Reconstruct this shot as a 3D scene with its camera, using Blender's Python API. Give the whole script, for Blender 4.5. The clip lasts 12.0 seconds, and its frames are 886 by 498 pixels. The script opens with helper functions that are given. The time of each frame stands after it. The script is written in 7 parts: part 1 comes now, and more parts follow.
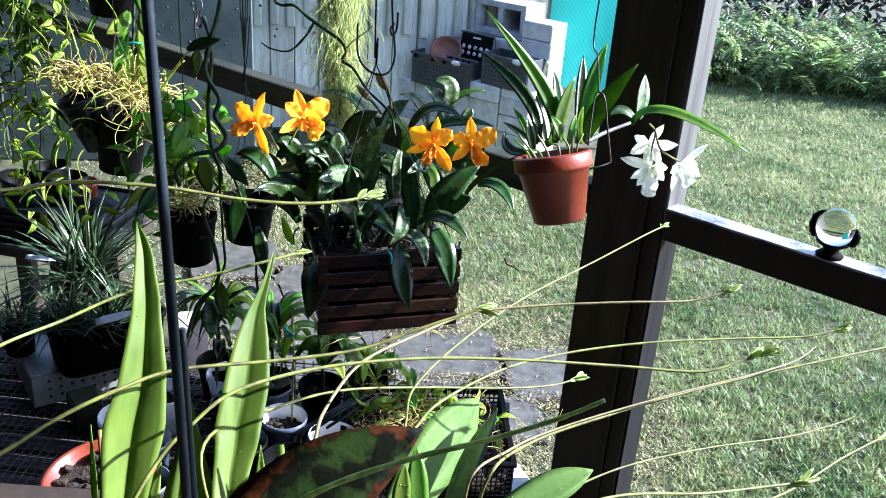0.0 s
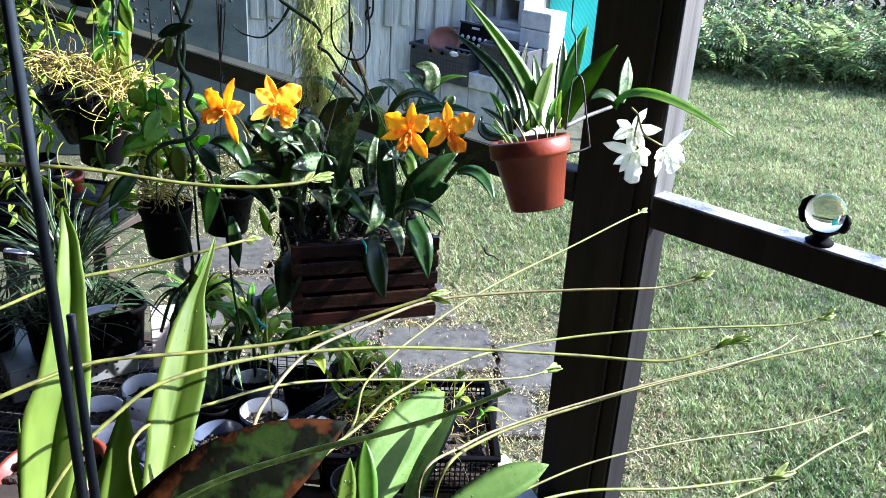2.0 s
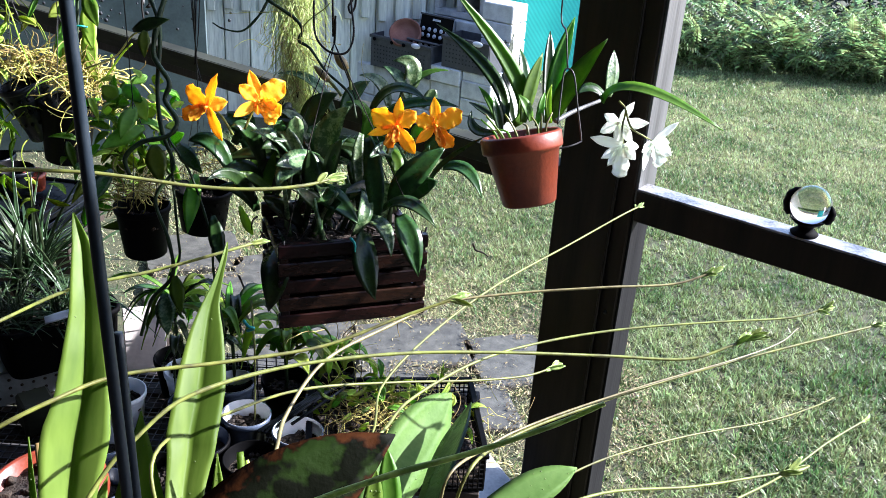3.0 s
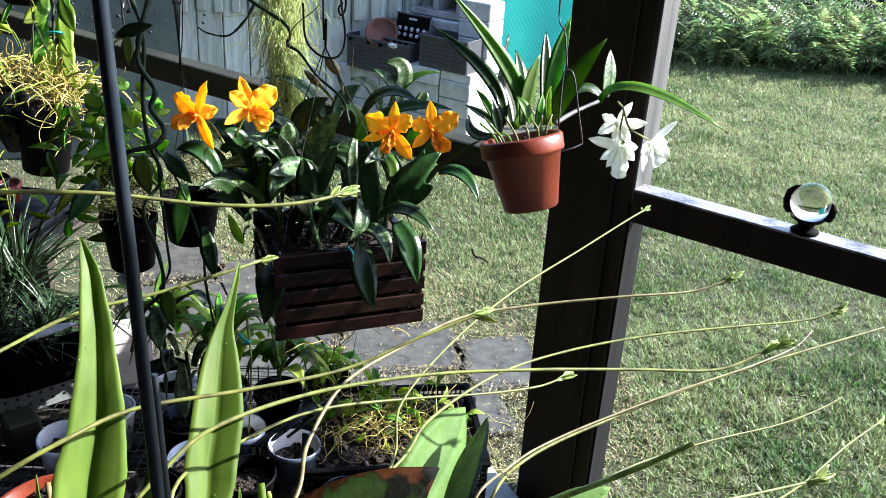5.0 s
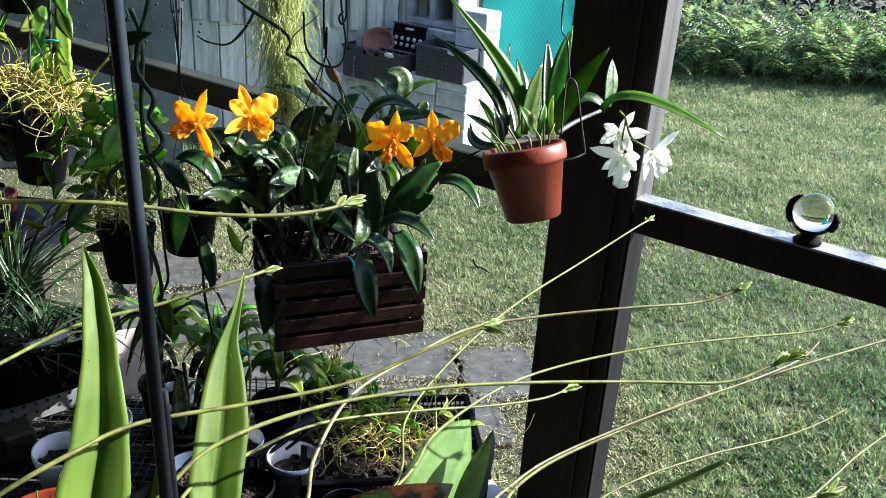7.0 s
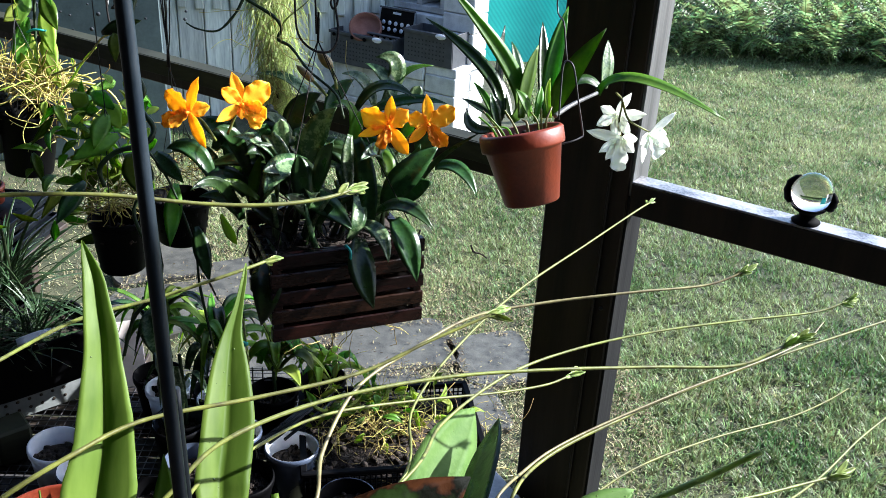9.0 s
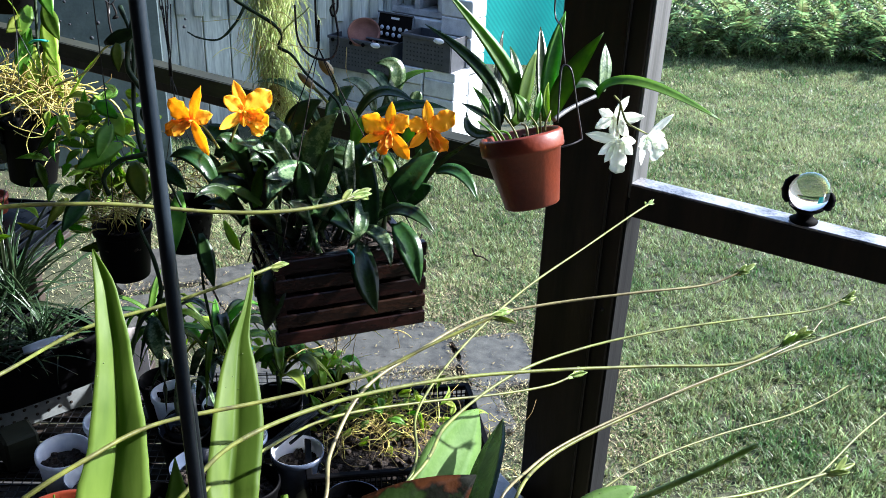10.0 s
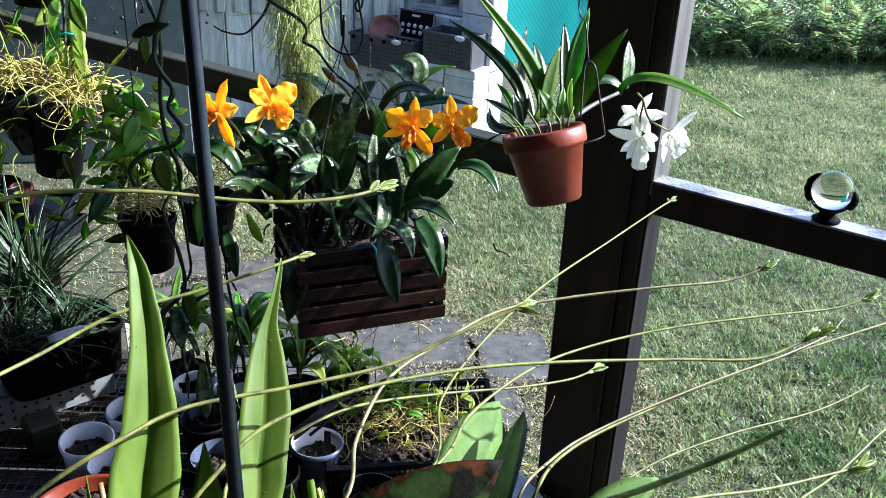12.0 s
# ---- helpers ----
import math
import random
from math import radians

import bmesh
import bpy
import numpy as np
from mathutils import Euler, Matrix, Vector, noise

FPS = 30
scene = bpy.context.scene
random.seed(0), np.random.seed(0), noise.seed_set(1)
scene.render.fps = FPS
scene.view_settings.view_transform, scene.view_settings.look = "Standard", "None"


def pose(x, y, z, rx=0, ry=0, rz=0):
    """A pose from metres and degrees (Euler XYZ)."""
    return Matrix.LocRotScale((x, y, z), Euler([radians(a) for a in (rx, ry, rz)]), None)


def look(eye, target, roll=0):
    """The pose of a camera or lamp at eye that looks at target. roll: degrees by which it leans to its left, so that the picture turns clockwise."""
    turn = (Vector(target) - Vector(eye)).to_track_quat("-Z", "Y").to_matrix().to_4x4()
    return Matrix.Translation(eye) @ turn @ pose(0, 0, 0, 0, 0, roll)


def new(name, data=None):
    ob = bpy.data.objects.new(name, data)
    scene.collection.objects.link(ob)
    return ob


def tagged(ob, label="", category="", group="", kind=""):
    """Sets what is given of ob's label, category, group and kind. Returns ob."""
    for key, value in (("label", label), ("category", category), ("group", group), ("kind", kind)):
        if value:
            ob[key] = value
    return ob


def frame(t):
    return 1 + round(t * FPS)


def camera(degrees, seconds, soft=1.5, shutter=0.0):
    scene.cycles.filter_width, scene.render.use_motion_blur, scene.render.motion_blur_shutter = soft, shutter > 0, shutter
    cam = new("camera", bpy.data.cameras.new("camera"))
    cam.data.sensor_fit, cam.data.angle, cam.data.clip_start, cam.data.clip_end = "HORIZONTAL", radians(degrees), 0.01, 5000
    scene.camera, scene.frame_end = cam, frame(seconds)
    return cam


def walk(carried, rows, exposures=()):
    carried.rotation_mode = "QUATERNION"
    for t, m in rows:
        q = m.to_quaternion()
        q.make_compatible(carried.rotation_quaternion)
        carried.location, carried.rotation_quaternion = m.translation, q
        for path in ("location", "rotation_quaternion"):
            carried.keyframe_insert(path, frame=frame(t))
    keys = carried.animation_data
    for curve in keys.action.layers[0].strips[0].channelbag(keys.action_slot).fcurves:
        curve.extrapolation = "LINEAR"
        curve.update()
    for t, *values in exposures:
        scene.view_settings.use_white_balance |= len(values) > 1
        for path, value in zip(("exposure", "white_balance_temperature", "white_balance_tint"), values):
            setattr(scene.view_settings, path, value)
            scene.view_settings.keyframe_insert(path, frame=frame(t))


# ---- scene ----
cam = camera(53.0, 12.0, soft=0.55)
PATH = [
    (0, (0.0294, -0.0147, 1.6338), (0.0451, 1.8050, 0.8041), 4.05),
    (0.5, (0.0622, -0.0015, 1.6208), (0.0696, 1.8054, 0.7633), 2.96),
    (1, (0.0869, 0.0265, 1.6062), (0.0994, 1.8318, 0.7457), 3.07),
    (1.5, (0.1208, 0.0189, 1.6084), (0.0789, 1.8301, 0.7613), 2.62),
    (2, (0.0960, 0.0247, 1.6084), (0.0869, 1.8389, 0.7668), 3.34),
    (2.5, (0.0621, 0.0405, 1.6051), (0.1154, 1.8489, 0.7526), 4.00),
    (3, (0.0245, 0.0482, 1.6046), (0.1249, 1.8546, 0.7520), 3.93),
    (4.8, (-0.0210, 0.0935, 1.5993), (0.1407, 1.8889, 0.7331), 3.88),
    (5, (-0.0221, 0.0900, 1.6021), (0.1394, 1.8910, 0.7476), 3.48),
    (5.5, (-0.0358, 0.0946, 1.6006), (0.1463, 1.9004, 0.7604), 3.48),
    (6, (-0.0454, 0.1156, 1.5906), (0.1376, 1.9219, 0.7517), 3.68),
    (6.5, (-0.0373, 0.1083, 1.5920), (0.1410, 1.9113, 0.7450), 3.58),
    (7, (-0.0347, 0.1028, 1.5968), (0.1402, 1.9120, 0.7626), 3.67),
    (7.5, (-0.0465, 0.1056, 1.5926), (0.1406, 1.9076, 0.7455), 3.69),
    (9.5, (-0.0499, 0.1211, 1.5904), (0.1517, 1.9140, 0.7272), 2.71),
    (10, (-0.0531, 0.1057, 1.5979), (0.1463, 1.9022, 0.7419), 2.30),
    (10.5, (-0.0644, 0.0921, 1.6016), (0.1329, 1.8917, 0.7514), 2.50),
    (11, (-0.0716, 0.0949, 1.5976), (0.1179, 1.8900, 0.7364), 2.60),
    (11.5, (-0.0678, 0.0966, 1.5950), (0.1128, 1.8919, 0.7323), 2.69),
    (12, (-0.0632, 0.0948, 1.5951), (0.0994, 1.8928, 0.7346), 2.48),
]
EXPOSURES = [(0.0, 2.00, 5650, 18), (1.5, 2.05, 5700, 20), (3.0, 1.88, 5900, 18.5), (5.0, 1.76, 6050, 14.5), (7.0, 1.57, 6050, 12.5), (9.5, 1.60, 5900, 13.5), (12.0, 1.62, 5700, 16.5)]
walk(cam, [(t, look(eye, target, roll)) for t, eye, target, roll in PATH], EXPOSURES)

# ---- light ----
SUN_WAY = Vector((0.95, 0.125, 0.62)).normalized()      # towards the sun
world = bpy.data.worlds.new("sky")
scene.world = world
world.use_nodes = True
wn = world.node_tree.nodes
sky = wn.new("ShaderNodeTexSky")
sky.sky_type = "NISHITA"
sky.sun_disc = False
sky.sun_elevation = math.asin(SUN_WAY.z)
sky.sun_rotation = math.atan2(SUN_WAY.x, SUN_WAY.y)
world.node_tree.links.new(sky.outputs[0], wn["Background"].inputs[0])
wn["Background"].inputs[1].default_value = 0.145
sun = new("sun", bpy.data.lights.new("sun", "SUN"))
sun.data.energy = 5.0
sun.data.angle = radians(0.6)
sun.data.color = (1.0, 0.97, 0.91)
sun.matrix_world = look(SUN_WAY * 20, (0, 0, 0))


# ---- materials ----
def mat(name, base, rough=0.6, second=None, scale=20.0, fine=120.0, bump=0.25, metal=0.0, spec=0.5, through_light=0.0,
        vary=0.0, coat=0.0, streak=None, split=(0.48, 0.86), dist=0.004):
    """A surface with colour patches at one scale, grain at another, relief, and a difference from piece to piece."""
    m = bpy.data.materials.new(name)
    m.use_nodes = True
    nt = m.node_tree
    bsdf = nt.nodes["Principled BSDF"]
    second = second or tuple(c * 0.7 for c in base)
    co = nt.nodes.new("ShaderNodeTexCoord")
    mp = nt.nodes.new("ShaderNodeMapping")
    if streak:
        mp.inputs["Scale"].default_value = streak
    nt.links.new(co.outputs["Object"], mp.inputs["Vector"])
    n1 = nt.nodes.new("ShaderNodeTexNoise")
    n1.inputs["Scale"].default_value, n1.inputs["Detail"].default_value = scale, 6
    n2 = nt.nodes.new("ShaderNodeTexNoise")
    n2.inputs["Scale"].default_value, n2.inputs["Detail"].default_value = fine, 4
    nt.links.new(mp.outputs[0], n1.inputs["Vector"])
    nt.links.new(mp.outputs[0], n2.inputs["Vector"])
    add = nt.nodes.new("ShaderNodeMath")
    add.operation = "MULTIPLY_ADD"
    add.inputs[1].default_value = 0.35
    nt.links.new(n2.outputs["Fac"], add.inputs[0])
    nt.links.new(n1.outputs["Fac"], add.inputs[2])
    ramp = nt.nodes.new("ShaderNodeValToRGB")
    ramp.color_ramp.elements[0].position, ramp.color_ramp.elements[1].position = split
    ramp.color_ramp.elements[0].color, ramp.color_ramp.elements[1].color = (*base, 1), (*second, 1)
    nt.links.new(add.outputs[0], ramp.inputs[0])
    colour = ramp.outputs[0]
    if vary:
        info = nt.nodes.new("ShaderNodeObjectInfo")
        geo = nt.nodes.new("ShaderNodeNewGeometry")
        mixr = nt.nodes.new("ShaderNodeMath")
        mixr.operation = "ADD"
        nt.links.new(info.outputs["Random"], mixr.inputs[0])
        nt.links.new(geo.outputs["Random Per Island"], mixr.inputs[1])
        frac = nt.nodes.new("ShaderNodeMath")
        frac.operation = "FRACT"
        nt.links.new(mixr.outputs[0], frac.inputs[0])
        rng = nt.nodes.new("ShaderNodeMapRange")
        rng.inputs["To Min"].default_value, rng.inputs["To Max"].default_value = 1 - vary, 1 + vary
        nt.links.new(frac.outputs[0], rng.inputs["Value"])
        hsv = nt.nodes.new("ShaderNodeHueSaturation")
        nt.links.new(rng.outputs[0], hsv.inputs["Value"])
        hue = nt.nodes.new("ShaderNodeMapRange")
        hue.inputs["To Min"].default_value, hue.inputs["To Max"].default_value = 0.5 - vary * 0.06, 0.5 + vary * 0.06
        nt.links.new(frac.outputs[0], hue.inputs["Value"])
        nt.links.new(hue.outputs[0], hsv.inputs["Hue"])
        nt.links.new(colour, hsv.inputs["Color"])
        colour = hsv.outputs[0]
    nt.links.new(colour, bsdf.inputs["Base Color"])
    rr = nt.nodes.new("ShaderNodeMapRange")
    rr.inputs["To Min"].default_value, rr.inputs["To Max"].default_value = max(rough - 0.12, 0.03), min(rough + 0.12, 1)
    nt.links.new(n1.outputs["Fac"], rr.inputs["Value"])
    nt.links.new(rr.outputs[0], bsdf.inputs["Roughness"])
    bsdf.inputs["Metallic"].default_value = metal
    bsdf.inputs["Specular IOR Level"].default_value = spec
    bsdf.inputs["Coat Weight"].default_value = coat
    bp = nt.nodes.new("ShaderNodeBump")
    bp.inputs["Strength"].default_value, bp.inputs["Distance"].default_value = bump, dist
    nt.links.new(add.outputs[0], bp.inputs["Height"])
    nt.links.new(bp.outputs[0], bsdf.inputs["Normal"])
    if through_light:
        tr = nt.nodes.new("ShaderNodeBsdfTranslucent")
        bright = nt.nodes.new("ShaderNodeHueSaturation")
        bright.inputs["Value"].default_value, bright.inputs["Saturation"].default_value = 1.7, 1.1
        nt.links.new(colour, bright.inputs["Color"])
        nt.links.new(bright.outputs[0], tr.inputs["Color"])
        mx = nt.nodes.new("ShaderNodeMixShader")
        mx.inputs[0].default_value = through_light
        nt.links.new(bsdf.outputs[0], mx.inputs[1])
        nt.links.new(tr.outputs[0], mx.inputs[2])
        nt.links.new(mx.outputs[0], nt.nodes["Material Output"].inputs[0])
    return m


GRASS_SOIL = mat("lawn_soil", (0.026, 0.036, 0.014), 0.9, (0.080, 0.080, 0.040), 14.0, 160, 0.8, dist=0.01)
# Large tone patches carry dappled tree shade as well as the lawn's own patchiness.
BLADE = mat("grass_blade", (0.066, 0.122, 0.036), 0.45, (0.265, 0.300, 0.140), 2.6, 30, 0.0, vary=0.8, through_light=0.32, spec=0.35, split=(0.50, 0.84))
STRAW = mat("dry_grass", (0.46, 0.415, 0.24), 0.7, (0.30, 0.29, 0.16), 4, 40, 0.0, vary=0.55, through_light=0.3)
PAVER = mat("wet_paver", (0.112, 0.110, 0.092), 0.5, (0.042, 0.042, 0.036), 26, 420, 0.6, split=(0.44, 0.88))
POST = mat("dark_stained_wood", (0.024, 0.0155, 0.0095), 0.5, (0.008, 0.006, 0.0045), 18, 110, 0.5, streak=(1, 1, 0.10), spec=0.26)
GREYWOOD = mat("pale_grey_wood", (0.135, 0.140, 0.136), 0.5, (0.048, 0.049, 0.048), 22, 140, 0.5, streak=(1, 1, 0.06))
# Pale base holds the sky's glare along with the worn, peeling top.
RAILTOP = mat("worn_glare_rail_top", (0.30, 0.30, 0.31), 0.16, (0.07, 0.068, 0.066), 16, 190, 0.35, split=(0.62, 0.84), spec=0.8)
FENCE = mat("grey_fence_board", (0.84, 0.87, 0.78), 0.7, (0.34, 0.37, 0.33), 16, 130, 0.6, streak=(1, 1, 0.10), vary=0.16, split=(0.55, 0.90))
SLATE = mat("blue_grey_panel", (0.085, 0.125, 0.125), 0.6, (0.042, 0.066, 0.068), 7, 80, 0.3, vary=0.1)
BLOCK = mat("white_painted_block", (0.66, 0.68, 0.67), 0.8, (0.42, 0.43, 0.43), 20, 150, 0.9, vary=0.10, split=(0.55, 0.95))
CINDER = mat("bare_concrete_block", (0.50, 0.51, 0.51), 0.85, (0.30, 0.31, 0.31), 18, 120, 0.6)
TEAL = mat("teal_shade_cloth", (0.060, 0.39, 0.34), 0.7, (0.036, 0.27, 0.24), 3, 400, 0.3, through_light=0.35)


def woven(m, pitch, depth):
    """Slanting threads over a cloth's colour, as a weave shows from far off."""
    nt = m.node_tree
    bsdf = nt.nodes["Principled BSDF"]
    plain = bsdf.inputs["Base Color"].links[0].from_socket
    co, turn, wave, scale, mul = (nt.nodes.new("ShaderNode" + k) for k in ("TexCoord", "Mapping", "TexWave", "MapRange", "Mix"))
    turn.inputs["Rotation"].default_value = (0, radians(35), 0)
    wave.inputs["Scale"].default_value, wave.inputs["Distortion"].default_value = 1 / pitch / 3.2, 1.2
    scale.inputs["To Min"].default_value, scale.inputs["To Max"].default_value = 1 - depth, 1 + depth
    mul.data_type, mul.blend_type = "RGBA", "MULTIPLY"
    mul.inputs[0].default_value = 1.0
    nt.links.new(co.outputs["Object"], turn.inputs["Vector"])
    nt.links.new(turn.outputs[0], wave.inputs["Vector"])
    nt.links.new(wave.outputs["Fac"], scale.inputs["Value"])
    nt.links.new(plain, mul.inputs[6])
    nt.links.new(scale.outputs[0], mul.inputs[7])
    nt.links.new(mul.outputs[2], bsdf.inputs["Base Color"])


woven(TEAL, 0.020, 0.22)
TERRA = mat("terracotta", (0.22, 0.037, 0.013), 0.42, (0.12, 0.020, 0.008), 12, 150, 0.25, split=(0.5, 0.85))
MATTE = mat("matte_black_tub", (0.0015, 0.0015, 0.0018), 0.7, (0.0025, 0.0025, 0.003), 20, 200, 0.1, spec=0.05)
# Darker copy for the post's edge below the rail, shade in the colour.
EDGESHADE = mat("shaded_grey_edge", (0.020, 0.0205, 0.021), 0.6, (0.010, 0.010, 0.011), 22, 140, 0.4, streak=(1, 1, 0.08), spec=0.08)
SHEATH = mat("bud_sheath", (0.30, 0.22, 0.075), 0.5, (0.17, 0.13, 0.045), 50, 160, 0.3)
LITTER = mat("dry_litter", (0.30, 0.25, 0.13), 0.8, (0.14, 0.105, 0.055), 60, 200, 0.0, vary=0.7)
# Terracotta dulled for the far pot, haze mixed into its colour.
HAZYCLAY = mat("hazy_terracotta", (0.24, 0.105, 0.072), 0.8, (0.15, 0.06, 0.042), 16, 150, 0.3)
PLASTIC = mat("black_plastic", (0.0018, 0.0018, 0.0021), 0.55, (0.0032, 0.0032, 0.0036), 20, 200, 0.1, spec=0.07)
BIN = mat("charcoal_plastic", (0.062, 0.068, 0.078), 0.5, (0.040, 0.044, 0.052), 30, 200, 0.15)
BATTEN = mat("grey_green_batten", (0.62, 0.65, 0.58), 0.75, (0.30, 0.33, 0.28), 13, 110, 0.5, streak=(1, 1, 0.12), vary=0.2, split=(0.48, 0.92))
CUP = mat("white_plastic", (0.84, 0.86, 0.89), 0.35, (0.62, 0.66, 0.72), 14, 90, 0.05, through_light=0.2)
CUPOUT = mat("blue_grey_plastic", (0.085, 0.11, 0.16), 0.25, (0.05, 0.065, 0.10), 14, 90, 0.08, spec=0.6)
ROD = mat("painted_steel_rod", (0.012, 0.020, 0.030), 0.36, (0.022, 0.032, 0.042), 40, 300, 0.1, spec=0.35)
WIRE = mat("wire", (0.035, 0.035, 0.036), 0.4, (0.02, 0.02, 0.02), 60, 300, 0.1, metal=0.3)
SILVER = mat("perforated_metal", (0.26, 0.28, 0.27), 0.45, (0.17, 0.185, 0.18), 16, 120, 0.1, spec=0.4)
REDWOOD = mat("wet_redwood", (0.0055, 0.0024, 0.0020), 0.26, (0.021, 0.0062, 0.0045), 26, 200, 0.8, streak=(0.08, 1, 1), vary=0.7, spec=0.25, split=(0.60, 0.92))
PALEMETAL = mat("sunlit_pale_metal", (0.55, 0.57, 0.58), 0.4, (0.36, 0.38, 0.40), 16, 120, 0.1, metal=0.2)
GALV = mat("galvanised_wire", (0.12, 0.12, 0.125), 0.45, (0.06, 0.06, 0.06), 60, 300, 0.1, metal=0.4)
RAILWOOD = mat("olive_brown_wood", (0.042, 0.044, 0.026), 0.65, (0.018, 0.019, 0.012), 20, 130, 0.4, streak=(0.2, 0.2, 1), spec=0.2)
OLDWOOD = mat("brown_beam", (0.040, 0.027, 0.017), 0.7, (0.018, 0.012, 0.008), 10, 80, 0.5, streak=(1, 1, 0.15))
# Dark leaf tone also carries the clump's shade, the pale spotted one its sheen.
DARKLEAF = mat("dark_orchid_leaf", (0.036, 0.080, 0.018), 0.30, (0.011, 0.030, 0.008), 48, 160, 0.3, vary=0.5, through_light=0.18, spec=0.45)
GREYLEAF = mat("pale_spotted_sheen_leaf", (0.23, 0.32, 0.15), 0.30, (0.040, 0.095, 0.028), 60, 240, 0.35, vary=0.25, through_light=0.22, spec=0.6, split=(0.52, 0.74))
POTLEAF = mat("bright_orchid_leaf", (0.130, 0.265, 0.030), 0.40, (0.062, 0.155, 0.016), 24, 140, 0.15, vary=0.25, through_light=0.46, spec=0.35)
STRAP = mat("strap_leaf", (0.175, 0.262, 0.044), 0.45, (0.082, 0.148, 0.017), 30, 130, 0.15, vary=0.05, through_light=0.38, streak=(1, 0.25, 0.16), split=(0.52, 0.84), spec=0.2)
BROADLEAF = mat("broad_green_leaf", (0.108, 0.200, 0.046), 0.62, (0.066, 0.142, 0.027), 20, 160, 0.2, vary=0.1, through_light=0.12, spec=0.16)
RUST = mat("dying_leaf", (0.013, 0.027, 0.005), 0.6, (0.0025, 0.0035, 0.0012), 38, 110, 0.5, through_light=0.05, split=(0.60, 0.74), spec=0.06)


def rusty_margin(m):
    """A rotten brown margin with a ragged, blackened inner edge, by the leaf's own distance from its rib."""
    nt = m.node_tree
    bsdf = nt.nodes["Principled BSDF"]
    healthy = bsdf.inputs["Base Color"].links[0].from_socket
    edge = nt.nodes.new("ShaderNodeAttribute")
    edge.attribute_name = "margin"
    patchy = nt.nodes.new("ShaderNodeTexNoise")
    patchy.inputs["Scale"].default_value, patchy.inputs["Detail"].default_value = 44, 8
    co = nt.nodes.new("ShaderNodeTexCoord")
    nt.links.new(co.outputs["Object"], patchy.inputs["Vector"])
    total = nt.nodes.new("ShaderNodeMath")
    total.operation = "MULTIPLY_ADD"
    total.inputs[1].default_value = 2.2
    nt.links.new(patchy.outputs["Fac"], total.inputs[0])
    nt.links.new(edge.outputs["Fac"], total.inputs[2])
    spread = nt.nodes.new("ShaderNodeValToRGB")
    spread.color_ramp.elements[0].position, spread.color_ramp.elements[1].position = 0.73, 0.775
    half = nt.nodes.new("ShaderNodeMath")
    half.operation = "MULTIPLY"
    half.inputs[1].default_value = 0.5
    nt.links.new(total.outputs[0], half.inputs[0])
    nt.links.new(half.outputs[0], spread.inputs[0])
    rot = nt.nodes.new("ShaderNodeValToRGB")
    rot.color_ramp.elements[0].position, rot.color_ramp.elements[1].position = 0.73, 0.86
    rot.color_ramp.elements[0].color, rot.color_ramp.elements[1].color = (0.004, 0.0022, 0.0014, 1), (0.046, 0.0155, 0.0045, 1)
    nt.links.new(half.outputs[0], rot.inputs[0])
    mix = nt.nodes.new("ShaderNodeMix")
    mix.data_type = "RGBA"
    nt.links.new(spread.outputs[0], mix.inputs[0])
    nt.links.new(healthy, mix.inputs[6])
    nt.links.new(rot.outputs[0], mix.inputs[7])
    nt.links.new(mix.outputs[2], bsdf.inputs["Base Color"])


rusty_margin(RUST)
VINELEAF = mat("vine_leaf", (0.185, 0.315, 0.042), 0.35, (0.080, 0.170, 0.019), 24, 120, 0.15, vary=0.5, through_light=0.5, spec=0.35)
LIME = mat("yellow_green_leaf", (0.40, 0.48, 0.085), 0.45, (0.25, 0.36, 0.055), 18, 100, 0.1, vary=0.3, through_light=0.46, spec=0.25)
GRASSY = mat("grassy_leaf", (0.055, 0.098, 0.040), 0.33, (0.026, 0.052, 0.020), 10, 90, 0.1, vary=0.5, through_light=0.2)
SPIKE = mat("flower_stem", (0.215, 0.255, 0.050), 0.45, (0.092, 0.094, 0.030), 46, 160, 0.25, vary=0.25, through_light=0.08, spec=0.35)
SPIKEDARK = mat("brownish_flower_stem", (0.24, 0.22, 0.085), 0.45, (0.11, 0.085, 0.04), 60, 160, 0.25, vary=0.12)
BUD = mat("bud", (0.42, 0.52, 0.15), 0.45, (0.17, 0.26, 0.06), 90, 260, 0.2, vary=0.25, through_light=0.25, split=(0.5, 0.8))
VINESTEM = mat("vine_stem", (0.022, 0.045, 0.014), 0.5, (0.012, 0.022, 0.009), 40, 200, 0.3, spec=0.22)
BARK = mat("dark_twig", (0.020, 0.016, 0.013), 0.65, (0.010, 0.008, 0.007), 40, 200, 0.4, spec=0.15)
ROOT = mat("pale_root", (0.64, 0.54, 0.15), 0.6, (0.31, 0.245, 0.062), 40, 200, 0.2, vary=0.6)
MOSS = mat("hanging_moss", (0.60, 0.65, 0.33), 0.8, (0.40, 0.45, 0.20), 8, 90, 0.2, vary=0.3, through_light=0.35)
SOIL = mat("bark_mix", (0.014, 0.010, 0.007), 0.9, (0.042, 0.028, 0.017), 60, 240, 0.9, dist=0.01)
ORANGE = mat("orange_petal", (0.97, 0.69, 0.065), 0.45, (0.95, 0.54, 0.028), 60, 300, 0.25, vary=0.10, through_light=0.42, split=(0.46, 0.86), spec=0.3)
EMBER = mat("burnt_orange_lip", (0.93, 0.56, 0.035), 0.45, (0.80, 0.37, 0.018), 70, 260, 0.25, vary=0.1, through_light=0.35, spec=0.3)
YELLOW = mat("yellow_lip", (0.98, 0.78, 0.09), 0.45, (0.95, 0.60, 0.03), 90, 260, 0.25, through_light=0.35, spec=0.3)
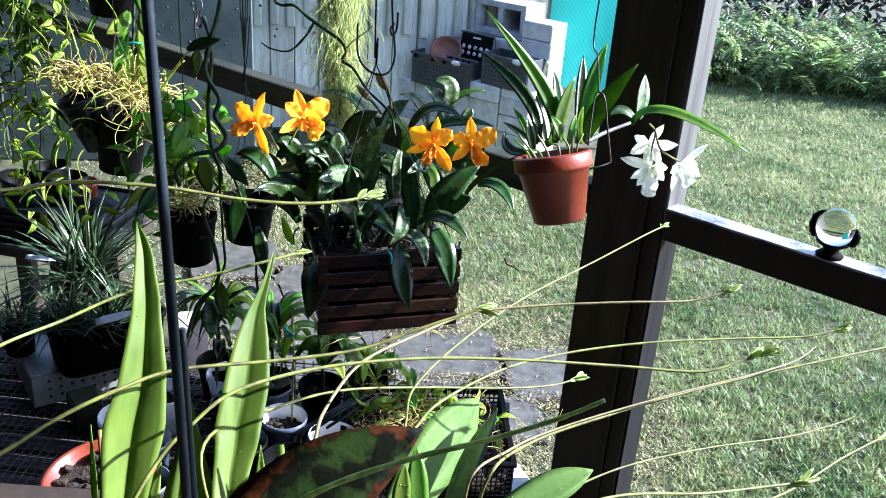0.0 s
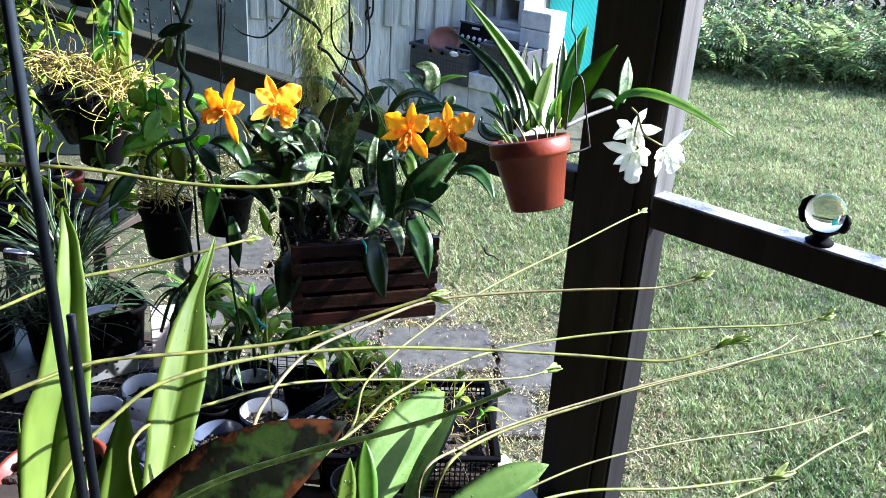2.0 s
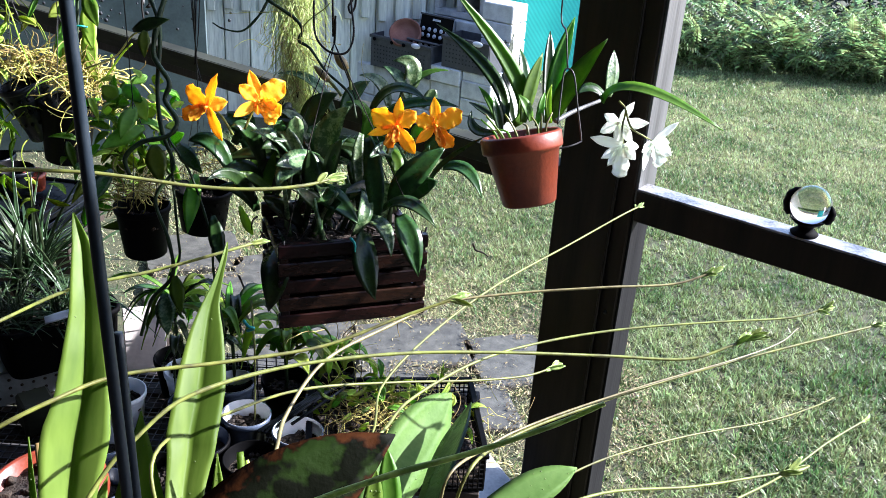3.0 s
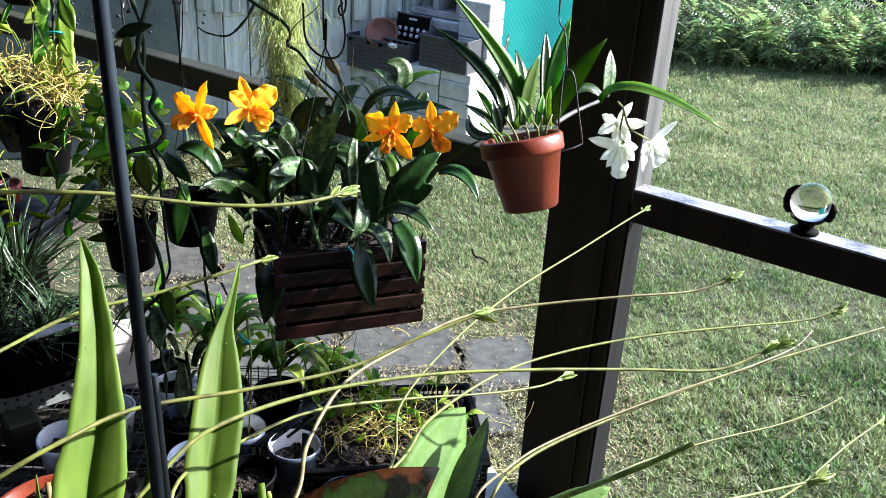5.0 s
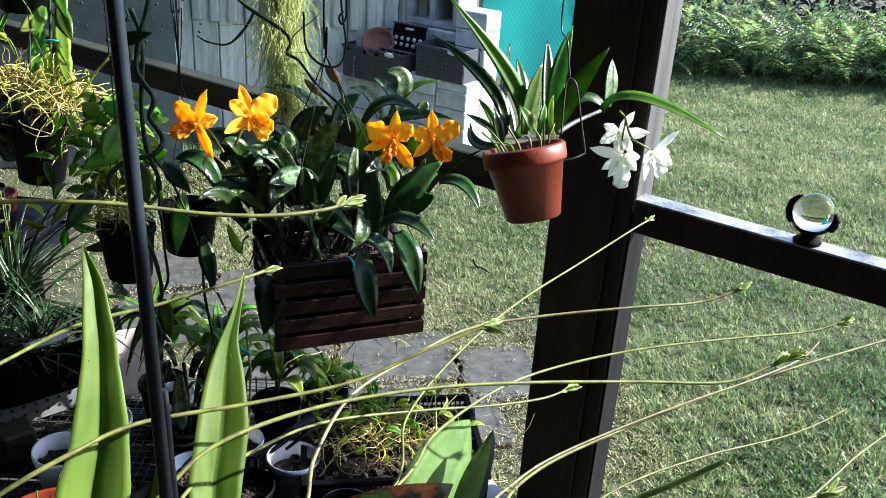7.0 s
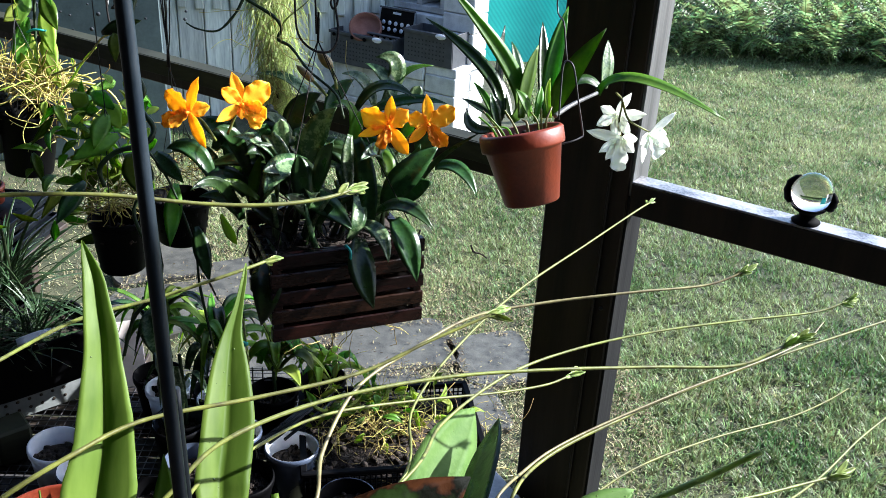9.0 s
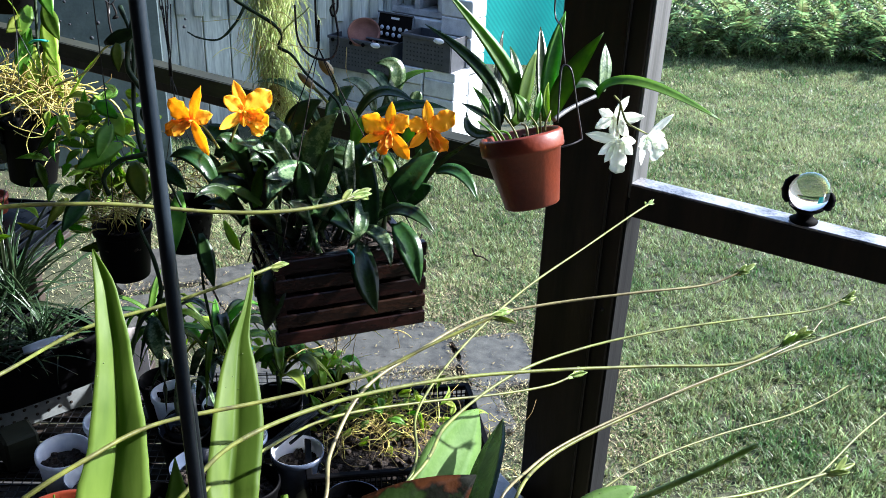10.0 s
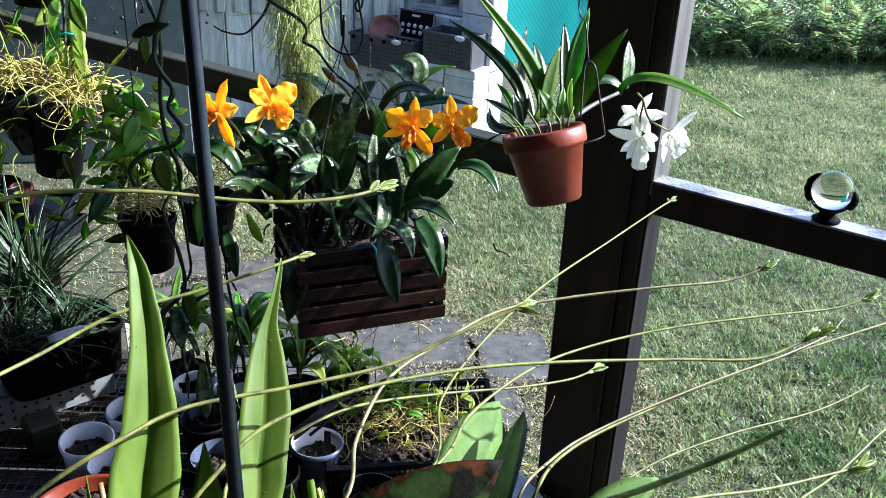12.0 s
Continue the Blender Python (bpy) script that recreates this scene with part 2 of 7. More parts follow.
WHITE = mat("white_petal", (0.87, 0.88, 0.83), 0.5, (0.74, 0.77, 0.70), 50, 200, 0.12, vary=0.06, through_light=0.5)
FERN = mat("fern_frond", (0.23, 0.285, 0.130), 0.36, (0.065, 0.105, 0.038), 5, 40, 0.0, vary=0.85, through_light=0.38)
SHRUB = mat("dark_shrub_leaf", (0.040, 0.066, 0.030), 0.5, (0.020, 0.034, 0.016), 4, 40, 0.0, vary=0.5, through_light=0.2)
RUSSET = mat("russet_shrub_leaf", (0.085, 0.04, 0.035), 0.5, (0.05, 0.025, 0.02), 4, 40, 0.0, vary=0.4, through_light=0.2)
# Dark tones of the unseen walls and roof keep indoor fill light low.
PLASTER = mat("unseen_wall_plaster", (0.07, 0.07, 0.067), 0.8, (0.05, 0.05, 0.048), 4, 60, 0.2)
CEIL = mat("unseen_roof_underside", (0.055, 0.052, 0.05), 0.8, (0.035, 0.034, 0.032), 4, 60, 0.2)
CONCRETE = mat("concrete_floor", (0.06, 0.058, 0.055), 0.6, (0.035, 0.034, 0.032), 5, 120, 0.4)
TIE = mat("turquoise_tie", (0.02, 0.42, 0.36), 0.4, (0.02, 0.3, 0.27), 30, 100, 0.0)
MOULD = mat("mould_speck", (0.022, 0.027, 0.033), 0.8, (0.015, 0.018, 0.022), 30, 100, 0.0)
PERF = mat("glossy_black_plastic", (0.003, 0.004, 0.006), 0.30, (0.006, 0.008, 0.011), 30, 200, 0.15, spec=0.22)
PALEBOARD = mat("pale_board", (0.62, 0.56, 0.52), 0.6, (0.45, 0.40, 0.37), 14, 90, 0.3)
GLASS = bpy.data.materials.new("crystal_glass")
GLASS.use_nodes = True
GLASS.node_tree.nodes["Principled BSDF"].inputs["Transmission Weight"].default_value = 1.0
GLASS.node_tree.nodes["Principled BSDF"].inputs["Roughness"].default_value = 0.02
GLASS.node_tree.nodes["Principled BSDF"].inputs["IOR"].default_value = 1.5
GLASS.node_tree.nodes["Principled BSDF"].inputs["Thin Film Thickness"].default_value = 520
GLASS.node_tree.nodes["Principled BSDF"].inputs["Thin Film IOR"].default_value = 1.33


# ---- building tools ----
BASE = {}


def thing(name, at, label, category, group="", kind=""):
    """An empty at a thing's base; its parts are given in world metres."""
    ob = new(name)
    ob.empty_display_size = 0.02
    ob.location = at
    BASE[ob.name] = Vector(at)
    return tagged(ob, label, category, group, kind)


def part(name, bm, material, parent=None, label="", smooth=True):
    me = bpy.data.meshes.new(name)
    origin = BASE[parent.name] if parent else Vector((0, 0, 0))
    if origin.length:
        bmesh.ops.translate(bm, verts=bm.verts, vec=-origin)
    bmesh.ops.recalc_face_normals(bm, faces=bm.faces)
    bm.to_mesh(me)
    bm.free()
    me.materials.append(material)
    if smooth:
        me.shade_smooth()
    ob = new(name, me)
    if parent:
        ob.parent = parent
    BASE[ob.name] = origin
    if label:
        ob["label"] = label
    return ob


def piece(name, me, parent, m):
    """An object on a shared mesh under parent, at the world pose m."""
    ob = new(name, me)
    ob.parent = parent
    ob.matrix_basis = Matrix.Translation(-BASE[parent.name]) @ m
    BASE[ob.name] = BASE[parent.name]
    return ob


def shared(name, bm, material, smooth=True):
    me = bpy.data.meshes.new(name)
    bmesh.ops.recalc_face_normals(bm, faces=bm.faces)
    bm.to_mesh(me)
    bm.free()
    me.materials.append(material)
    if smooth:
        me.shade_smooth()
    return me


def V(p):
    return Vector(p)


def box(bm, centre, size, turn=None, bevel=0.0):
    r = bmesh.ops.create_cube(bm, size=1.0)
    vs = r["verts"]
    bmesh.ops.scale(bm, vec=size, verts=vs)
    if bevel:
        es = list({e for v in vs for e in v.link_edges})
        vs = list({v for f in bmesh.ops.bevel(bm, geom=es, offset=bevel, segments=1, affect="EDGES")["faces"] for v in f.verts} | {v for v in vs if v.is_valid})
    m = Matrix.Translation(centre) @ (turn.to_4x4() if turn else Matrix())
    bmesh.ops.transform(bm, matrix=m, verts=[v for v in vs if v.is_valid])
    return bm


def spline(pts, n):
    """n points along a smooth line through pts."""
    P = [V(p) for p in pts]
    P = [P[0] * 2 - P[1]] + P + [P[-1] * 2 - P[-2]]
    out, k = [], len(P) - 3
    for i in range(n):
        u = i / (n - 1) * k
        j = min(int(u), k - 1)
        u -= j
        a, b, c, d = P[j:j + 4]
        out.append(0.5 * (2 * b + (c - a) * u + (2 * a - 5 * b + 4 * c - d) * u * u + (3 * b - a - 3 * c + d) * u ** 3))
    return out


def tube(bm, pts, r0, r1=None, n=None, sides=6, wobble=0.0, seed=0):
    r1 = r0 if r1 is None else r1
    n = n or max(3, 5 * (len(pts) - 1))
    line = spline(pts, n)
    rnd = random.Random(seed)
    rings, ref = [], Vector((0.31, 0.57, 0.76))
    for i, p in enumerate(line):
        t = (line[min(i + 1, n - 1)] - line[max(i - 1, 0)]).normalized()
        a = t.cross(ref)
        if a.length < 0.05:
            a = t.cross(Vector((1, 0, 0)))
        a.normalize()
        b = t.cross(a)
        r = (r0 + (r1 - r0) * i / (n - 1)) * (1 + wobble * rnd.uniform(-1, 1))
        rings.append([bm.verts.new(p + r * (math.cos(6.2832 * k / sides) * a + math.sin(6.2832 * k / sides) * b)) for k in range(sides)])
    for q, s in zip(rings, rings[1:]):
        for k in range(sides):
            bm.faces.new((q[k], q[(k + 1) % sides], s[(k + 1) % sides], s[k]))
    bm.faces.new(rings[0][::-1])
    bm.faces.new(rings[-1])
    return bm


def lathe(bm, profile, m=None, sides=28):
    """A turned shape: profile of (radius, height) from the foot up, at the pose m."""
    m = m or Matrix()
    rings = []
    for r, z in profile:
        if r < 1e-6:
            rings.append([bm.verts.new(m @ Vector((0, 0, z)))])
        else:
            rings.append([bm.verts.new(m @ Vector((r * math.cos(6.2832 * k / sides), r * math.sin(6.2832 * k / sides), z))) for k in range(sides)])
    for q, s in zip(rings, rings[1:]):
        for k in range(sides):
            l = (k + 1) % sides
            if len(q) == 1 and len(s) > 1:
                bm.faces.new((q[0], s[l], s[k]))
            elif len(s) == 1 and len(q) > 1:
                bm.faces.new((q[k], q[l], s[0]))
            elif len(q) > 1:
                bm.faces.new((q[k], q[l], s[l], s[k]))
    return bm


def leaf(bm, base, tip, width, bend=(0, 0, 0), face=(0, -1, 0.5), fold=0.25, n=10, thick=0.0016, peak=0.5, foot=0.35, blunt=0.6, wave=0.0, twist=0.0, seed=0):
    """A leaf or petal with thickness: a bent line from base to tip, a width that swells and tapers, folded along the midrib."""
    base, tip, face = V(base), V(tip), V(face).normalized()
    ctrl = (base + tip) / 2 + V(bend)
    rings = []
    rnd = random.Random(seed)
    ph = rnd.uniform(0, 6.28)
    for i in range(n + 1):
        u = i / n
        p = base * (1 - u) ** 2 + ctrl * 2 * u * (1 - u) + tip * u * u
        t = ((ctrl - base) * (1 - u) + (tip - ctrl) * u).normalized()
        side = t.cross(face)
        if side.length < 0.05:
            side = t.cross(Vector((1, 0, 0)))
        side.normalize()
        nor = side.cross(t).normalized()
        if twist:
            q = Matrix.Rotation(twist * u, 3, t)
            side, nor = q @ side, q @ nor
        if u < peak:
            w = foot + (1 - foot) * math.sin(u / peak * 1.5708)
        else:
            w = max(0.0, 1 - ((u - peak) / (1 - peak)) ** (1 + 2 * blunt))
        w = max(w * width / 2, 0.0005)
        wv = wave * width * math.sin(u * 17 + ph)
        up = fold * w
        th = nor * thick
        rings.append([bm.verts.new(q) for q in (
            p - side * w + nor * (up + wv), p - side * w * 0.5 + nor * up * 0.45, p, p + side * w * 0.5 + nor * up * 0.45, p + side * w + nor * (up - wv),
            p + side * w * 0.5 + nor * up * 0.45 - th, p - th, p - side * w * 0.5 + nor * up * 0.45 - th)])
    for q, s in zip(rings, rings[1:]):
        for k in range(8):
            l = (k + 1) % 8
            bm.faces.new((q[k], q[l], s[l], s[k]))
    bm.faces.new(rings[0][::-1])
    bm.faces.new(rings[-1])
    return bm


def strap_blade(bm, rows, face, fold=0.5, n=30, thick=0.0014, rib=0.5, seed=0):
    """A long stiff leaf from rows of (middle, width): folded along its rib, with slightly uneven edges."""
    mids = spline([q for q, w in rows], n)
    wide = [v.x for v in spline([(w, 0, 0) for q, w in rows], n)]
    rnd = random.Random(seed)
    ph, face = rnd.uniform(0, 6.28), V(face).normalized()
    rings = []
    for i, (p, w) in enumerate(zip(mids, wide)):
        t = (mids[min(i + 1, n - 1)] - mids[max(i - 1, 0)]).normalized()
        side = t.cross(face).normalized()
        nor = side.cross(t)
        w = max(w, 0.0012)
        w *= 1 + 0.018 * math.sin(i * 0.9 + ph) + 0.012 * rnd.uniform(-1, 1)
        ring = []
        for u in (0.0, 0.12, 0.3, 0.43, 0.5, 0.57, 0.7, 0.88, 1.0):
            x = (u - rib) * w
            f = abs(u - 0.5) * 2
            ring.append(p + side * x + nor * (fold * 0.5 * w * (f ** 0.8 - 0.12 * f * f)))
        low = [q - nor * thick * (0.35 if k in (0, 8) else 1) for k, q in enumerate(ring)]
        rings.append([bm.verts.new(q) for q in ring + low[::-1]])
    k = len(rings[0])
    for a, b in zip(rings, rings[1:]):
        for j in range(k):
            bm.faces.new((a[j], a[(j + 1) % k], b[(j + 1) % k], b[j]))
    bm.faces.new(rings[0][::-1])
    bm.faces.new(rings[-1])
    return bm


def arched(base, knee, tip, width, face, fold=0.25, n=12, peak=0.5, foot=0.4, blunt=0.55, thick=0.0018, twist=0.0, seed=0):
    """A leaf whose line passes base, knee and tip."""
    base, knee, tip = V(base), V(knee), V(tip)
    return leaf(bmesh.new(), base, tip, width, 2 * (knee - (base + tip) / 2), face, fold, n, thick, peak, foot, blunt, 0.0, twist, seed)


def unit_leaf(name, material, bend=0.12, fold=0.25, **kw):
    """A leaf one metre long along +y, facing +z, to be set out many times."""
    return shared(name, leaf(bmesh.new(), (0, 0, 0), (0, 1, 0), 1.0, (0, 0, bend), (0, 0, 1), fold, n=7, thick=0.006, **kw), material)


def leaf_pose(base, tip, width, face=(0, -1, 0.6), depth=None):
    base, tip = V(base), V(tip)
    y = tip - base
    length = y.length
    y.normalize()
    x = y.cross(V(face))
    if x.length < 0.05:
        x = y.cross(Vector((1, 0, 0)))
    x.normalize()
    z = x.cross(y)
    m = Matrix((x, y, z)).transposed().to_4x4()
    return Matrix.Translation(base) @ m @ Matrix.Diagonal((width, length, depth or length, 1))


def fluff(bm, centre, spread, n, length, radius, rnd, down=0.3, curl=0.5, sides=4, pts=4):
    """A tangle of fine roots or threads."""
    for i in range(n):
        p = V(centre) + Vector((rnd.gauss(0, spread[0]), rnd.gauss(0, spread[1]), rnd.gauss(0, spread[2])))
        d = Vector((rnd.gauss(0, 1), rnd.gauss(0, 1), rnd.gauss(0, 0.6) - down)).normalized()
        line, step = [p], length * rnd.uniform(0.5, 1.3) / (pts - 1)
        for k in range(pts - 1):
            d = (d + curl * Vector((rnd.gauss(0, 1), rnd.gauss(0, 1), rnd.gauss(0, 1) - down * 0.5))).normalized()
            line.append(line[-1] + d * step)
        tube(bm, line, radius * rnd.uniform(0.7, 1.2), radius * 0.5, n=pts * 2, sides=sides)
    return bm


# ---- the setting ----
ALONG, OUT = Vector((0.772, -0.636, 0)), Vector((0.636, 0.772, 0))
WALL_TURN = Matrix((ALONG, OUT, Vector((0, 0, 1)))).transposed()


def on_wall(s, off, z):
    """s metres along the open screen wall from its post's edge, off metres outwards, at height z."""
    return Vector((0.54, 1.80, 0)) + ALONG * s + OUT * off + Vector((0, 0, z))


# lawn: one sheet to the horizon, a little uneven near by
bm = bmesh.new()
xs = [-400, -60, -15, -6] + [i * 0.5 for i in range(-8, 15)] + [9, 15, 60, 400]
ys = [-400, -60, -15, -4] + [i * 0.5 for i in range(-4, 19)] + [12, 20, 60, 400]
grid = [[bm.verts.new((x, y, 0.012 * noise.noise((x * 0.7, y * 0.7, 0)) - 0.012)) for x in xs] for y in ys]
for a, b in zip(grid, grid[1:]):
    for i in range(len(xs) - 1):
        bm.faces.new((a[i], a[i + 1], b[i + 1], b[i]))
tagged(part("ground", bm, GRASS_SOIL), "patchy green lawn with dry straw-coloured spots", "lawn", kind="structure")

# concrete floor inside the enclosure
bm = bmesh.new()
box(bm, on_wall(-0.3, -2.75, -0.02), (8.6, 4.1, 0.06), WALL_TURN, 0.004)
tagged(part("floor", bm, CONCRETE, smooth=False), "grey concrete floor under the plant shelves", "floor", kind="structure")

# the open wall: sill plate, post, chair rails, top plate
post = thing("post", on_wall(-0.115, 0.045, 0.0), "dark-stained wooden corner post, its edge toned lit above the rail", "post", kind="structure")
bm = box(bmesh.new(), on_wall(-0.137, 0.045, 1.25), (0.146, 0.09, 2.5), WALL_TURN, 0.003)
part("board", bm, POST, post, smooth=False)
bm = box(bmesh.new(), on_wall(-0.0425, 0.047, 1.25), (0.041, 0.086, 2.5), WALL_TURN, 0.003)
part("stop_strip", bm, POST, post, smooth=False)
bm = box(bmesh.new(), on_wall(-0.062, -0.003, 1.25), (0.006, 0.007, 2.5), WALL_TURN, 0.002)
part("bead", bm, POST, post, smooth=False)
# Edge split at the rail: light painted into the upper part, shade into the lower.
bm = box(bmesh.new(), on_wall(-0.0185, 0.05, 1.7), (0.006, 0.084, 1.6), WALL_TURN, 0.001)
part("edge_board", bm, GREYWOOD, post, "grey wooden edge above the rail, sunlight in its colour", smooth=False)
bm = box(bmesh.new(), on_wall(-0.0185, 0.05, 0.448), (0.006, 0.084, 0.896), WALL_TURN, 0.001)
part("lower_edge_board", bm, EDGESHADE, post, "edge below the rail, shade in its colour", smooth=False)
for z in (0.62, 1.42):
    bm = lathe(bmesh.new(), [(0.0, 0.0), (0.005, 0.0), (0.004, 0.003), (0.0, 0.0035)], Matrix.Translation(on_wall(-0.045, 0.004, z)) @ pose(0, 0, 0, 90, 0, -39.5), 10)
    part("screw", bm, WIRE, post)


def chair_rail(name, s0, s1, label, face=POST, top=RAILTOP):
    ob = thing(name, on_wall((s0 + s1) / 2, 0.03, 0.859), label, "rail", kind="structure")
    bm = box(bmesh.new(), on_wall((s0 + s1) / 2, 0.026, 0.8955), (s1 - s0, 0.048, 0.071), WALL_TURN, 0.003)
    part("beam", bm, face, ob, smooth=False)
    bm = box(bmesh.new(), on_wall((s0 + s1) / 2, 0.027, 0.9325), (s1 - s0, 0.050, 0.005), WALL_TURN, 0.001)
    part("top_face", bm, top, ob, "worn top face of the rail, toned lighter than the beam", smooth=False)
    return ob


chair_rail("rail_1", -0.0155, 3.25, "dark wooden chair rail, worn top pale with painted sky glare")
back_rail = chair_rail("rail_2", -4.2, -0.2105, "brown chair rail behind the hanging orchids, olive above and darker below", POST, RAILWOOD)
# upper strip of the rail's face, more olive than the beam below
part("upper_board", box(bmesh.new(), on_wall(-2.205, -0.001, 0.911), (3.985, 0.005, 0.046), WALL_TURN, 0.001), RAILWOOD, back_rail, "olive-brown upper board of the rail", smooth=False)
for s in (3.3, -4.3):
    bm = box(bmesh.new(), on_wall(s, 0.045, 1.25), (0.1, 0.09, 2.5), WALL_TURN, 0.003)
    tagged(part("post", bm, POST, smooth=False), "dark-stained wooden post of the enclosure", "post", kind="structure")
# top plate is out of view, added to close the wall
bm = box(bmesh.new(), on_wall(-0.5, 0.045, 2.56), (8.0, 0.09, 0.12), WALL_TURN, 0.003)
tagged(part("beam", bm, POST, smooth=False), "unseen dark wooden top plate added over the open wall", "beam", kind="structure")
# unseen roof and walls behind the camera, added to hold sky light down
bm = box(bmesh.new(), on_wall(-0.5, -2.775, 2.66), (8.2, 4.05, 0.06), WALL_TURN)
tagged(part("ceiling", bm, CEIL, smooth=False), "unseen roof added to keep sky light off the shelves", "ceiling", kind="structure")
bm = box(bmesh.new(), on_wall(-0.5, -4.75, 1.3), (8.2, 0.15, 2.65), WALL_TURN)
tagged(part("wall_south", bm, PLASTER, smooth=False), "unseen wall added behind the shelves to cut fill light", "wall", kind="structure")
bm = box(bmesh.new(), on_wall(-4.55, -2.3, 1.3), (0.15, 4.7, 2.65), WALL_TURN)
tagged(part("wall_west", bm, PLASTER, smooth=False), "unseen wall added to close the west end", "wall", kind="structure")
bm = box(bmesh.new(), on_wall(3.48, -2.4, 1.3), (0.15, 4.6, 2.65), WALL_TURN)
tagged(part("wall_east", bm, PLASTER, smooth=False), "unseen wall added to close the east end", "wall", kind="structure")
for s in (-3.1, -1.9, -0.9, 0.1, 1.6, 2.6):
    bm = box(bmesh.new(), on_wall(s, -2.2, 2.57), (0.05, 4.5, 0.11), WALL_TURN, 0.003)
    tagged(part("rafter", bm, POST, smooth=False), "dark wooden rafter from which plants hang", "rafter", kind="structure")

# ---- fence, shed panel, blocks and cloth beyond the lawn edge ----
fence = thing("fence", (-0.6, 5.05, 0), "weathered grey board fence with battens along its top", "fence", kind="structure")
fr = random.Random(3)
board_mesh = shared("board", box(bmesh.new(), (0, 0, 0.62), (0.136, 0.022, 1.24), None, 0.004), FENCE, False)
batten_mesh = shared("batten", box(bmesh.new(), (0, 0, 0), (0.046, 0.020, 0.8), None, 0.004), BATTEN, False)
bm = box(bmesh.new(), (-0.80, 5.24, 0.73), (2.7, 0.03, 1.46))
part("backing", bm, FENCE, fence, smooth=False)
for i in range(18):
    x = -1.95 + i * 0.143
    piece("board", board_mesh, fence, pose(x, 5.20 + fr.uniform(-0.005, 0.005), fr.uniform(-0.02, 0.0), 0, 0, fr.uniform(-0.5, 0.5)))
for i in range(27):
    x = -1.95 + i * 0.096
    piece("batten", batten_mesh, fence, pose(x, 5.175, 1.01 + fr.uniform(-0.012, 0.012) , 0, 0, fr.uniform(-1, 1)))

shed = thing("shed_panel", (-2.4, 4.3, 0), "blue-grey painted panel with dark mould specks", "panel", kind="structure")
for i in range(5):
    bm = box(bmesh.new(), (-1.28 - i * 0.62, 4.50 - i * 0.10, 0.8), (0.612, 0.03, 1.6), Euler((0, 0, 0.16)).to_matrix(), 0.004)
    part("panel", bm, SLATE, shed, smooth=False)
sr = random.Random(8)
bm = bmesh.new()
for i in range(150):
    u = sr.gauss(0, 0.16) + (0.0 if i % 3 else sr.uniform(-0.6, 0.6))
    r = sr.uniform(0.003, 0.011)
    lathe(bm, [(0, 0.0004), (r, 0.0004), (0, 0.0006)], Matrix.Translation((-1.52 + u, 4.443 + u * 0.161, 0.86 + sr.gauss(0, 0.14))) @ pose(0, 0, 0, 90, 0, 9.2), 6)
tagged(part("mould", bm, MOULD, shed, "dark specks of mould"), kind="stuff")

# stack of white blocks with a bare hollow block on top
stack = thing("block_stack", (0.35, 4.85, 0), "stack of white-painted concrete blocks at the fence", "block stack", kind="structure")
TURN_B = Euler((0, 0, radians(-38))).to_matrix()
corner = Vector((0.47, 4.62, 0))
ax, ay = TURN_B @ Vector((1, 0, 0)), TURN_B @ Vector((0, 1, 0))
block_mesh = shared("block", box(bmesh.new(), (0, 0, 0), (0.196, 0.19, 0.216), None, 0.006), BLOCK, False)
slab_mesh = shared("slab", box(bmesh.new(), (0, 0, 0), (0.19, 0.15, 0.093), None, 0.005), BLOCK, False)


def stacked(mesh, name, a, b, z):
    c = corner - ax * a + ay * b + Vector((0, 0, z))
    piece(name, mesh, stack, Matrix.Translation(c) @ TURN_B.to_4x4() @ pose(0, 0, 0, 0, 0, fr.uniform(-0.8, 0.8)))


low_mesh = shared("block", box(bmesh.new(), (0, 0, 0), (0.196, 0.19, 0.176), None, 0.006), BLOCK, False)
for k in range(1, 6):
    for row in range(2):
        stacked(low_mesh, "block", 0.097 + 0.2 * k, 0.097, 0.09 + 0.18 * row)
    for row in range(3):
        stacked(block_mesh, "block", 0.097 + 0.2 * k, 0.297, 0.11 + 0.22 * row)
for row in range(8):
    for j in range(2):
        if row < 4 or j:
            stacked(slab_mesh, "slab", 0.097, 0.078 + 0.155 * j, 0.05 + 0.097 * row + (0.01 if row < 4 else 0.02))


def hollow_block(at, turn):
    ob = thing("hollow_block", at, "bare grey hollow concrete block on the white stack", "concrete block")
    bm = bmesh.new()
    m = Matrix.Translation(at) @ turn.to_4x4()
    L, D, H, w = 0.34, 0.19, 0.19, 0.034
    cells = []
    for zc, h in ((w / 2, w), (H - w / 2, w)):
        cells.append(((0, 0, zc), (L, D, h)))
    for xc in (-L / 2 + w / 2, 0, L / 2 - w / 2):
        cells.append(((xc, 0, H / 2), (w, D, H - 2 * w)))
    for c, s in cells:
        box(bm, m @ Vector(c), s, turn, 0.003)
    box(bm, m @ Vector((0, D / 2 - 0.01, H / 2)), (L - 0.02, 0.012, H - 0.02), turn)
    part("shell", bm, CINDER, ob, smooth=False)
    return ob


# ---- teal shade cloth on a line ----
cloth = thing("shade_cloth", (1.3, 5.2, 0), "teal woven shade cloth hung beside the block stack", "shade cloth", kind="structure")
bm = bmesh.new()
rows = []
for i in range(30):
    x = 0.60 + i * 0.029
    rows.append([bm.verts.new((x, 5.25 + 0.006 * math.sin(i * 0.5) + 0.01 * math.sin(j * 1.3), 0.35 + j * 0.17)) for j in range(7)])
for a, b in zip(rows, rows[1:]):
    for j in range(6):
        bm.faces.new((a[j], b[j], b[j + 1], a[j + 1]))
part("cloth", bm, TEAL, cloth)
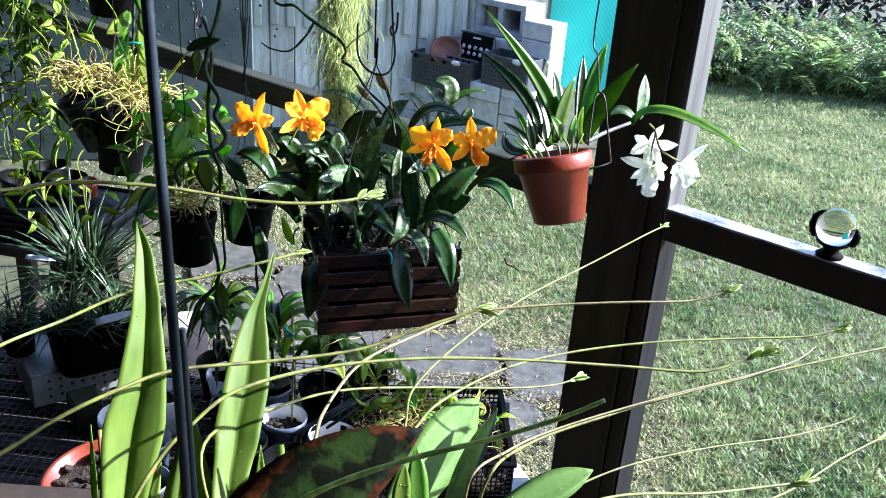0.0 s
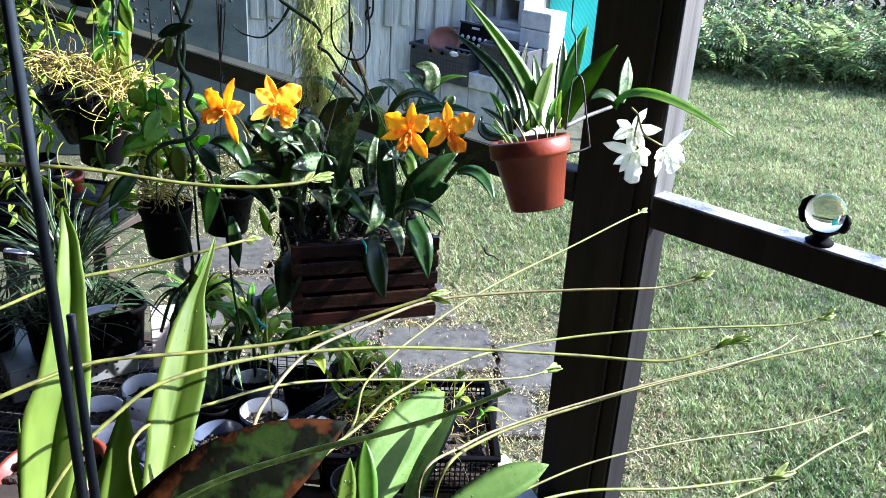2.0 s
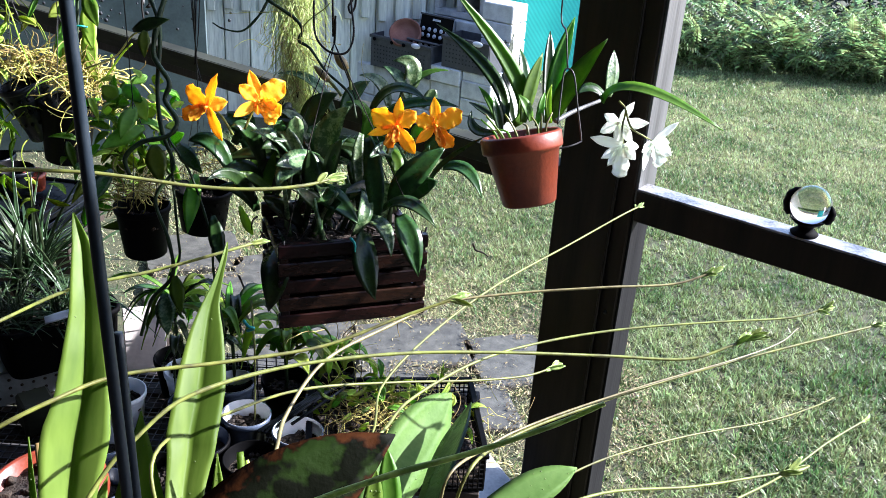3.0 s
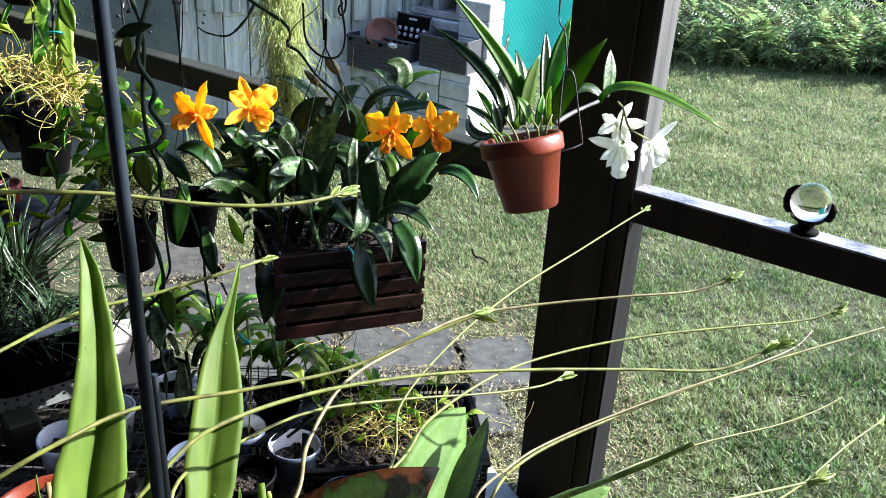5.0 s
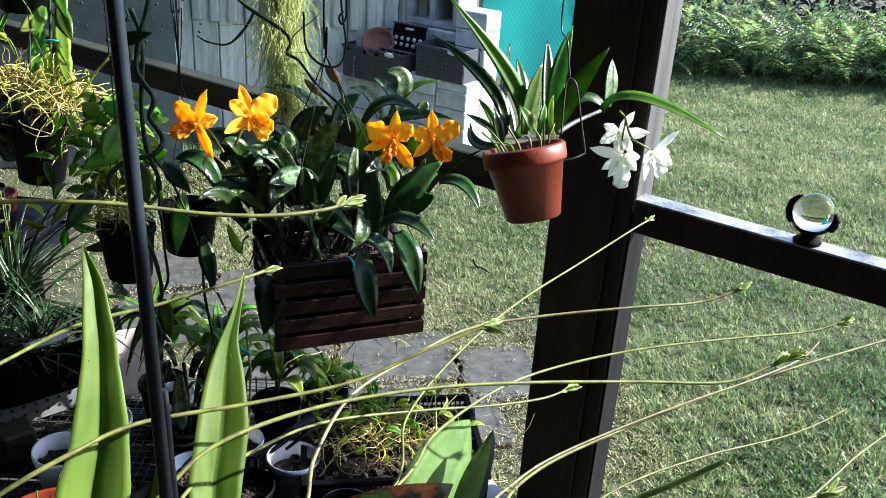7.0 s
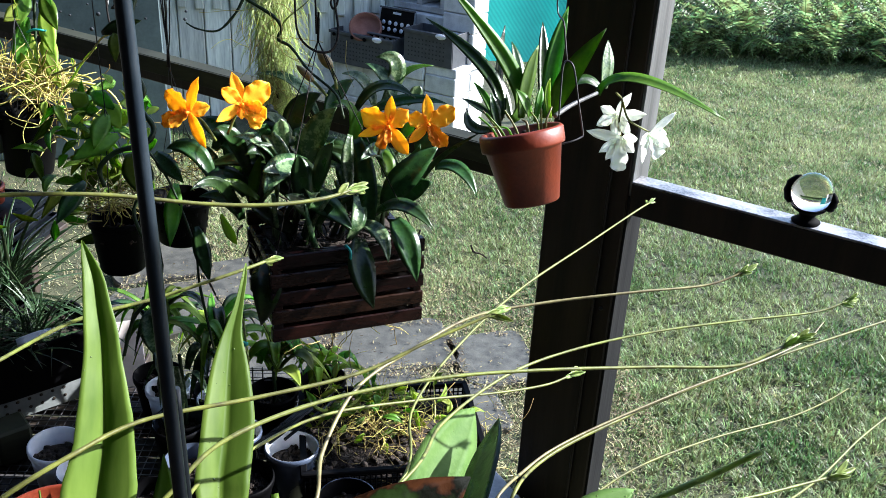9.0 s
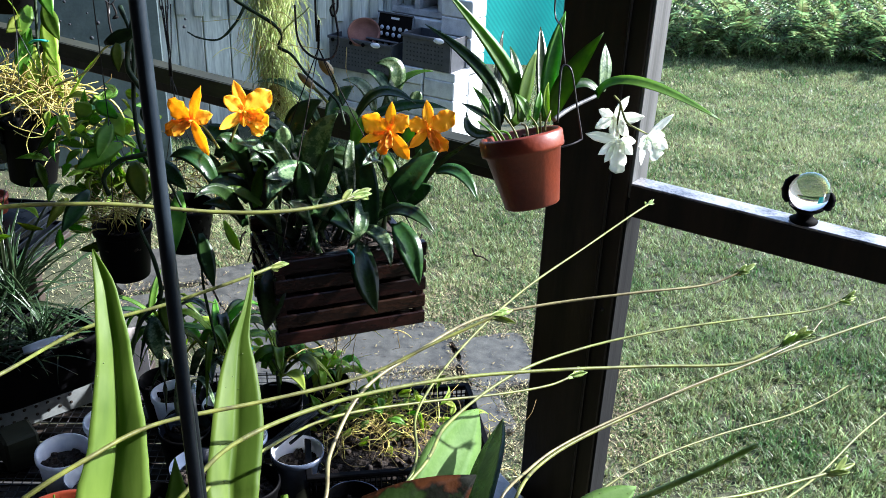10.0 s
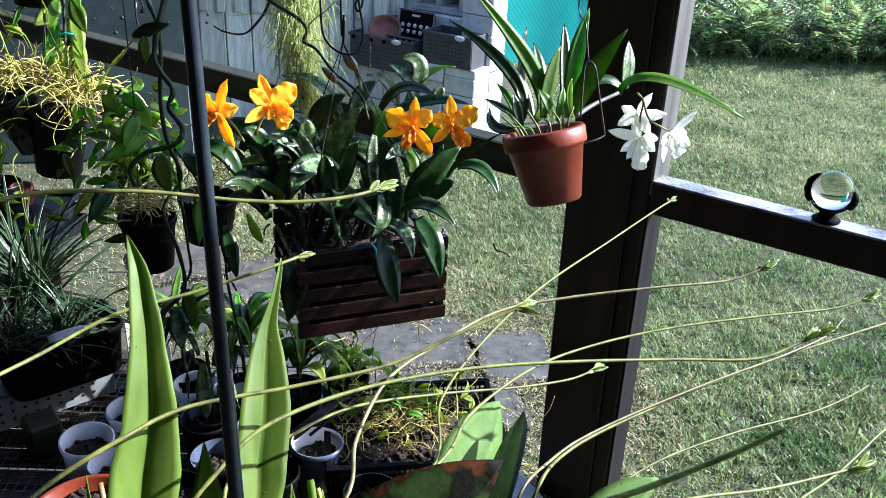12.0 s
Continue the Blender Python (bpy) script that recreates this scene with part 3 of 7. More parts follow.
for x in (0.60, 1.44):
    bm = tube(bmesh.new(), [(x, 5.28, 0), (x, 5.28, 1.42)], 0.02, n=3, sides=8)
    part("pole", bm, GREYWOOD, cloth)


# ---- things on the block stack ----
hollow_block(corner - ax * 0.40 + ay * 0.33 + Vector((0, 0, 0.664)), TURN_B)


def storage_bin(at, length, depth, height, label, sticker=False):
    ob = thing("storage_bin", at, label, "storage bin", "bins on the block stack")
    m = Matrix.Translation(at) @ TURN_B.to_4x4()
    t = 0.006
    for name, c, s in (("front", (0, -depth / 2, height / 2), (length, t, height)), ("back", (0, depth / 2, height / 2), (length, t, height)),
                       ("side", (-length / 2, 0, height / 2), (t, depth - t, height)), ("side", (length / 2, 0, height / 2), (t, depth - t, height)),
                       ("base", (0, 0, t / 2), (length - t, depth - t, t)), ("rim", (0, -depth / 2 - 0.006, height - 0.01), (length + 0.012, 0.01, 0.016))):
        part(name, box(bmesh.new(), m @ Vector(c), s, TURN_B, 0.0015), BIN, ob, smooth=False)
    bm = bmesh.new()
    lathe(bm, [(0, 0), (0.026, 0), (0.027, 0.003), (0, 0.004)], m @ Matrix.Translation((length * 0.28, -depth / 2 - 0.012, height - 0.012)) @ pose(0, 0, 0, 90, 0, 0) @ Matrix.Diagonal((1.2, 0.55, 1, 1)), 16)
    part("label", bm, CUP, ob, "white half-round label")
    bm = bmesh.new()
    for i in range(int(length / 0.022) - 2):
        for k in range(5):
            box(bm, m @ Vector((-length / 2 + 0.03 + i * 0.022, -depth / 2 - 0.004, 0.035 + k * 0.022)), (0.007, 0.002, 0.007), TURN_B)
    tagged(part("small_holes", bm, MOULD, ob, "rows of small square holes", smooth=False), kind="stuff")
    if sticker:
        for u in (-0.42, -0.12, 0.08):
            part("knob", lathe(bmesh.new(), [(0, 0), (0.010, 0), (0.011, 0.006), (0.006, 0.010), (0, 0.010)], m @ Matrix.Translation((length * u, -depth / 2 - 0.010, height - 0.022)) @ pose(0, 0, 0, 90, 0, 0), 12), MATTE, ob, "black round knob")
    return ob


for a_, size, z in ((0.097, (0.19, 0.15, 0.048), 0.4220), (0.297, (0.196, 0.19, 0.086), 0.4020)):
    stacked(shared("slab", box(bmesh.new(), (0, 0, 0), size, None, 0.004), BLOCK, False), "slab", a_, 0.085, z)
storage_bin(corner - ax * 0.18 + ay * 0.09 + Vector((0, 0, 0.4475)), 0.30, 0.17, 0.17, "charcoal plastic storage bin on white blocks")
storage_bin(corner - ax * 0.60 + ay * 0.09 + Vector((0, 0, 0.362)), 0.42, 0.22, 0.18, "charcoal plastic storage bin holding a clay pot and basket", True)


def clay_pot(at, r, h, m, label, rim=0.25, group="", soil=True, sides=40, clay=None):
    """A clay flower pot with its rolled rim; m turns it about its foot."""
    ob = thing("flower_pot", at, label, "flower pot", group)
    M = Matrix.Translation(at) @ m
    rb = r * 0.62
    prof = [(0, 0), (rb, 0), (rb + 0.003, 0.003), (r * 0.90, h * (1 - rim)), (r * 0.985, h * (1 - rim) + 0.002), (r, h * (1 - rim) + 0.006), (r, h - 0.004),
            (r - 0.004, h), (r - 0.009, h - 0.002), (r - 0.012, h * 0.8), (0, h * 0.8)]
    part("body", lathe(bmesh.new(), prof, M, sides), clay or TERRA, ob)
    if soil:
        bm = bmesh.new()
        rnd = random.Random(len(label))
        lathe(bm, [(0, h * 0.86), (r * 0.5, h * 0.87), (r * 0.86, h * 0.83)], M, 20)
        for i in range(46):
            a, q = rnd.uniform(0, 6.28), r * 0.8 * math.sqrt(rnd.random())
            box(bm, M @ Vector((q * math.cos(a), q * math.sin(a), h * 0.87)), (0.018, 0.011, 0.008), Euler((rnd.random(), rnd.random(), a)).to_matrix(), 0.001)
        tagged(part("bark", bm, SOIL, ob, "dark bark potting mix"), kind="stuff")
    return ob


clay_pot(tuple(corner - ax * 0.665 + ay * 0.125 + Vector((0, 0, 0.475))), 0.090, 0.15, pose(0, 0, 0, 46, -8, 0), "terracotta flower pot lying in a charcoal bin", soil=False, clay=HAZYCLAY)
# folding basket with round holes, standing open
basket = thing("folding_basket", tuple(corner - ax * 0.49 + ay * 0.09 + Vector((0, 0, 0.48))), "black plastic folding basket with rows of holes", "basket")
m = Matrix.Translation(BASE[basket.name]) @ TURN_B.to_4x4()
for name, tilt, y0, z0, rows_n, wide, tall_ in (("lid", -12, 0.05, 0.055, 3, 0.22, 0.135), ("front", 28, -0.015, 0.0, 2, 0.20, 0.075)):
    mm = m @ pose(0, y0, z0, tilt, 0, 0)
    q = part(name, box(bmesh.new(), mm @ Vector((0, 0, tall_ / 2)), (wide, 0.008, tall_), mm.to_3x3(), 0.002), PLASTIC, basket, smooth=False)
    part("rim", box(bmesh.new(), mm @ Vector((0, -0.004, tall_)), (wide + 0.014, 0.014, 0.010), mm.to_3x3(), 0.002), BIN, q, smooth=False)
    if rows_n == 3:
        part("hand_slot", box(bmesh.new(), mm @ Vector((0, -0.0045, tall_ - 0.024)), (0.055, 0.002, 0.012), mm.to_3x3(), 0.0008), CUP, q, "pale hand slot", smooth=False)
    for i in range(4 + rows_n // 3):
        for k in range(rows_n - 1 + (rows_n == 2)):
            bm = lathe(bmesh.new(), [(0, 0), (0.0125, 0), (0.0115, 0.002), (0, 0.002)], mm @ pose((i - 1.5 - 0.5 * (rows_n // 3)) * 0.041, -0.0042, 0.022 + k * 0.034, 90, 0, 0), 10)
            part("hole", bm, CUP, q)

# ---- crystal ball on its claw stand, on the rail ----
ballp = on_wall(0.332, 0.026, 0.935)
ball = thing("crystal_ball", ballp, "clear crystal ball in a dark claw stand on the rail", "crystal ball")
M = Matrix.Translation(ballp)
bm = bmesh.new()
bmesh.ops.create_uvsphere(bm, u_segments=40, v_segments=24, radius=0.038, matrix=M @ Matrix.Translation((0, 0, 0.062)))
part("sphere", bm, GLASS, ball, "clear glass sphere")
part("foot", lathe(bmesh.new(), [(0, 0), (0.025, 0), (0.027, 0.004), (0.020, 0.009), (0.014, 0.014), (0.017, 0.020), (0.024, 0.0245), (0.031, 0.030), (0.034, 0.035), (0.0325, 0.035), (0.022, 0.0275), (0, 0.0235)], M, 24), MATTE, ball)
for i, (a, reach) in enumerate(((150, 0.036), (-46, 0.010))):
    # a ragged broad finger hugging the glass
    bm = bmesh.new()
    rings = []
    for k in range(9):
        e = -0.62 + (0.62 + reach / 0.042) * k / 8
        wide = (0.011, 0.012, 0.011, 0.012, 0.010, 0.010, 0.008, 0.006, 0.002)[k]
        thick = (0.010, 0.012, 0.011, 0.012, 0.010, 0.011, 0.008, 0.006, 0.002)[k]
        out = Vector((math.cos(radians(a)) * math.cos(e), math.sin(radians(a)) * math.cos(e), math.sin(e)))
        side = Vector((-math.sin(radians(a)), math.cos(radians(a)), 0))
        c = ballp + Vector((0, 0, 0.062)) + out * 0.0388
        rings.append([bm.verts.new(c + side * (wide * sx) + out * (thick * so)) for sx, so in ((-1, 0), (-0.6, 0.8), (0, 1.1), (0.6, 0.8), (1, 0))])
    for q, w_ in zip(rings, rings[1:]):
        for k in range(5):
            bm.faces.new((q[k], q[(k + 1) % 5], w_[(k + 1) % 5], w_[k]))
    bm.faces.new(rings[0][::-1])
    bm.faces.new(rings[-1])
    part("claw", bm, MATTE, ball)

# ---- hanging terracotta pot with orchid ----
POT_AT = Vector((0.252, 1.492, 1.019))
pot_turn = pose(0, 0, 0, -14, -12, 0)
clay_pot(tuple(POT_AT), 0.071, 0.125, pot_turn, "wet terracotta pot hanging from a wire clip")
orchid = thing("potted_orchid", tuple(POT_AT + Vector((-0.015, 0, 0.11))), "orchid with long green leaves and white blooms in terracotta pot", "orchid")
def pot_leaf(base, knee, tip, w, face, mt):
    part("leaf", arched(base, knee, tip, w, face, 0.38, 14, 0.5, 0.42, 0.5, 0.0022, seed=len(orchid.children)), mt, orchid)


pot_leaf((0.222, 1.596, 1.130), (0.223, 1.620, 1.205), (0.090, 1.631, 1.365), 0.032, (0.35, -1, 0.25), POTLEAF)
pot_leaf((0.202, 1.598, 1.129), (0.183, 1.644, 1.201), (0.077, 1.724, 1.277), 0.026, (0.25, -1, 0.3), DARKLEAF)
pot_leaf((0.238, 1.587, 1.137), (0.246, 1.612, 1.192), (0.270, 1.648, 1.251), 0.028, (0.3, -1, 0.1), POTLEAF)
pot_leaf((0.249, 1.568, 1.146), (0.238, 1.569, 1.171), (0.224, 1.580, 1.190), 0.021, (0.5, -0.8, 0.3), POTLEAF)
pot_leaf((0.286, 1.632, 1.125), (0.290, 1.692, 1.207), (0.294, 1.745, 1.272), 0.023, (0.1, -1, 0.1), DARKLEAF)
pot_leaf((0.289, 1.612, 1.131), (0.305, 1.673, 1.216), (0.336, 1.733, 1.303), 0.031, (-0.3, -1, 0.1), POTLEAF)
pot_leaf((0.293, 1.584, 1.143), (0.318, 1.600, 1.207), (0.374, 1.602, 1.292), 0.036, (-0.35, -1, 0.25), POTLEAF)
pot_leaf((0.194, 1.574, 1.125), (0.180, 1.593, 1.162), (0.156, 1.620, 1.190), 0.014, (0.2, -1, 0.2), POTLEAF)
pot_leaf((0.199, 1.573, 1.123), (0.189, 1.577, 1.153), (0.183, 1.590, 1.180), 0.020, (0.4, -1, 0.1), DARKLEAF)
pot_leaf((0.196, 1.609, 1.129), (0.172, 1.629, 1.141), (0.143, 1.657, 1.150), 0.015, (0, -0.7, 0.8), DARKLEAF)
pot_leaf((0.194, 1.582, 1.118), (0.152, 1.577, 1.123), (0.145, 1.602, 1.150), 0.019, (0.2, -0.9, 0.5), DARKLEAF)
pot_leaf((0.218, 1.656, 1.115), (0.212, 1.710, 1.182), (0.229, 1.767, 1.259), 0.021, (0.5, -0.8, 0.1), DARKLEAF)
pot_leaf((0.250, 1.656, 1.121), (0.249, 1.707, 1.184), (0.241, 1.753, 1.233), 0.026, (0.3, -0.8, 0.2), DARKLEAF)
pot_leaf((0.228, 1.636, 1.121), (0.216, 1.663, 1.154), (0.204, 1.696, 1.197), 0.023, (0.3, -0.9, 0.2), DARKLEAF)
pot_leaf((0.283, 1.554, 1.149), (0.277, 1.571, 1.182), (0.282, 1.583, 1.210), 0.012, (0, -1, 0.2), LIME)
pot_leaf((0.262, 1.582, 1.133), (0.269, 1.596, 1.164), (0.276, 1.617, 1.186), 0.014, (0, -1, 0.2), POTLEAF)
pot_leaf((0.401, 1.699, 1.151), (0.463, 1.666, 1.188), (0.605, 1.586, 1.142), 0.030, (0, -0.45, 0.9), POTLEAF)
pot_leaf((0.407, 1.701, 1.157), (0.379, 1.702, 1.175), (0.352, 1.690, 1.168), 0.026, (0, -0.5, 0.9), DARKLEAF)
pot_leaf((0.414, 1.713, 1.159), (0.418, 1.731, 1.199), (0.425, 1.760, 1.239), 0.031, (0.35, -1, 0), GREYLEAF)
for i in range(10):
    r = random.Random(i)
    b = POT_AT + pot_turn @ Vector((r.uniform(-0.050, 0.050), r.uniform(-0.035, 0.035), 0.104))
    lean = (b.x - POT_AT.x - 0.02) * 0.5
    part("pseudobulb", tube(bmesh.new(), [b, b + Vector((lean * 0.4 + r.uniform(-0.004, 0.004), r.uniform(0, 0.008), 0.026)), b + Vector((lean + r.uniform(-0.008, 0.008), r.uniform(0, 0.02), r.uniform(0.028, 0.055)))], 0.0026, 0.0014, 8, 7, 0.15, i), (SPIKE, POTLEAF, SPIKEDARK)[i % 3], orchid)
part("cane", tube(bmesh.new(), [(0.293, 1.566, 1.149), (0.335, 1.622, 1.153), (0.388, 1.659, 1.165)], 0.0045, 0.0036), GREYWOOD, orchid, "grey papery cane")
part("flower_stem", tube(bmesh.new(), [(0.430, 1.680, 1.160), (0.448, 1.694, 1.140), (0.446, 1.692, 1.105), (0.451, 1.684, 1.076)], 0.0022, 0.0016), SPIKE, orchid)
part("flower_stem", tube(bmesh.new(), [(0.448, 1.694, 1.140), (0.462, 1.688, 1.108), (0.486, 1.684, 1.094), (0.509, 1.693, 1.082)], 0.0022, 0.0016), SPIKE, orchid)


def petal(bm, M, ang, length, width, lean=0.2, curl=0.0, ruffle=0.05, peak=0.55, foot=0.25, blunt=0.6, cup=0.15, seed=0):
    """A petal in the flower's own plane: ang degrees round from its right, curling up or back, with ruffled edges and some thickness."""
    rnd = random.Random(seed)
    ph, ph2 = rnd.uniform(0, 6.28), rnd.uniform(0, 6.28)
    a = radians(ang)
    along, side, up = Vector((math.cos(a), math.sin(a), 0)), Vector((-math.sin(a), math.cos(a), 0)), Vector((0, 0, 1))
    n, k = 14, 8
    tops, lows = [], []
    for i in range(n + 1):
        u = i / n
        if u < peak:
            w = foot + (1 - foot) * math.sin(u / peak * 1.5708)
        else:
            w = max(0.03, 1 - ((u - peak) / (1 - peak)) ** (1 + 2 * blunt))
        w *= width / 2 * (1 + ruffle * 0.9 * math.sin(u * 15 + ph))
        bend = lean * u + curl * u * u
        p = along * (length * (u - 0.10 * bend * u)) + up * (length * bend)
        row, low = [], []
        for j in range(k + 1):
            v = 2 * j / k - 1
            wav = ruffle * width * (abs(v) ** 2) * math.sin(u * 19 + ph2 + (2.1 if v > 0 else 0))
            q = p + side * (v * w) + up * (cup * w * v * v + wav - 0.06 * width * (1 - min(1, abs(v) * 4)))
            row.append(bm.verts.new(M @ q))
            low.append(bm.verts.new(M @ (q - up * 0.0008)))
        tops.append(row)
        lows.append(low)
    for i in range(n):
        for j in range(k):
            bm.faces.new((tops[i][j], tops[i][j + 1], tops[i + 1][j + 1], tops[i + 1][j]))
            bm.faces.new((lows[i][j], lows[i + 1][j], lows[i + 1][j + 1], lows[i][j + 1]))
        for j in (0, k):
            bm.faces.new((tops[i][j], tops[i + 1][j], lows[i + 1][j], lows[i][j]))
    for row, low in ((tops[0], lows[0]), (tops[-1], lows[-1])):
        for j in range(k):
            bm.faces.new((row[j], low[j], low[j + 1], row[j + 1]))
    return bm


def bloom(parent, at, facing, petals, lips, material, lipmat, seed=0):
    """A flower about its short column. petals: (angle, length, width, lean, curl, ruffle); lips the same, broader and more ruffled."""
    z = V(facing).normalized()
    x = Vector((0, 0, 1)).cross(z).normalized()
    y = z.cross(x)
    M = Matrix.Translation(at) @ Matrix((x, y, z)).transposed().to_4x4()
    core = part("flower", lathe(bmesh.new(), [(0, -0.012), (0.0024, -0.006), (0.0034, 0.002), (0.0028, 0.008), (0, 0.010)], M, 8), lipmat, parent)
    for i, (a, ln, w, lean, curl, ruf) in enumerate(petals):
        part("petal", petal(bmesh.new(), M, a, ln, w, lean, curl, ruf, 0.5, 0.22, 0.5 if w < 0.026 else 0.9, seed=seed + i), material, core)
    for i, (a, ln, w, lean, curl, ruf) in enumerate(lips):
        part("lip", petal(bmesh.new(), M @ Matrix.Translation((0, 0, 0.003)), a, ln, w, lean, curl, ruf, 0.72, 0.45, 1.2, 0.35, seed=seed + 20 + i), lipmat, core)
    return core


bloom(orchid, (0.451, 1.680, 1.073), (-0.15, -0.9, 0.10),
      [(172, 0.066, 0.021, 0.05, -0.1, 0.03), (212, 0.050, 0.018, 0.1, 0.3, 0.04), (236, 0.050, 0.018, 0.25, 0.1, 0.05), (12, 0.030, 0.020, 0.3, 0.5, 0.05), (318, 0.034, 0.022, 0.3, 0.3, 0.06)],
      [(268, 0.062, 0.032, 0.25, -0.1, 0.10)], WHITE, WHITE, 11)
bloom(orchid, (0.440, 1.700, 1.113), (-0.35, -0.85, -0.1),
      [(150, 0.034, 0.020, 0.2, 0.1, 0.05), (215, 0.040, 0.022, 0.2, 0.1, 0.05), (5, 0.056, 0.024, 0.1, -0.25, 0.04), (62, 0.052, 0.016, -0.1, 0.1, 0.03), (320, 0.046, 0.022, 0.3, 0.2, 0.06)],
      [(282, 0.040, 0.020, 0.3, 0.1, 0.09)], WHITE, WHITE, 31)
bloom(orchid, (0.509, 1.690, 1.080), (0.30, -0.9, 0.05),
      [(38, 0.064, 0.017, 0.05, 0.05, 0.02), (352, 0.042, 0.024, 0.1, -0.2, 0.05), (205, 0.036, 0.018, 0.25, 0.2, 0.05), (238, 0.060, 0.016, 0.1, 0.35, 0.03), (325, 0.044, 0.026, 0.3, 0.1, 0.05)],
      [(290, 0.052, 0.028, 0.25, -0.1, 0.10)], WHITE, WHITE, 51)

# wire clip that carries the pot
hanger = thing("pot_hanger", (0.306, 1.498, 1.124), "dark wire clip hanger gripping the pot rim", "pot hanger")
part("clip", tube(bmesh.new(), [(0.294, 1.515, 1.115), (0.313, 1.516, 1.120), (0.333, 1.527, 1.125), (0.335, 1.530, 1.132), (0.325, 1.543, 1.181), (0.315, 1.557, 1.232), (0.306, 1.564, 1.244), (0.297, 1.561, 1.238), (0.293, 1.544, 1.200), (0.290, 1.524, 1.156)], 0.0017, n=48), WIRE, hanger)
part("wire", tube(bmesh.new(), [(0.303, 1.564, 1.243), (0.298, 1.590, 1.299), (0.291, 1.627, 1.376), (0.29, 1.44, 1.9), (0.29, 1.44, 2.52)], 0.0016, n=24), WIRE, hanger)

# ---- redwood slat basket with the orange orchid ----
C_BL, C_BR = V((-0.195, 1.507, 0.735)), V((0.080, 1.591, 0.743))
cx = (C_BR - C_BL).normalized()
cx.z = 0
cx.normalize()
cy = Vector((-cx.y, cx.x, 0))
CW, CD, CH = 0.285, 0.20, 0.165
C0 = (C_BL + C_BR) / 2 + cy * CD / 2
CT = Matrix((cx, cy, Vector((0, 0, 1)))).transposed()
crate = thing("slat_basket", tuple(C0), "hanging basket of wet dark redwood slats", "plant basket")


def in_crate(x, y, z):
    return C0 + CT @ Vector((x, y, z))


for i in range(5):
    z = 0.012 + i * 0.036
    for sy in (-1, 1):
        part("slat", box(bmesh.new(), in_crate(0, sy * CD / 2, z), (CW, 0.017, 0.027), CT, 0.002), REDWOOD, crate, smooth=False)
    if i < 4:
        for sx in (-1, 1):
            part("slat", box(bmesh.new(), in_crate(sx * (CW / 2 - 0.012), 0, z + 0.018), (0.017, CD + 0.012, 0.0165), CT, 0.002), REDWOOD, crate, smooth=False)
for k in range(4):
    part("base_slat", box(bmesh.new(), in_crate(0, -0.075 + k * 0.05, 0.004), (CW - 0.03, 0.02, 0.012), CT, 0.002), REDWOOD, crate, smooth=False)
for sx in (-1, 1):
    for sy in (-1, 1):
        part("nail", lathe(bmesh.new(), [(0, 0), (0.002, 0), (0.002, CH + 0.01), (0, CH + 0.012)], Matrix.Translation(in_crate(sx * (CW / 2 - 0.012), sy * CD / 2, 0.0)), 8), WIRE, crate)
bm = box(bmesh.new(), in_crate(0, 0, 0.08), (CW - 0.045, CD - 0.03, 0.13), CT)
fluff(bm, in_crate(0, 0, 0.15), (0.09, 0.05, 0.008), 90, 0.05, 0.0025, random.Random(5), 0.2, 0.6)
tagged(part("bark", bm, SOIL, crate, "black bark and root mass"), kind="stuff")
TOPHOOK = V((-0.116, 1.767, 1.221))
wires = thing("basket_hanger", tuple(TOPHOOK), "thin black wire hanger of the slat basket", "wire hanger")
for sx in (-1, 1):
    for sy in (-1, 1):
        part("wire", tube(bmesh.new(), [in_crate(sx * (CW / 2 - 0.012), sy * CD / 2, CH), TOPHOOK], 0.0011, n=4, sides=5), BARK, wires)
part("wire", tube(bmesh.new(), [TOPHOOK, TOPHOOK + Vector((0.002, 0, 0.05)), TOPHOOK + Vector((-0.004, 0, 0.12)), (TOPHOOK.x, TOPHOOK.y, 2.52)], 0.0022, n=12, wobble=0.3), BARK, wires)
part("loop", tube(bmesh.new(), [(-0.159, 1.802, 1.292), (-0.152, 1.764, 1.235), (-0.124, 1.740, 1.210), (-0.091, 1.739, 1.210), (-0.079, 1.764, 1.240), (-0.088, 1.802, 1.297), (-0.094, 1.830, 1.356)], 0.0022, n=36), BARK, wires)
part("hook", tube(bmesh.new(), [(-0.081, 1.842, 1.312), (-0.081, 1.828, 1.282), (-0.089, 1.822, 1.269), (-0.094, 1.828, 1.281), (-0.086, 1.832, 1.292)], 0.0022, n=20), BARK, wires)

catt = thing("orange_orchid", tuple(in_crate(0, 0, 0.14)), "orchid with dark glossy leaves and four orange flowers in redwood basket", "orchid")
def basket_leaf(base, knee, tip, w, face, mt):
    part("leaf", arched(base, knee, tip, w * 0.90, face, 0.34, 14, 0.48, 0.4, 0.42, 0.0022, seed=len(catt.children)), mt, catt)


# Leaf tone follows the light here: shaded ones DARKLEAF, those with sheen GREYLEAF.
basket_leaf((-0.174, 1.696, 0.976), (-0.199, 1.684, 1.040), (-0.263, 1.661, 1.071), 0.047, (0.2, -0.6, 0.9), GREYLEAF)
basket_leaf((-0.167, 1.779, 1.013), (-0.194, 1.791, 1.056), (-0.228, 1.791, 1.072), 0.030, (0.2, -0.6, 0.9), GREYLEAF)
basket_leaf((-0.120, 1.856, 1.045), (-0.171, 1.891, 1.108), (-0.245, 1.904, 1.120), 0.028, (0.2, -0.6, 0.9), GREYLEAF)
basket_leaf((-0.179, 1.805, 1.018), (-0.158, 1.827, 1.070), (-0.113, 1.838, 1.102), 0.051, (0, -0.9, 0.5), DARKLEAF)
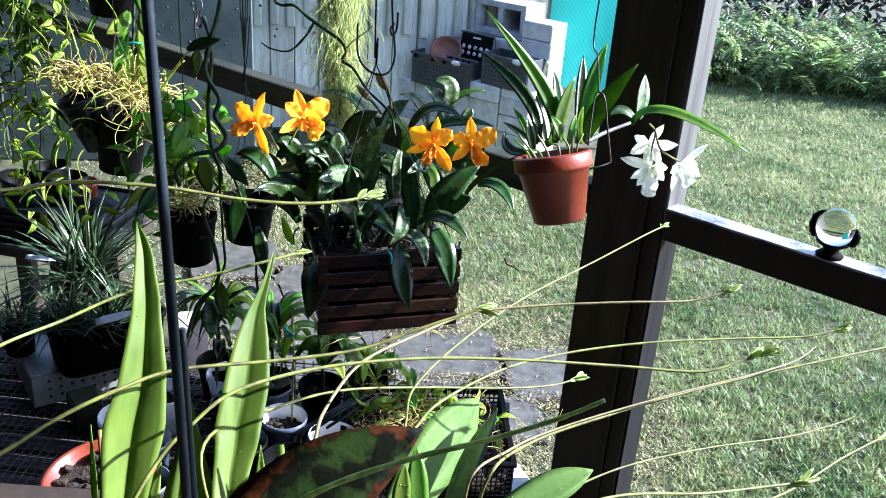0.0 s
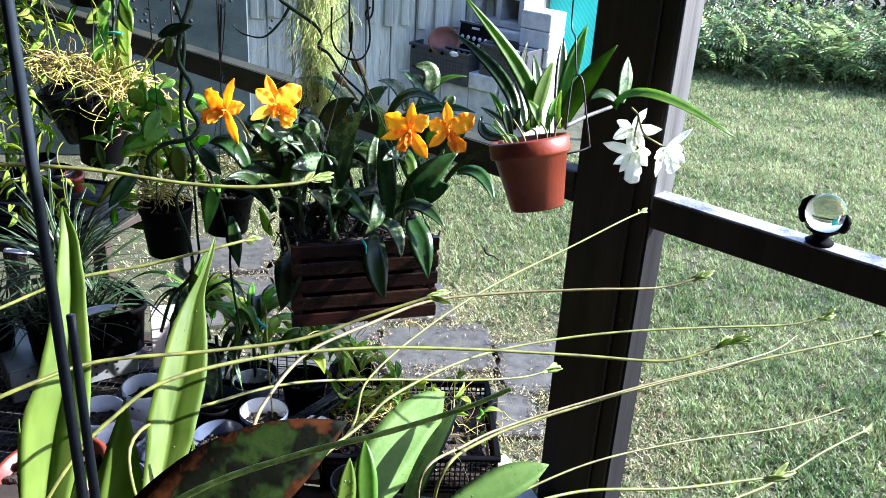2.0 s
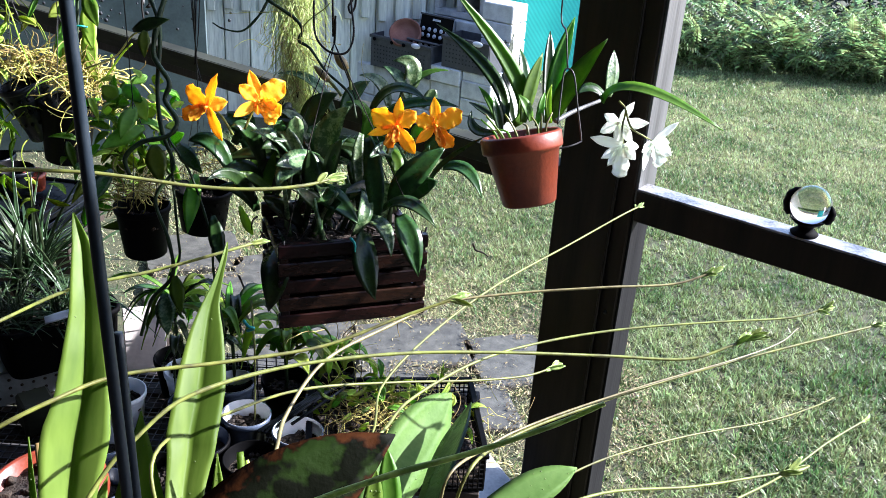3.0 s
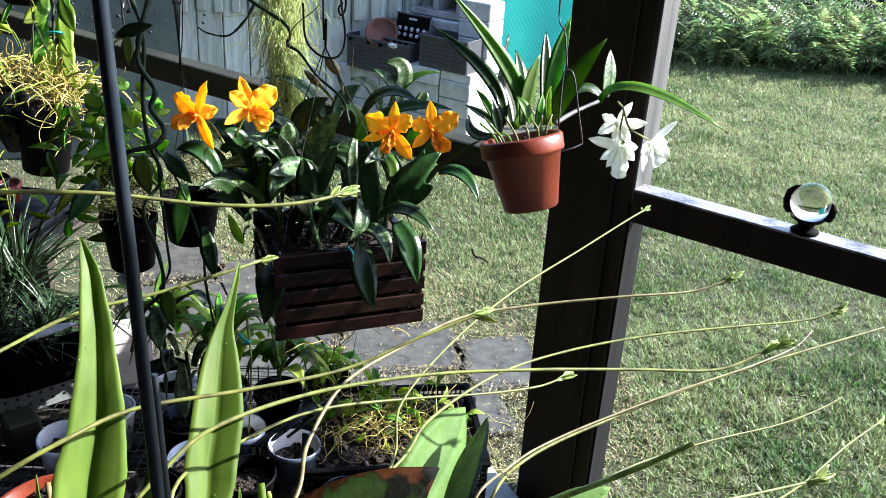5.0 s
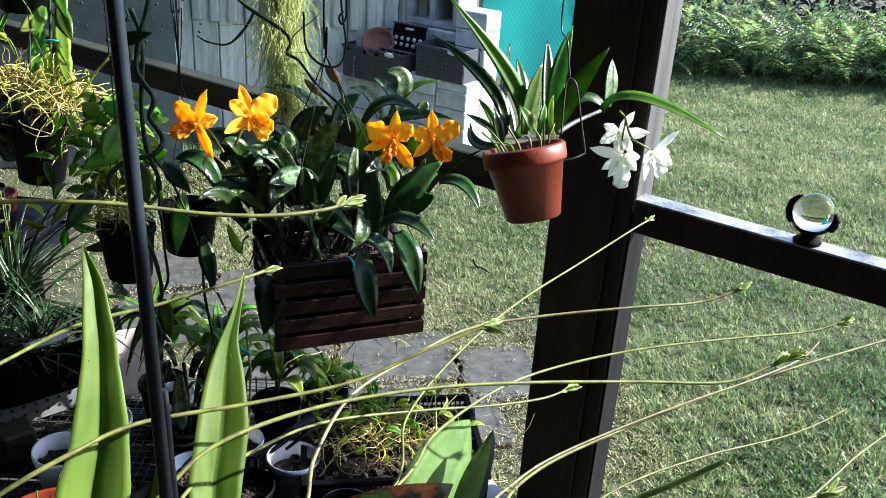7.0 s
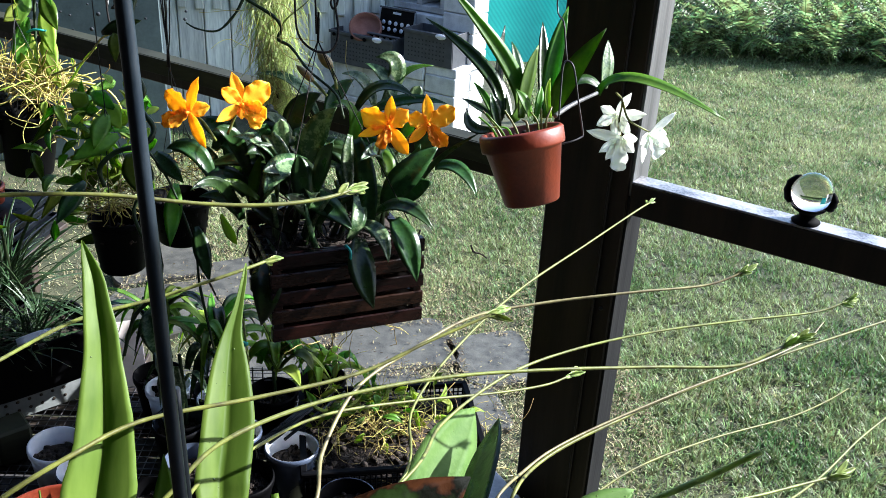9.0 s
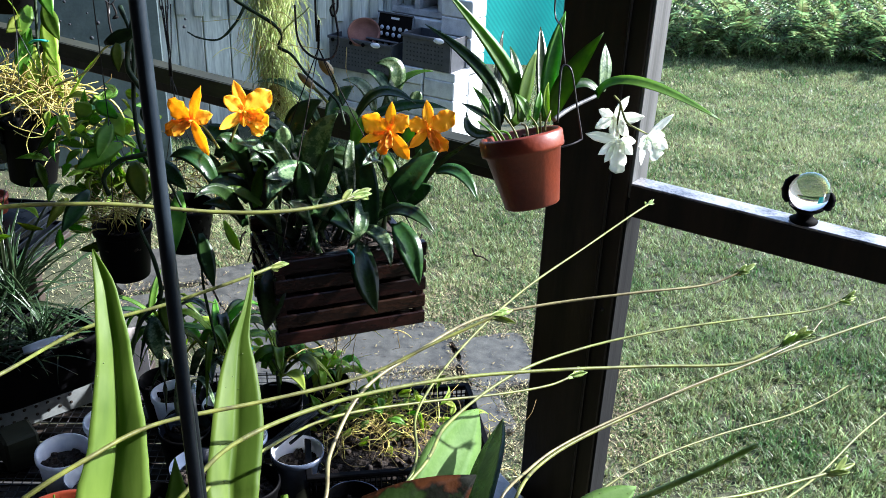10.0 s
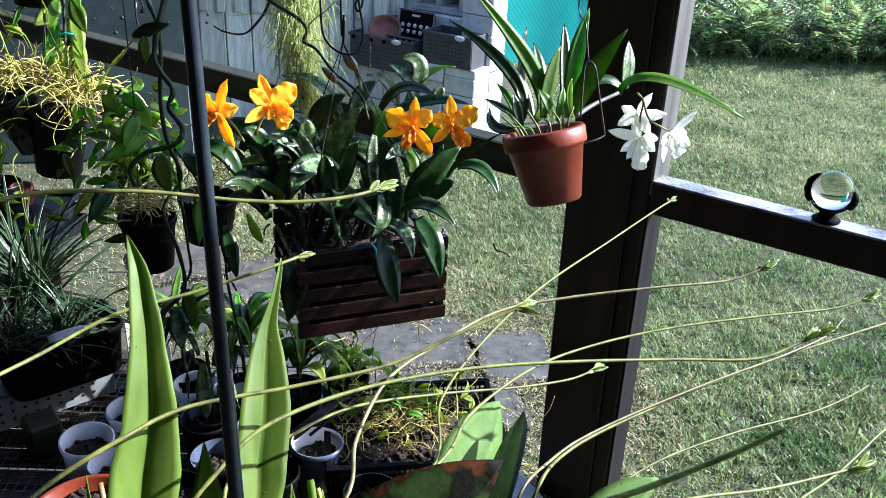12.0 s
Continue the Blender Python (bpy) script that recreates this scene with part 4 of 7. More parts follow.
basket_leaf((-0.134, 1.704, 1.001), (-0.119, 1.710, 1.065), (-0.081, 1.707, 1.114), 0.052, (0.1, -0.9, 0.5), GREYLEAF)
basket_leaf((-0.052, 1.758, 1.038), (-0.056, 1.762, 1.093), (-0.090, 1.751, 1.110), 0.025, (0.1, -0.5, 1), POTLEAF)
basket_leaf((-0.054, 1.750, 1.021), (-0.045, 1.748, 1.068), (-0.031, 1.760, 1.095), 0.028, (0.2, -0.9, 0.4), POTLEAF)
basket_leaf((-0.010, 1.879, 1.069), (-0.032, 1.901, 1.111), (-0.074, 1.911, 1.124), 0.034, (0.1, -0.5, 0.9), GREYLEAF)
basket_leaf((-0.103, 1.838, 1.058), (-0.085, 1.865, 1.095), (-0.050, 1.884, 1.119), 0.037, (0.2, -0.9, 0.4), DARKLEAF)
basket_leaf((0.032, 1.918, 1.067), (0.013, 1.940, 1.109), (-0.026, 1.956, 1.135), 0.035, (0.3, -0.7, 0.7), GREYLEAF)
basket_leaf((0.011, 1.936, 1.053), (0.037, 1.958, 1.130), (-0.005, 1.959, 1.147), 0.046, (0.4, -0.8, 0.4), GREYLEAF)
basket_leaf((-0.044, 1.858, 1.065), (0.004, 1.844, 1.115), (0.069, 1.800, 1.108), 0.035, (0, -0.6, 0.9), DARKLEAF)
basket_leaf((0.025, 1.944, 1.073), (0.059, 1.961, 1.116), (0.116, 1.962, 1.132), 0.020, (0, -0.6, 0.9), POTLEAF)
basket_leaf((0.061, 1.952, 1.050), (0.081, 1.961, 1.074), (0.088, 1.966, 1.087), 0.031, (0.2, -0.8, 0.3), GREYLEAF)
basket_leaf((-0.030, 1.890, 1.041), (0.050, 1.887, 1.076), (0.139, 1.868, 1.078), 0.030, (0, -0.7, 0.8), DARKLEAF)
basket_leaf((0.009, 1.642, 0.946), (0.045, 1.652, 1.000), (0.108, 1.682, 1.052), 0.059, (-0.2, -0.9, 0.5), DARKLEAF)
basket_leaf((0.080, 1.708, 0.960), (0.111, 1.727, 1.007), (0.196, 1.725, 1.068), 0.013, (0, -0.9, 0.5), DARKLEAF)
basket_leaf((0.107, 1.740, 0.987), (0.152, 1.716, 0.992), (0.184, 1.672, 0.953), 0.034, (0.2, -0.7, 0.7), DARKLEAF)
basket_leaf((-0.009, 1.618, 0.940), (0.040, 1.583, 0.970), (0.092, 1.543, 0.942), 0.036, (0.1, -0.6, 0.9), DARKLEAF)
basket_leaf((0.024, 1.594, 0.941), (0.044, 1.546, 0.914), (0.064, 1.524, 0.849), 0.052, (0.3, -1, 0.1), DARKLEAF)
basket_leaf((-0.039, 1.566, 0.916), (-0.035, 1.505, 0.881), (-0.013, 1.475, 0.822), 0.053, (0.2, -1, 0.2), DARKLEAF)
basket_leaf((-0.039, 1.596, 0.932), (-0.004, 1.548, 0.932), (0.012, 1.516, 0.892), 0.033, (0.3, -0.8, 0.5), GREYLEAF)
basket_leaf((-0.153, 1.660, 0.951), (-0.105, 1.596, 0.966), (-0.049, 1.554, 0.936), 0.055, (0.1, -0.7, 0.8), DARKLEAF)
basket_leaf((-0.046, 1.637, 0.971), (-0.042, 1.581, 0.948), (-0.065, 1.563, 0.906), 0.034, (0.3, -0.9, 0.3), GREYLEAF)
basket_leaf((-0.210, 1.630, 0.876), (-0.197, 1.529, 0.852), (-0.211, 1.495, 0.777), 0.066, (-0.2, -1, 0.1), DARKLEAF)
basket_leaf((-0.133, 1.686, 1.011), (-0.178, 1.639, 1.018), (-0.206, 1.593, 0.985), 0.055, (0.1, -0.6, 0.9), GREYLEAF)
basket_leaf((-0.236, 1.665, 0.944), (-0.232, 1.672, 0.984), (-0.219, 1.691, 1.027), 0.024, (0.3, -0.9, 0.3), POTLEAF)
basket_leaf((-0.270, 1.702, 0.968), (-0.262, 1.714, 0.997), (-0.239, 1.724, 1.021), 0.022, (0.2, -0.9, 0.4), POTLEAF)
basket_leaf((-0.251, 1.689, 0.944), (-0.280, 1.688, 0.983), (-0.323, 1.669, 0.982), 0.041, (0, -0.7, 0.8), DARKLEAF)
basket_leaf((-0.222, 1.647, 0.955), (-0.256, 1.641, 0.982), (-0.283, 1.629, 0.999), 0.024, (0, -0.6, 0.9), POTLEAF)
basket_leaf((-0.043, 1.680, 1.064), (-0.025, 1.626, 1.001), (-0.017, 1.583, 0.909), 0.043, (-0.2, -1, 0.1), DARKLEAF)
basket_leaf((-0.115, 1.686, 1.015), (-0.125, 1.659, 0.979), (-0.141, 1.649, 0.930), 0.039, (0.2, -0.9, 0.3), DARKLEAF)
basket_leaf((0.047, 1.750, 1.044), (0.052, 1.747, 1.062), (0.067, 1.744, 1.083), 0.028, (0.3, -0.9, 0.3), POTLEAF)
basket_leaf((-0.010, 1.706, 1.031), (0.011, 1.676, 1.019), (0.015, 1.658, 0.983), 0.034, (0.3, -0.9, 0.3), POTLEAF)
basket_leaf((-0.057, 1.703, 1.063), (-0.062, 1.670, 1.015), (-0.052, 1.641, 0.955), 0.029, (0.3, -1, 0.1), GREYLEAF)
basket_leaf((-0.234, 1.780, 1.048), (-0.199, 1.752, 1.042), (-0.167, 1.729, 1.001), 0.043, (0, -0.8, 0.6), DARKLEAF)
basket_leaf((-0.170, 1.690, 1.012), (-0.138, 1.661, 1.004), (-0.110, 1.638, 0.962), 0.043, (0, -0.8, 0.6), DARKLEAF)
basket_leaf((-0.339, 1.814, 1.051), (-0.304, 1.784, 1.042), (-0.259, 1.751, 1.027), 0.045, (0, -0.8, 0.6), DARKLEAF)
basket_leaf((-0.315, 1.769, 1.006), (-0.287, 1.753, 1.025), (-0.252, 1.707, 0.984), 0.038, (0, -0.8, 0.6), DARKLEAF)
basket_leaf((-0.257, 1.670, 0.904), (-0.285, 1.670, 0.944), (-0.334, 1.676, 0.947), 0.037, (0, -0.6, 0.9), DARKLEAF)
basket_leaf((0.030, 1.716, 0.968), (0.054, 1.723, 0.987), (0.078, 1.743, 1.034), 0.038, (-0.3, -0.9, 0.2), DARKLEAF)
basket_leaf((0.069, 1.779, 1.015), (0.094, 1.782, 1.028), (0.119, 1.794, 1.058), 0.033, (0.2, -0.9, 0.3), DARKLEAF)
cr = random.Random(12)
for i in range(34):
    # leaves of the crowded middle and of the far left shoots
    b = V((cr.uniform(-0.31, 0.05), cr.uniform(1.64, 1.80), cr.uniform(0.89, 1.00)))
    d = Vector((cr.gauss(-0.15, 0.5), cr.gauss(-0.1, 0.35), cr.uniform(0.35, 1.0))).normalized()
    ln = cr.uniform(0.09, 0.14)
    knee = b + d * ln * 0.55 + Vector((0, 0, 0.02))
    part("leaf", arched(b, knee, b + d * ln + Vector((d.x, d.y, -0.35)) * ln * cr.uniform(0.1, 0.5), cr.uniform(0.026, 0.038), (cr.uniform(-0.4, 0.5), -0.8, 0.6), 0.34, 12, 0.48, 0.4, 0.42, 0.002, seed=i), (DARKLEAF, DARKLEAF, GREYLEAF, DARKLEAF)[i % 4], catt)
for i in range(12):
    a, el = cr.uniform(0, 6.283), cr.uniform(0.1, 1.25)
    b = in_crate(cr.uniform(-0.12, 0.12), cr.uniform(-0.07, 0.07), cr.uniform(0.14, 0.26))
    d = Vector((math.cos(a) * math.cos(el), 0.6 * math.sin(a) * math.cos(el), math.sin(el)))
    ln = cr.uniform(0.08, 0.13)
    part("leaf", leaf(bmesh.new(), b, b + d * ln, cr.uniform(0.03, 0.042), (0, 0, 0.015), (cr.uniform(-0.5, 0.5), -0.8, 0.7), 0.2, foot=0.4, peak=0.5, blunt=0.65, seed=i), DARKLEAF, catt)
for i in range(16):
    b = in_crate(cr.uniform(-0.11, 0.11), cr.uniform(-0.07, 0.05), 0.14)
    part("pseudobulb", tube(bmesh.new(), [b, b + Vector((cr.uniform(-0.015, 0.015), 0, 0.05)), b + Vector((cr.uniform(-0.03, 0.03), cr.uniform(-0.02, 0.02), 0.11))], 0.006, 0.004, 9, 7), DARKLEAF if i % 3 else GREYLEAF, catt)
bloom(catt, (-0.328, 1.605, 1.131), (-0.45, -0.9, 0.05),
      [(72, 0.064, 0.020, 0.1, -0.15, 0.05), (146, 0.054, 0.036, 0.15, -0.15, 0.09), (303, 0.068, 0.024, 0.05, 0.05, 0.03), (20, 0.030, 0.026, -0.3, -0.3, 0.06)],
      [(208, 0.046, 0.026, 0.3, 0.1, 0.13), (226, 0.034, 0.020, 0.5, 0.2, 0.12)], ORANGE, EMBER, 3)
bloom(catt, (-0.243, 1.645, 1.134), (0.25, -0.9, 0.15),
      [(104, 0.058, 0.023, 0.05, -0.05, 0.05), (138, 0.050, 0.026, 0.2, 0.25, 0.10), (208, 0.056, 0.021, 0.1, 0.15, 0.03), (34, 0.060, 0.042, 0.15, -0.2, 0.08), (262, 0.026, 0.020, 0.1, 0, 0.04)],
      [(326, 0.046, 0.030, 0.40, 0.0, 0.16), (302, 0.050, 0.024, 0.30, 0.0, 0.15), (350, 0.034, 0.022, 0.5, 0.1, 0.15)], ORANGE, YELLOW, 13)
bloom(catt, (0.012, 1.640, 1.101), (-0.10, -1, 0.05),
      [(86, 0.056, 0.020, 0.1, -0.05, 0.02), (153, 0.056, 0.040, 0.15, -0.2, 0.09), (42, 0.044, 0.032, 0.1, -0.25, 0.10), (199, 0.058, 0.018, 0.1, 0.05, 0.03), (306, 0.062, 0.027, 0.1, -0.05, 0.03)],
      [(248, 0.042, 0.022, 0.35, 0.0, 0.12), (268, 0.028, 0.015, 0.5, 0.2, 0.10)], ORANGE, EMBER, 23)
bloom(catt, (0.084, 1.662, 1.100), (0.20, -0.95, 0.0),
      [(96, 0.056, 0.022, 0.1, -0.05, 0.03), (158, 0.042, 0.030, 0.15, -0.25, 0.10), (28, 0.058, 0.040, 0.15, -0.15, 0.11), (222, 0.050, 0.021, 0.1, 0.0, 0.03), (300, 0.036, 0.020, 0.05, 0.0, 0.04)],
      [(308, 0.050, 0.026, 0.35, 0.0, 0.15), (288, 0.040, 0.018, 0.4, 0.1, 0.13)], ORANGE, EMBER, 33)
for at_, stem in (((-0.328, 1.613, 1.130), (-0.290, 1.634, 1.070)), ((-0.243, 1.652, 1.133), (-0.273, 1.658, 1.074)), ((0.012, 1.648, 1.100), (-0.005, 1.657, 1.041)), ((0.084, 1.670, 1.099), (0.027, 1.676, 1.036))):
    part("flower_stem", tube(bmesh.new(), [stem, (V(stem) + V(at_)) / 2 + Vector((0, 0.01, 0.004)), at_], 0.0026, 0.0020, 9), SPIKE, catt)
for foot, top, w, stem in (((-0.091, 1.781, 1.166), (-0.118, 1.795, 1.197), 0.0105, (-0.082, 1.765, 1.131)), ((-0.126, 1.790, 1.138), (-0.159, 1.802, 1.166), 0.0080, (-0.101, 1.769, 1.117))):
    d = V(top) - V(foot)
    L = d.length
    m = Matrix.Translation(foot) @ d.to_track_quat("Z", "Y").to_matrix().to_4x4()
    part("bud", lathe(bmesh.new(), [(0, 0), (w * 0.45, L * 0.03), (w * 0.85, L * 0.2), (w, L * 0.42), (w * 0.85, L * 0.68), (w * 0.5, L * 0.88), (0, L)], m, 14), SHEATH, catt, "brown-green flower bud")
    part("flower_stem", tube(bmesh.new(), [foot, (V(foot) + V(stem)) / 2 + Vector((0.001, 0, 0)), stem], 0.0032, 0.003, 8), SPIKE, catt)
part("tie", tube(bmesh.new(), [(-0.063, 1.524, 0.921), (-0.054, 1.510, 0.915), (-0.056, 1.519, 0.887)], 0.003, 0.002, 8), TIE, catt, "turquoise plant tie")
bm = fluff(bmesh.new(), in_crate(-0.02, -0.05, -0.01), (0.05, 0.03, 0.004), 20, 0.09, 0.0011, random.Random(9), 0.9, 0.35, 4, 6)
tagged(part("root", bm, ROOT, catt, "fine pale roots hanging below"), kind="stuff")


# ---- near shelf, its pots and strap-leaved plants ----
near_shelf = thing("plant_shelf", (-0.1, 0.55, 0.0), "dark wooden plant shelf carrying potted orchids", "shelf")
part("board", box(bmesh.new(), (-0.2, 0.55, 0.90), (1.5, 0.54, 0.025), None, 0.004), OLDWOOD, near_shelf, smooth=False)
for x in (-0.88, 0.48):
    for y in (0.33, 0.77):
        part("leg", box(bmesh.new(), (x, y, 0.444), (0.045, 0.045, 0.888), None, 0.003), OLDWOOD, near_shelf, smooth=False)


def nursery_pot(at, r, h, label, m=None, material=None, liner=None, fill=True, seed=0, group="", name="nursery_pot", holes=0):
    """A thin-walled plastic pot with a rolled lip, seen into from above."""
    m = m or Matrix()
    ob = thing(name, at, label, "flower pot", group)
    M = Matrix.Translation(at) @ m
    rb = r * 0.74
    prof = [(0, 0), (rb, 0), (rb + 0.002, 0.002), (r * 0.955, h - 0.016), (r * 0.965, h - 0.014), (r * 1.02, h - 0.013), (r * 1.03, h - 0.006), (r * 1.02, h), (r * 0.97, h)]
    part("body", lathe(bmesh.new(), prof, M, 30), material or PLASTIC, ob)
    part("lining", lathe(bmesh.new(), [(r * 0.972, h + 0.0005), (r * 0.94, h - 0.004), (rb * 0.97, 0.006), (0, 0.006)], M, 30), liner or material or PLASTIC, ob)
    if fill:
        rnd = random.Random(seed)
        bm = lathe(bmesh.new(), [(0, h * 0.66), (r * 0.5, h * 0.67), (r * 0.86, h * 0.62)], M, 18)
        for i in range(40):
            a, q = rnd.uniform(0, 6.28), r * 0.8 * math.sqrt(rnd.random())
            box(bm, M @ Vector((q * math.cos(a), q * math.sin(a), h * 0.67)), (0.015, 0.009, 0.007), Euler((rnd.random(), rnd.random(), a)).to_matrix(), 0.001)
        tagged(part("bark", bm, SOIL, ob, "dark bark potting mix"), kind="stuff")
    for i in range(holes):
        for j in range(3):
            a, u = 6.283 * (i + 0.5 * (j % 2)) / holes, 0.35 + 0.22 * j
            rr = rb + 0.002 + (r * 0.955 - rb) * (h * u - 0.002) / (h - 0.018) + 0.0005
            q = M @ Matrix.Rotation(a, 4, "Z") @ Matrix.Translation((rr, 0, h * u)) @ pose(0, 0, 0, 0, 90, 0)
            part("hole", lathe(bmesh.new(), [(0, 0), (0.005, 0), (0.0046, 0.0004), (0, 0.0004)], q, 10), PLASTIC, ob)
    return ob


near_a = V((-0.245, 0.610, 1.030))
nursery_pot((near_a.x, near_a.y, 0.9135), 0.055, 0.107, "black plastic pot of the strap-leaved orchid on the shelf", seed=7)
tall_stand = thing("plant_stand", (-0.40, 0.96, 0), "slim dark wooden stand under a terracotta pot", "plant stand")
part("top", box(bmesh.new(), (-0.40, 0.96, 0.69), (0.16, 0.16, 0.02), None, 0.003), OLDWOOD, tall_stand, smooth=False)
part("column", box(bmesh.new(), (-0.40, 0.96, 0.34), (0.06, 0.06, 0.678), None, 0.003), OLDWOOD, tall_stand, smooth=False)
clay_pot((-0.40, 0.96, 0.7005), 0.076, 0.125, pose(0, 0, 0, 4, -5, 0), "terracotta pot with a worn rim on a slim stand")
near_b = V((-0.154, 0.633, 1.002))
nursery_pot((near_b.x, near_b.y, 0.9135), 0.060, 0.088, "black plastic pot on the near shelf", seed=2)
near_c = V((-0.517, 0.608, 1.050))
nursery_pot((near_c.x, max(near_c.y, 0.40), 0.9135), 0.085, 0.13, "black plastic pot at the shelf end", seed=3)

strap = thing("strap_leaved_orchid", (near_a.x, near_a.y, 1.02), "orchid with tall upright light-green strap leaves in a black pot", "orchid")
for base, tip, w, bend, face, fold in (
        ((-0.190, 0.638, 0.989), (-0.209, 0.742, 1.096), 0.050, (0, 0, 0), (0.1, -1, 0.1), 0.3),
        ((-0.232, 0.643, 1.023), (-0.225, 0.685, 1.066), 0.020, (0, 0, 0), (-0.1, -1, 0.1), 0.3),
        ((-0.289, 0.672, 1.014), (-0.308, 0.723, 1.076), 0.008, (0, 0, 0), (-0.1, -1, 0.1), 0.2)):
    part("leaf", leaf(bmesh.new(), base, tip, w, bend, face, fold, 16, 0.0018, 0.34, 0.80, 0.12, seed=int(w * 1000)), STRAP, strap)
part("leaf", strap_blade(bmesh.new(), [((-0.245, 0.610, 1.030), 0.0258), ((-0.245, 0.629, 1.057), 0.0380), ((-0.246, 0.651, 1.088), 0.0490), ((-0.246, 0.668, 1.111), 0.0540), ((-0.245, 0.676, 1.123), 0.0530), ((-0.243, 0.689, 1.141), 0.0468), ((-0.243, 0.702, 1.159), 0.0416), ((-0.244, 0.714, 1.177), 0.0351), ((-0.246, 0.728, 1.195), 0.0302), ((-0.248, 0.741, 1.214), 0.0256), ((-0.252, 0.754, 1.232), 0.0210), ((-0.256, 0.768, 1.251), 0.0164), ((-0.261, 0.777, 1.264), 0.0095), ((-0.266, 0.786, 1.276), 0.0010)],
                         (0.34, -1, 0.3), 0.62, rib=0.46, seed=1), STRAP, strap, "tall pale-green strap leaf folded down its middle")

tall = thing("budding_orchid", (near_b.x, near_b.y, 1.0), "orchid with a tall light-green leaf and long budding stems", "orchid")
for base, tip, w, bend, face, fold, mt in (
        ((-0.120, 0.641, 0.996), (-0.129, 0.694, 1.087), 0.020, (0, 0, 0), (0.1, -1, 0.1), 0.3, STRAP),
        ((-0.092, 0.647, 1.010), (-0.103, 0.691, 1.083), 0.010, (0, 0, 0), (0.1, -1, 0.1), 0.3, LIME),
        ((-0.125, 0.490, 1.128), (0.0285, 0.580, 1.2015), 0.074, (0.0, 0, 0.014), (0.12, -0.75, 0.9), 0.22, RUST)):
    ob = part("leaf", leaf(bmesh.new(), base, tip, w, bend, face, fold, 16, 0.0018, 0.42, 0.65, 0.15 if mt is STRAP else 0.5, seed=int(w * 1000)), mt, tall,
              "dying dark leaf with a rust-brown rotten margin" if mt is RUST else "")
    if mt is RUST:
        margin = ob.data.attributes.new("margin", "FLOAT", "POINT")
        for i in range(len(ob.data.vertices)):
            margin.data[i].value = 0.56 * max((1.0, 0.2, 0, 0.3, 1.0, 0.3, 0, 0.2)[i % 8], (i // 8 - 13) / 3, (6 - i // 8) / 5)

part("leaf", strap_blade(bmesh.new(), [((-0.154, 0.633, 1.002), 0.0239), ((-0.158, 0.661, 1.023), 0.0288), ((-0.161, 0.693, 1.048), 0.0358), ((-0.161, 0.718, 1.069), 0.0433), ((-0.162, 0.729, 1.079), 0.0455), ((-0.161, 0.748, 1.095), 0.0470), ((-0.160, 0.766, 1.111), 0.0447), ((-0.160, 0.785, 1.129), 0.0391), ((-0.160, 0.804, 1.147), 0.0318), ((-0.159, 0.824, 1.165), 0.0171), ((-0.154, 0.843, 1.184), 0.0084), ((-0.150, 0.863, 1.204), 0.0050), ((-0.149, 0.872, 1.213), 0.0010)],
                         (0.30, -1, 0.3), 0.55, rib=0.48, seed=2), STRAP, tall, "tall yellow-green strap leaf with a dark hooked tip")
for owner, foot, top, r in ((strap, (-0.194, 0.691, 1.003), (-0.198, 0.722, 1.047), 0.0028), (strap, (-0.269, 0.646, 1.050), (-0.284, 0.689, 1.096), 0.0030), (tall, (-0.112, 0.704, 1.032), (-0.116, 0.729, 1.062), 0.0042), (tall, (-0.103, 0.705, 1.033), (-0.109, 0.726, 1.055), 0.0022)):
    part("cut_stem", tube(bmesh.new(), [foot, (V(foot) + V(top)) / 2 + Vector((0.001, 0, 0)), top], r, r * 0.8, 8, 8, 0.1), ROOT if r < 0.004 else STRAP, owner, "short dry cut stem")

low_c = V((0.098, 0.850, 0.800))
stand = thing("plant_stand", (low_c.x, low_c.y, 0), "small dark wooden stand under a potted orchid", "plant stand")
part("top", box(bmesh.new(), (low_c.x, low_c.y, 0.66), (0.22, 0.22, 0.02), None, 0.003), OLDWOOD, stand, smooth=False)
part("column", box(bmesh.new(), (low_c.x, low_c.y, 0.326), (0.08, 0.08, 0.645), None, 0.003), OLDWOOD, stand, smooth=False)
nursery_pot((low_c.x, low_c.y, 0.6705), 0.09, 0.12, "black plastic pot with a broad-leaved orchid", seed=4)
broad = thing("broad_leaved_orchid", (low_c.x, low_c.y, 0.76), "orchid with broad wet green leaves in a black pot", "orchid")
for base, tip, w, bend, face, fold, mt in (
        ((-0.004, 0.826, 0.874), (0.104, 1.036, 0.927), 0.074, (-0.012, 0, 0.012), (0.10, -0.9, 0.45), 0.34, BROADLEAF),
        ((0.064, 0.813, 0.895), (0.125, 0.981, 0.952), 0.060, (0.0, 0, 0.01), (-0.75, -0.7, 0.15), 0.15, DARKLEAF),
        ((0.033, 0.727, 0.946), (0.022, 0.786, 1.028), 0.024, (0, 0, 0), (0.1, -1, 0.2), 0.3, POTLEAF),
        ((0.008, 0.696, 0.973), (0.012, 0.738, 1.042), 0.020, (0, 0, 0), (0.1, -1, 0.2), 0.3, STRAP),
        ((0.099, 0.689, 1.009), (0.211, 0.747, 1.042), 0.036, (0, 0, 0.008), (0, -0.5, 1), 0.22, BROADLEAF)):
    part("leaf", leaf(bmesh.new(), base, tip, w, bend, face, fold, 16, 0.0018, 0.55, 0.5, 0.6, seed=int(w * 1000)), mt, broad)


WATER = mat("water_bead", (0.20, 0.28, 0.09), 0.06, (0.16, 0.24, 0.07), 30, 100, 0.0, spec=1.0, coat=1.0)


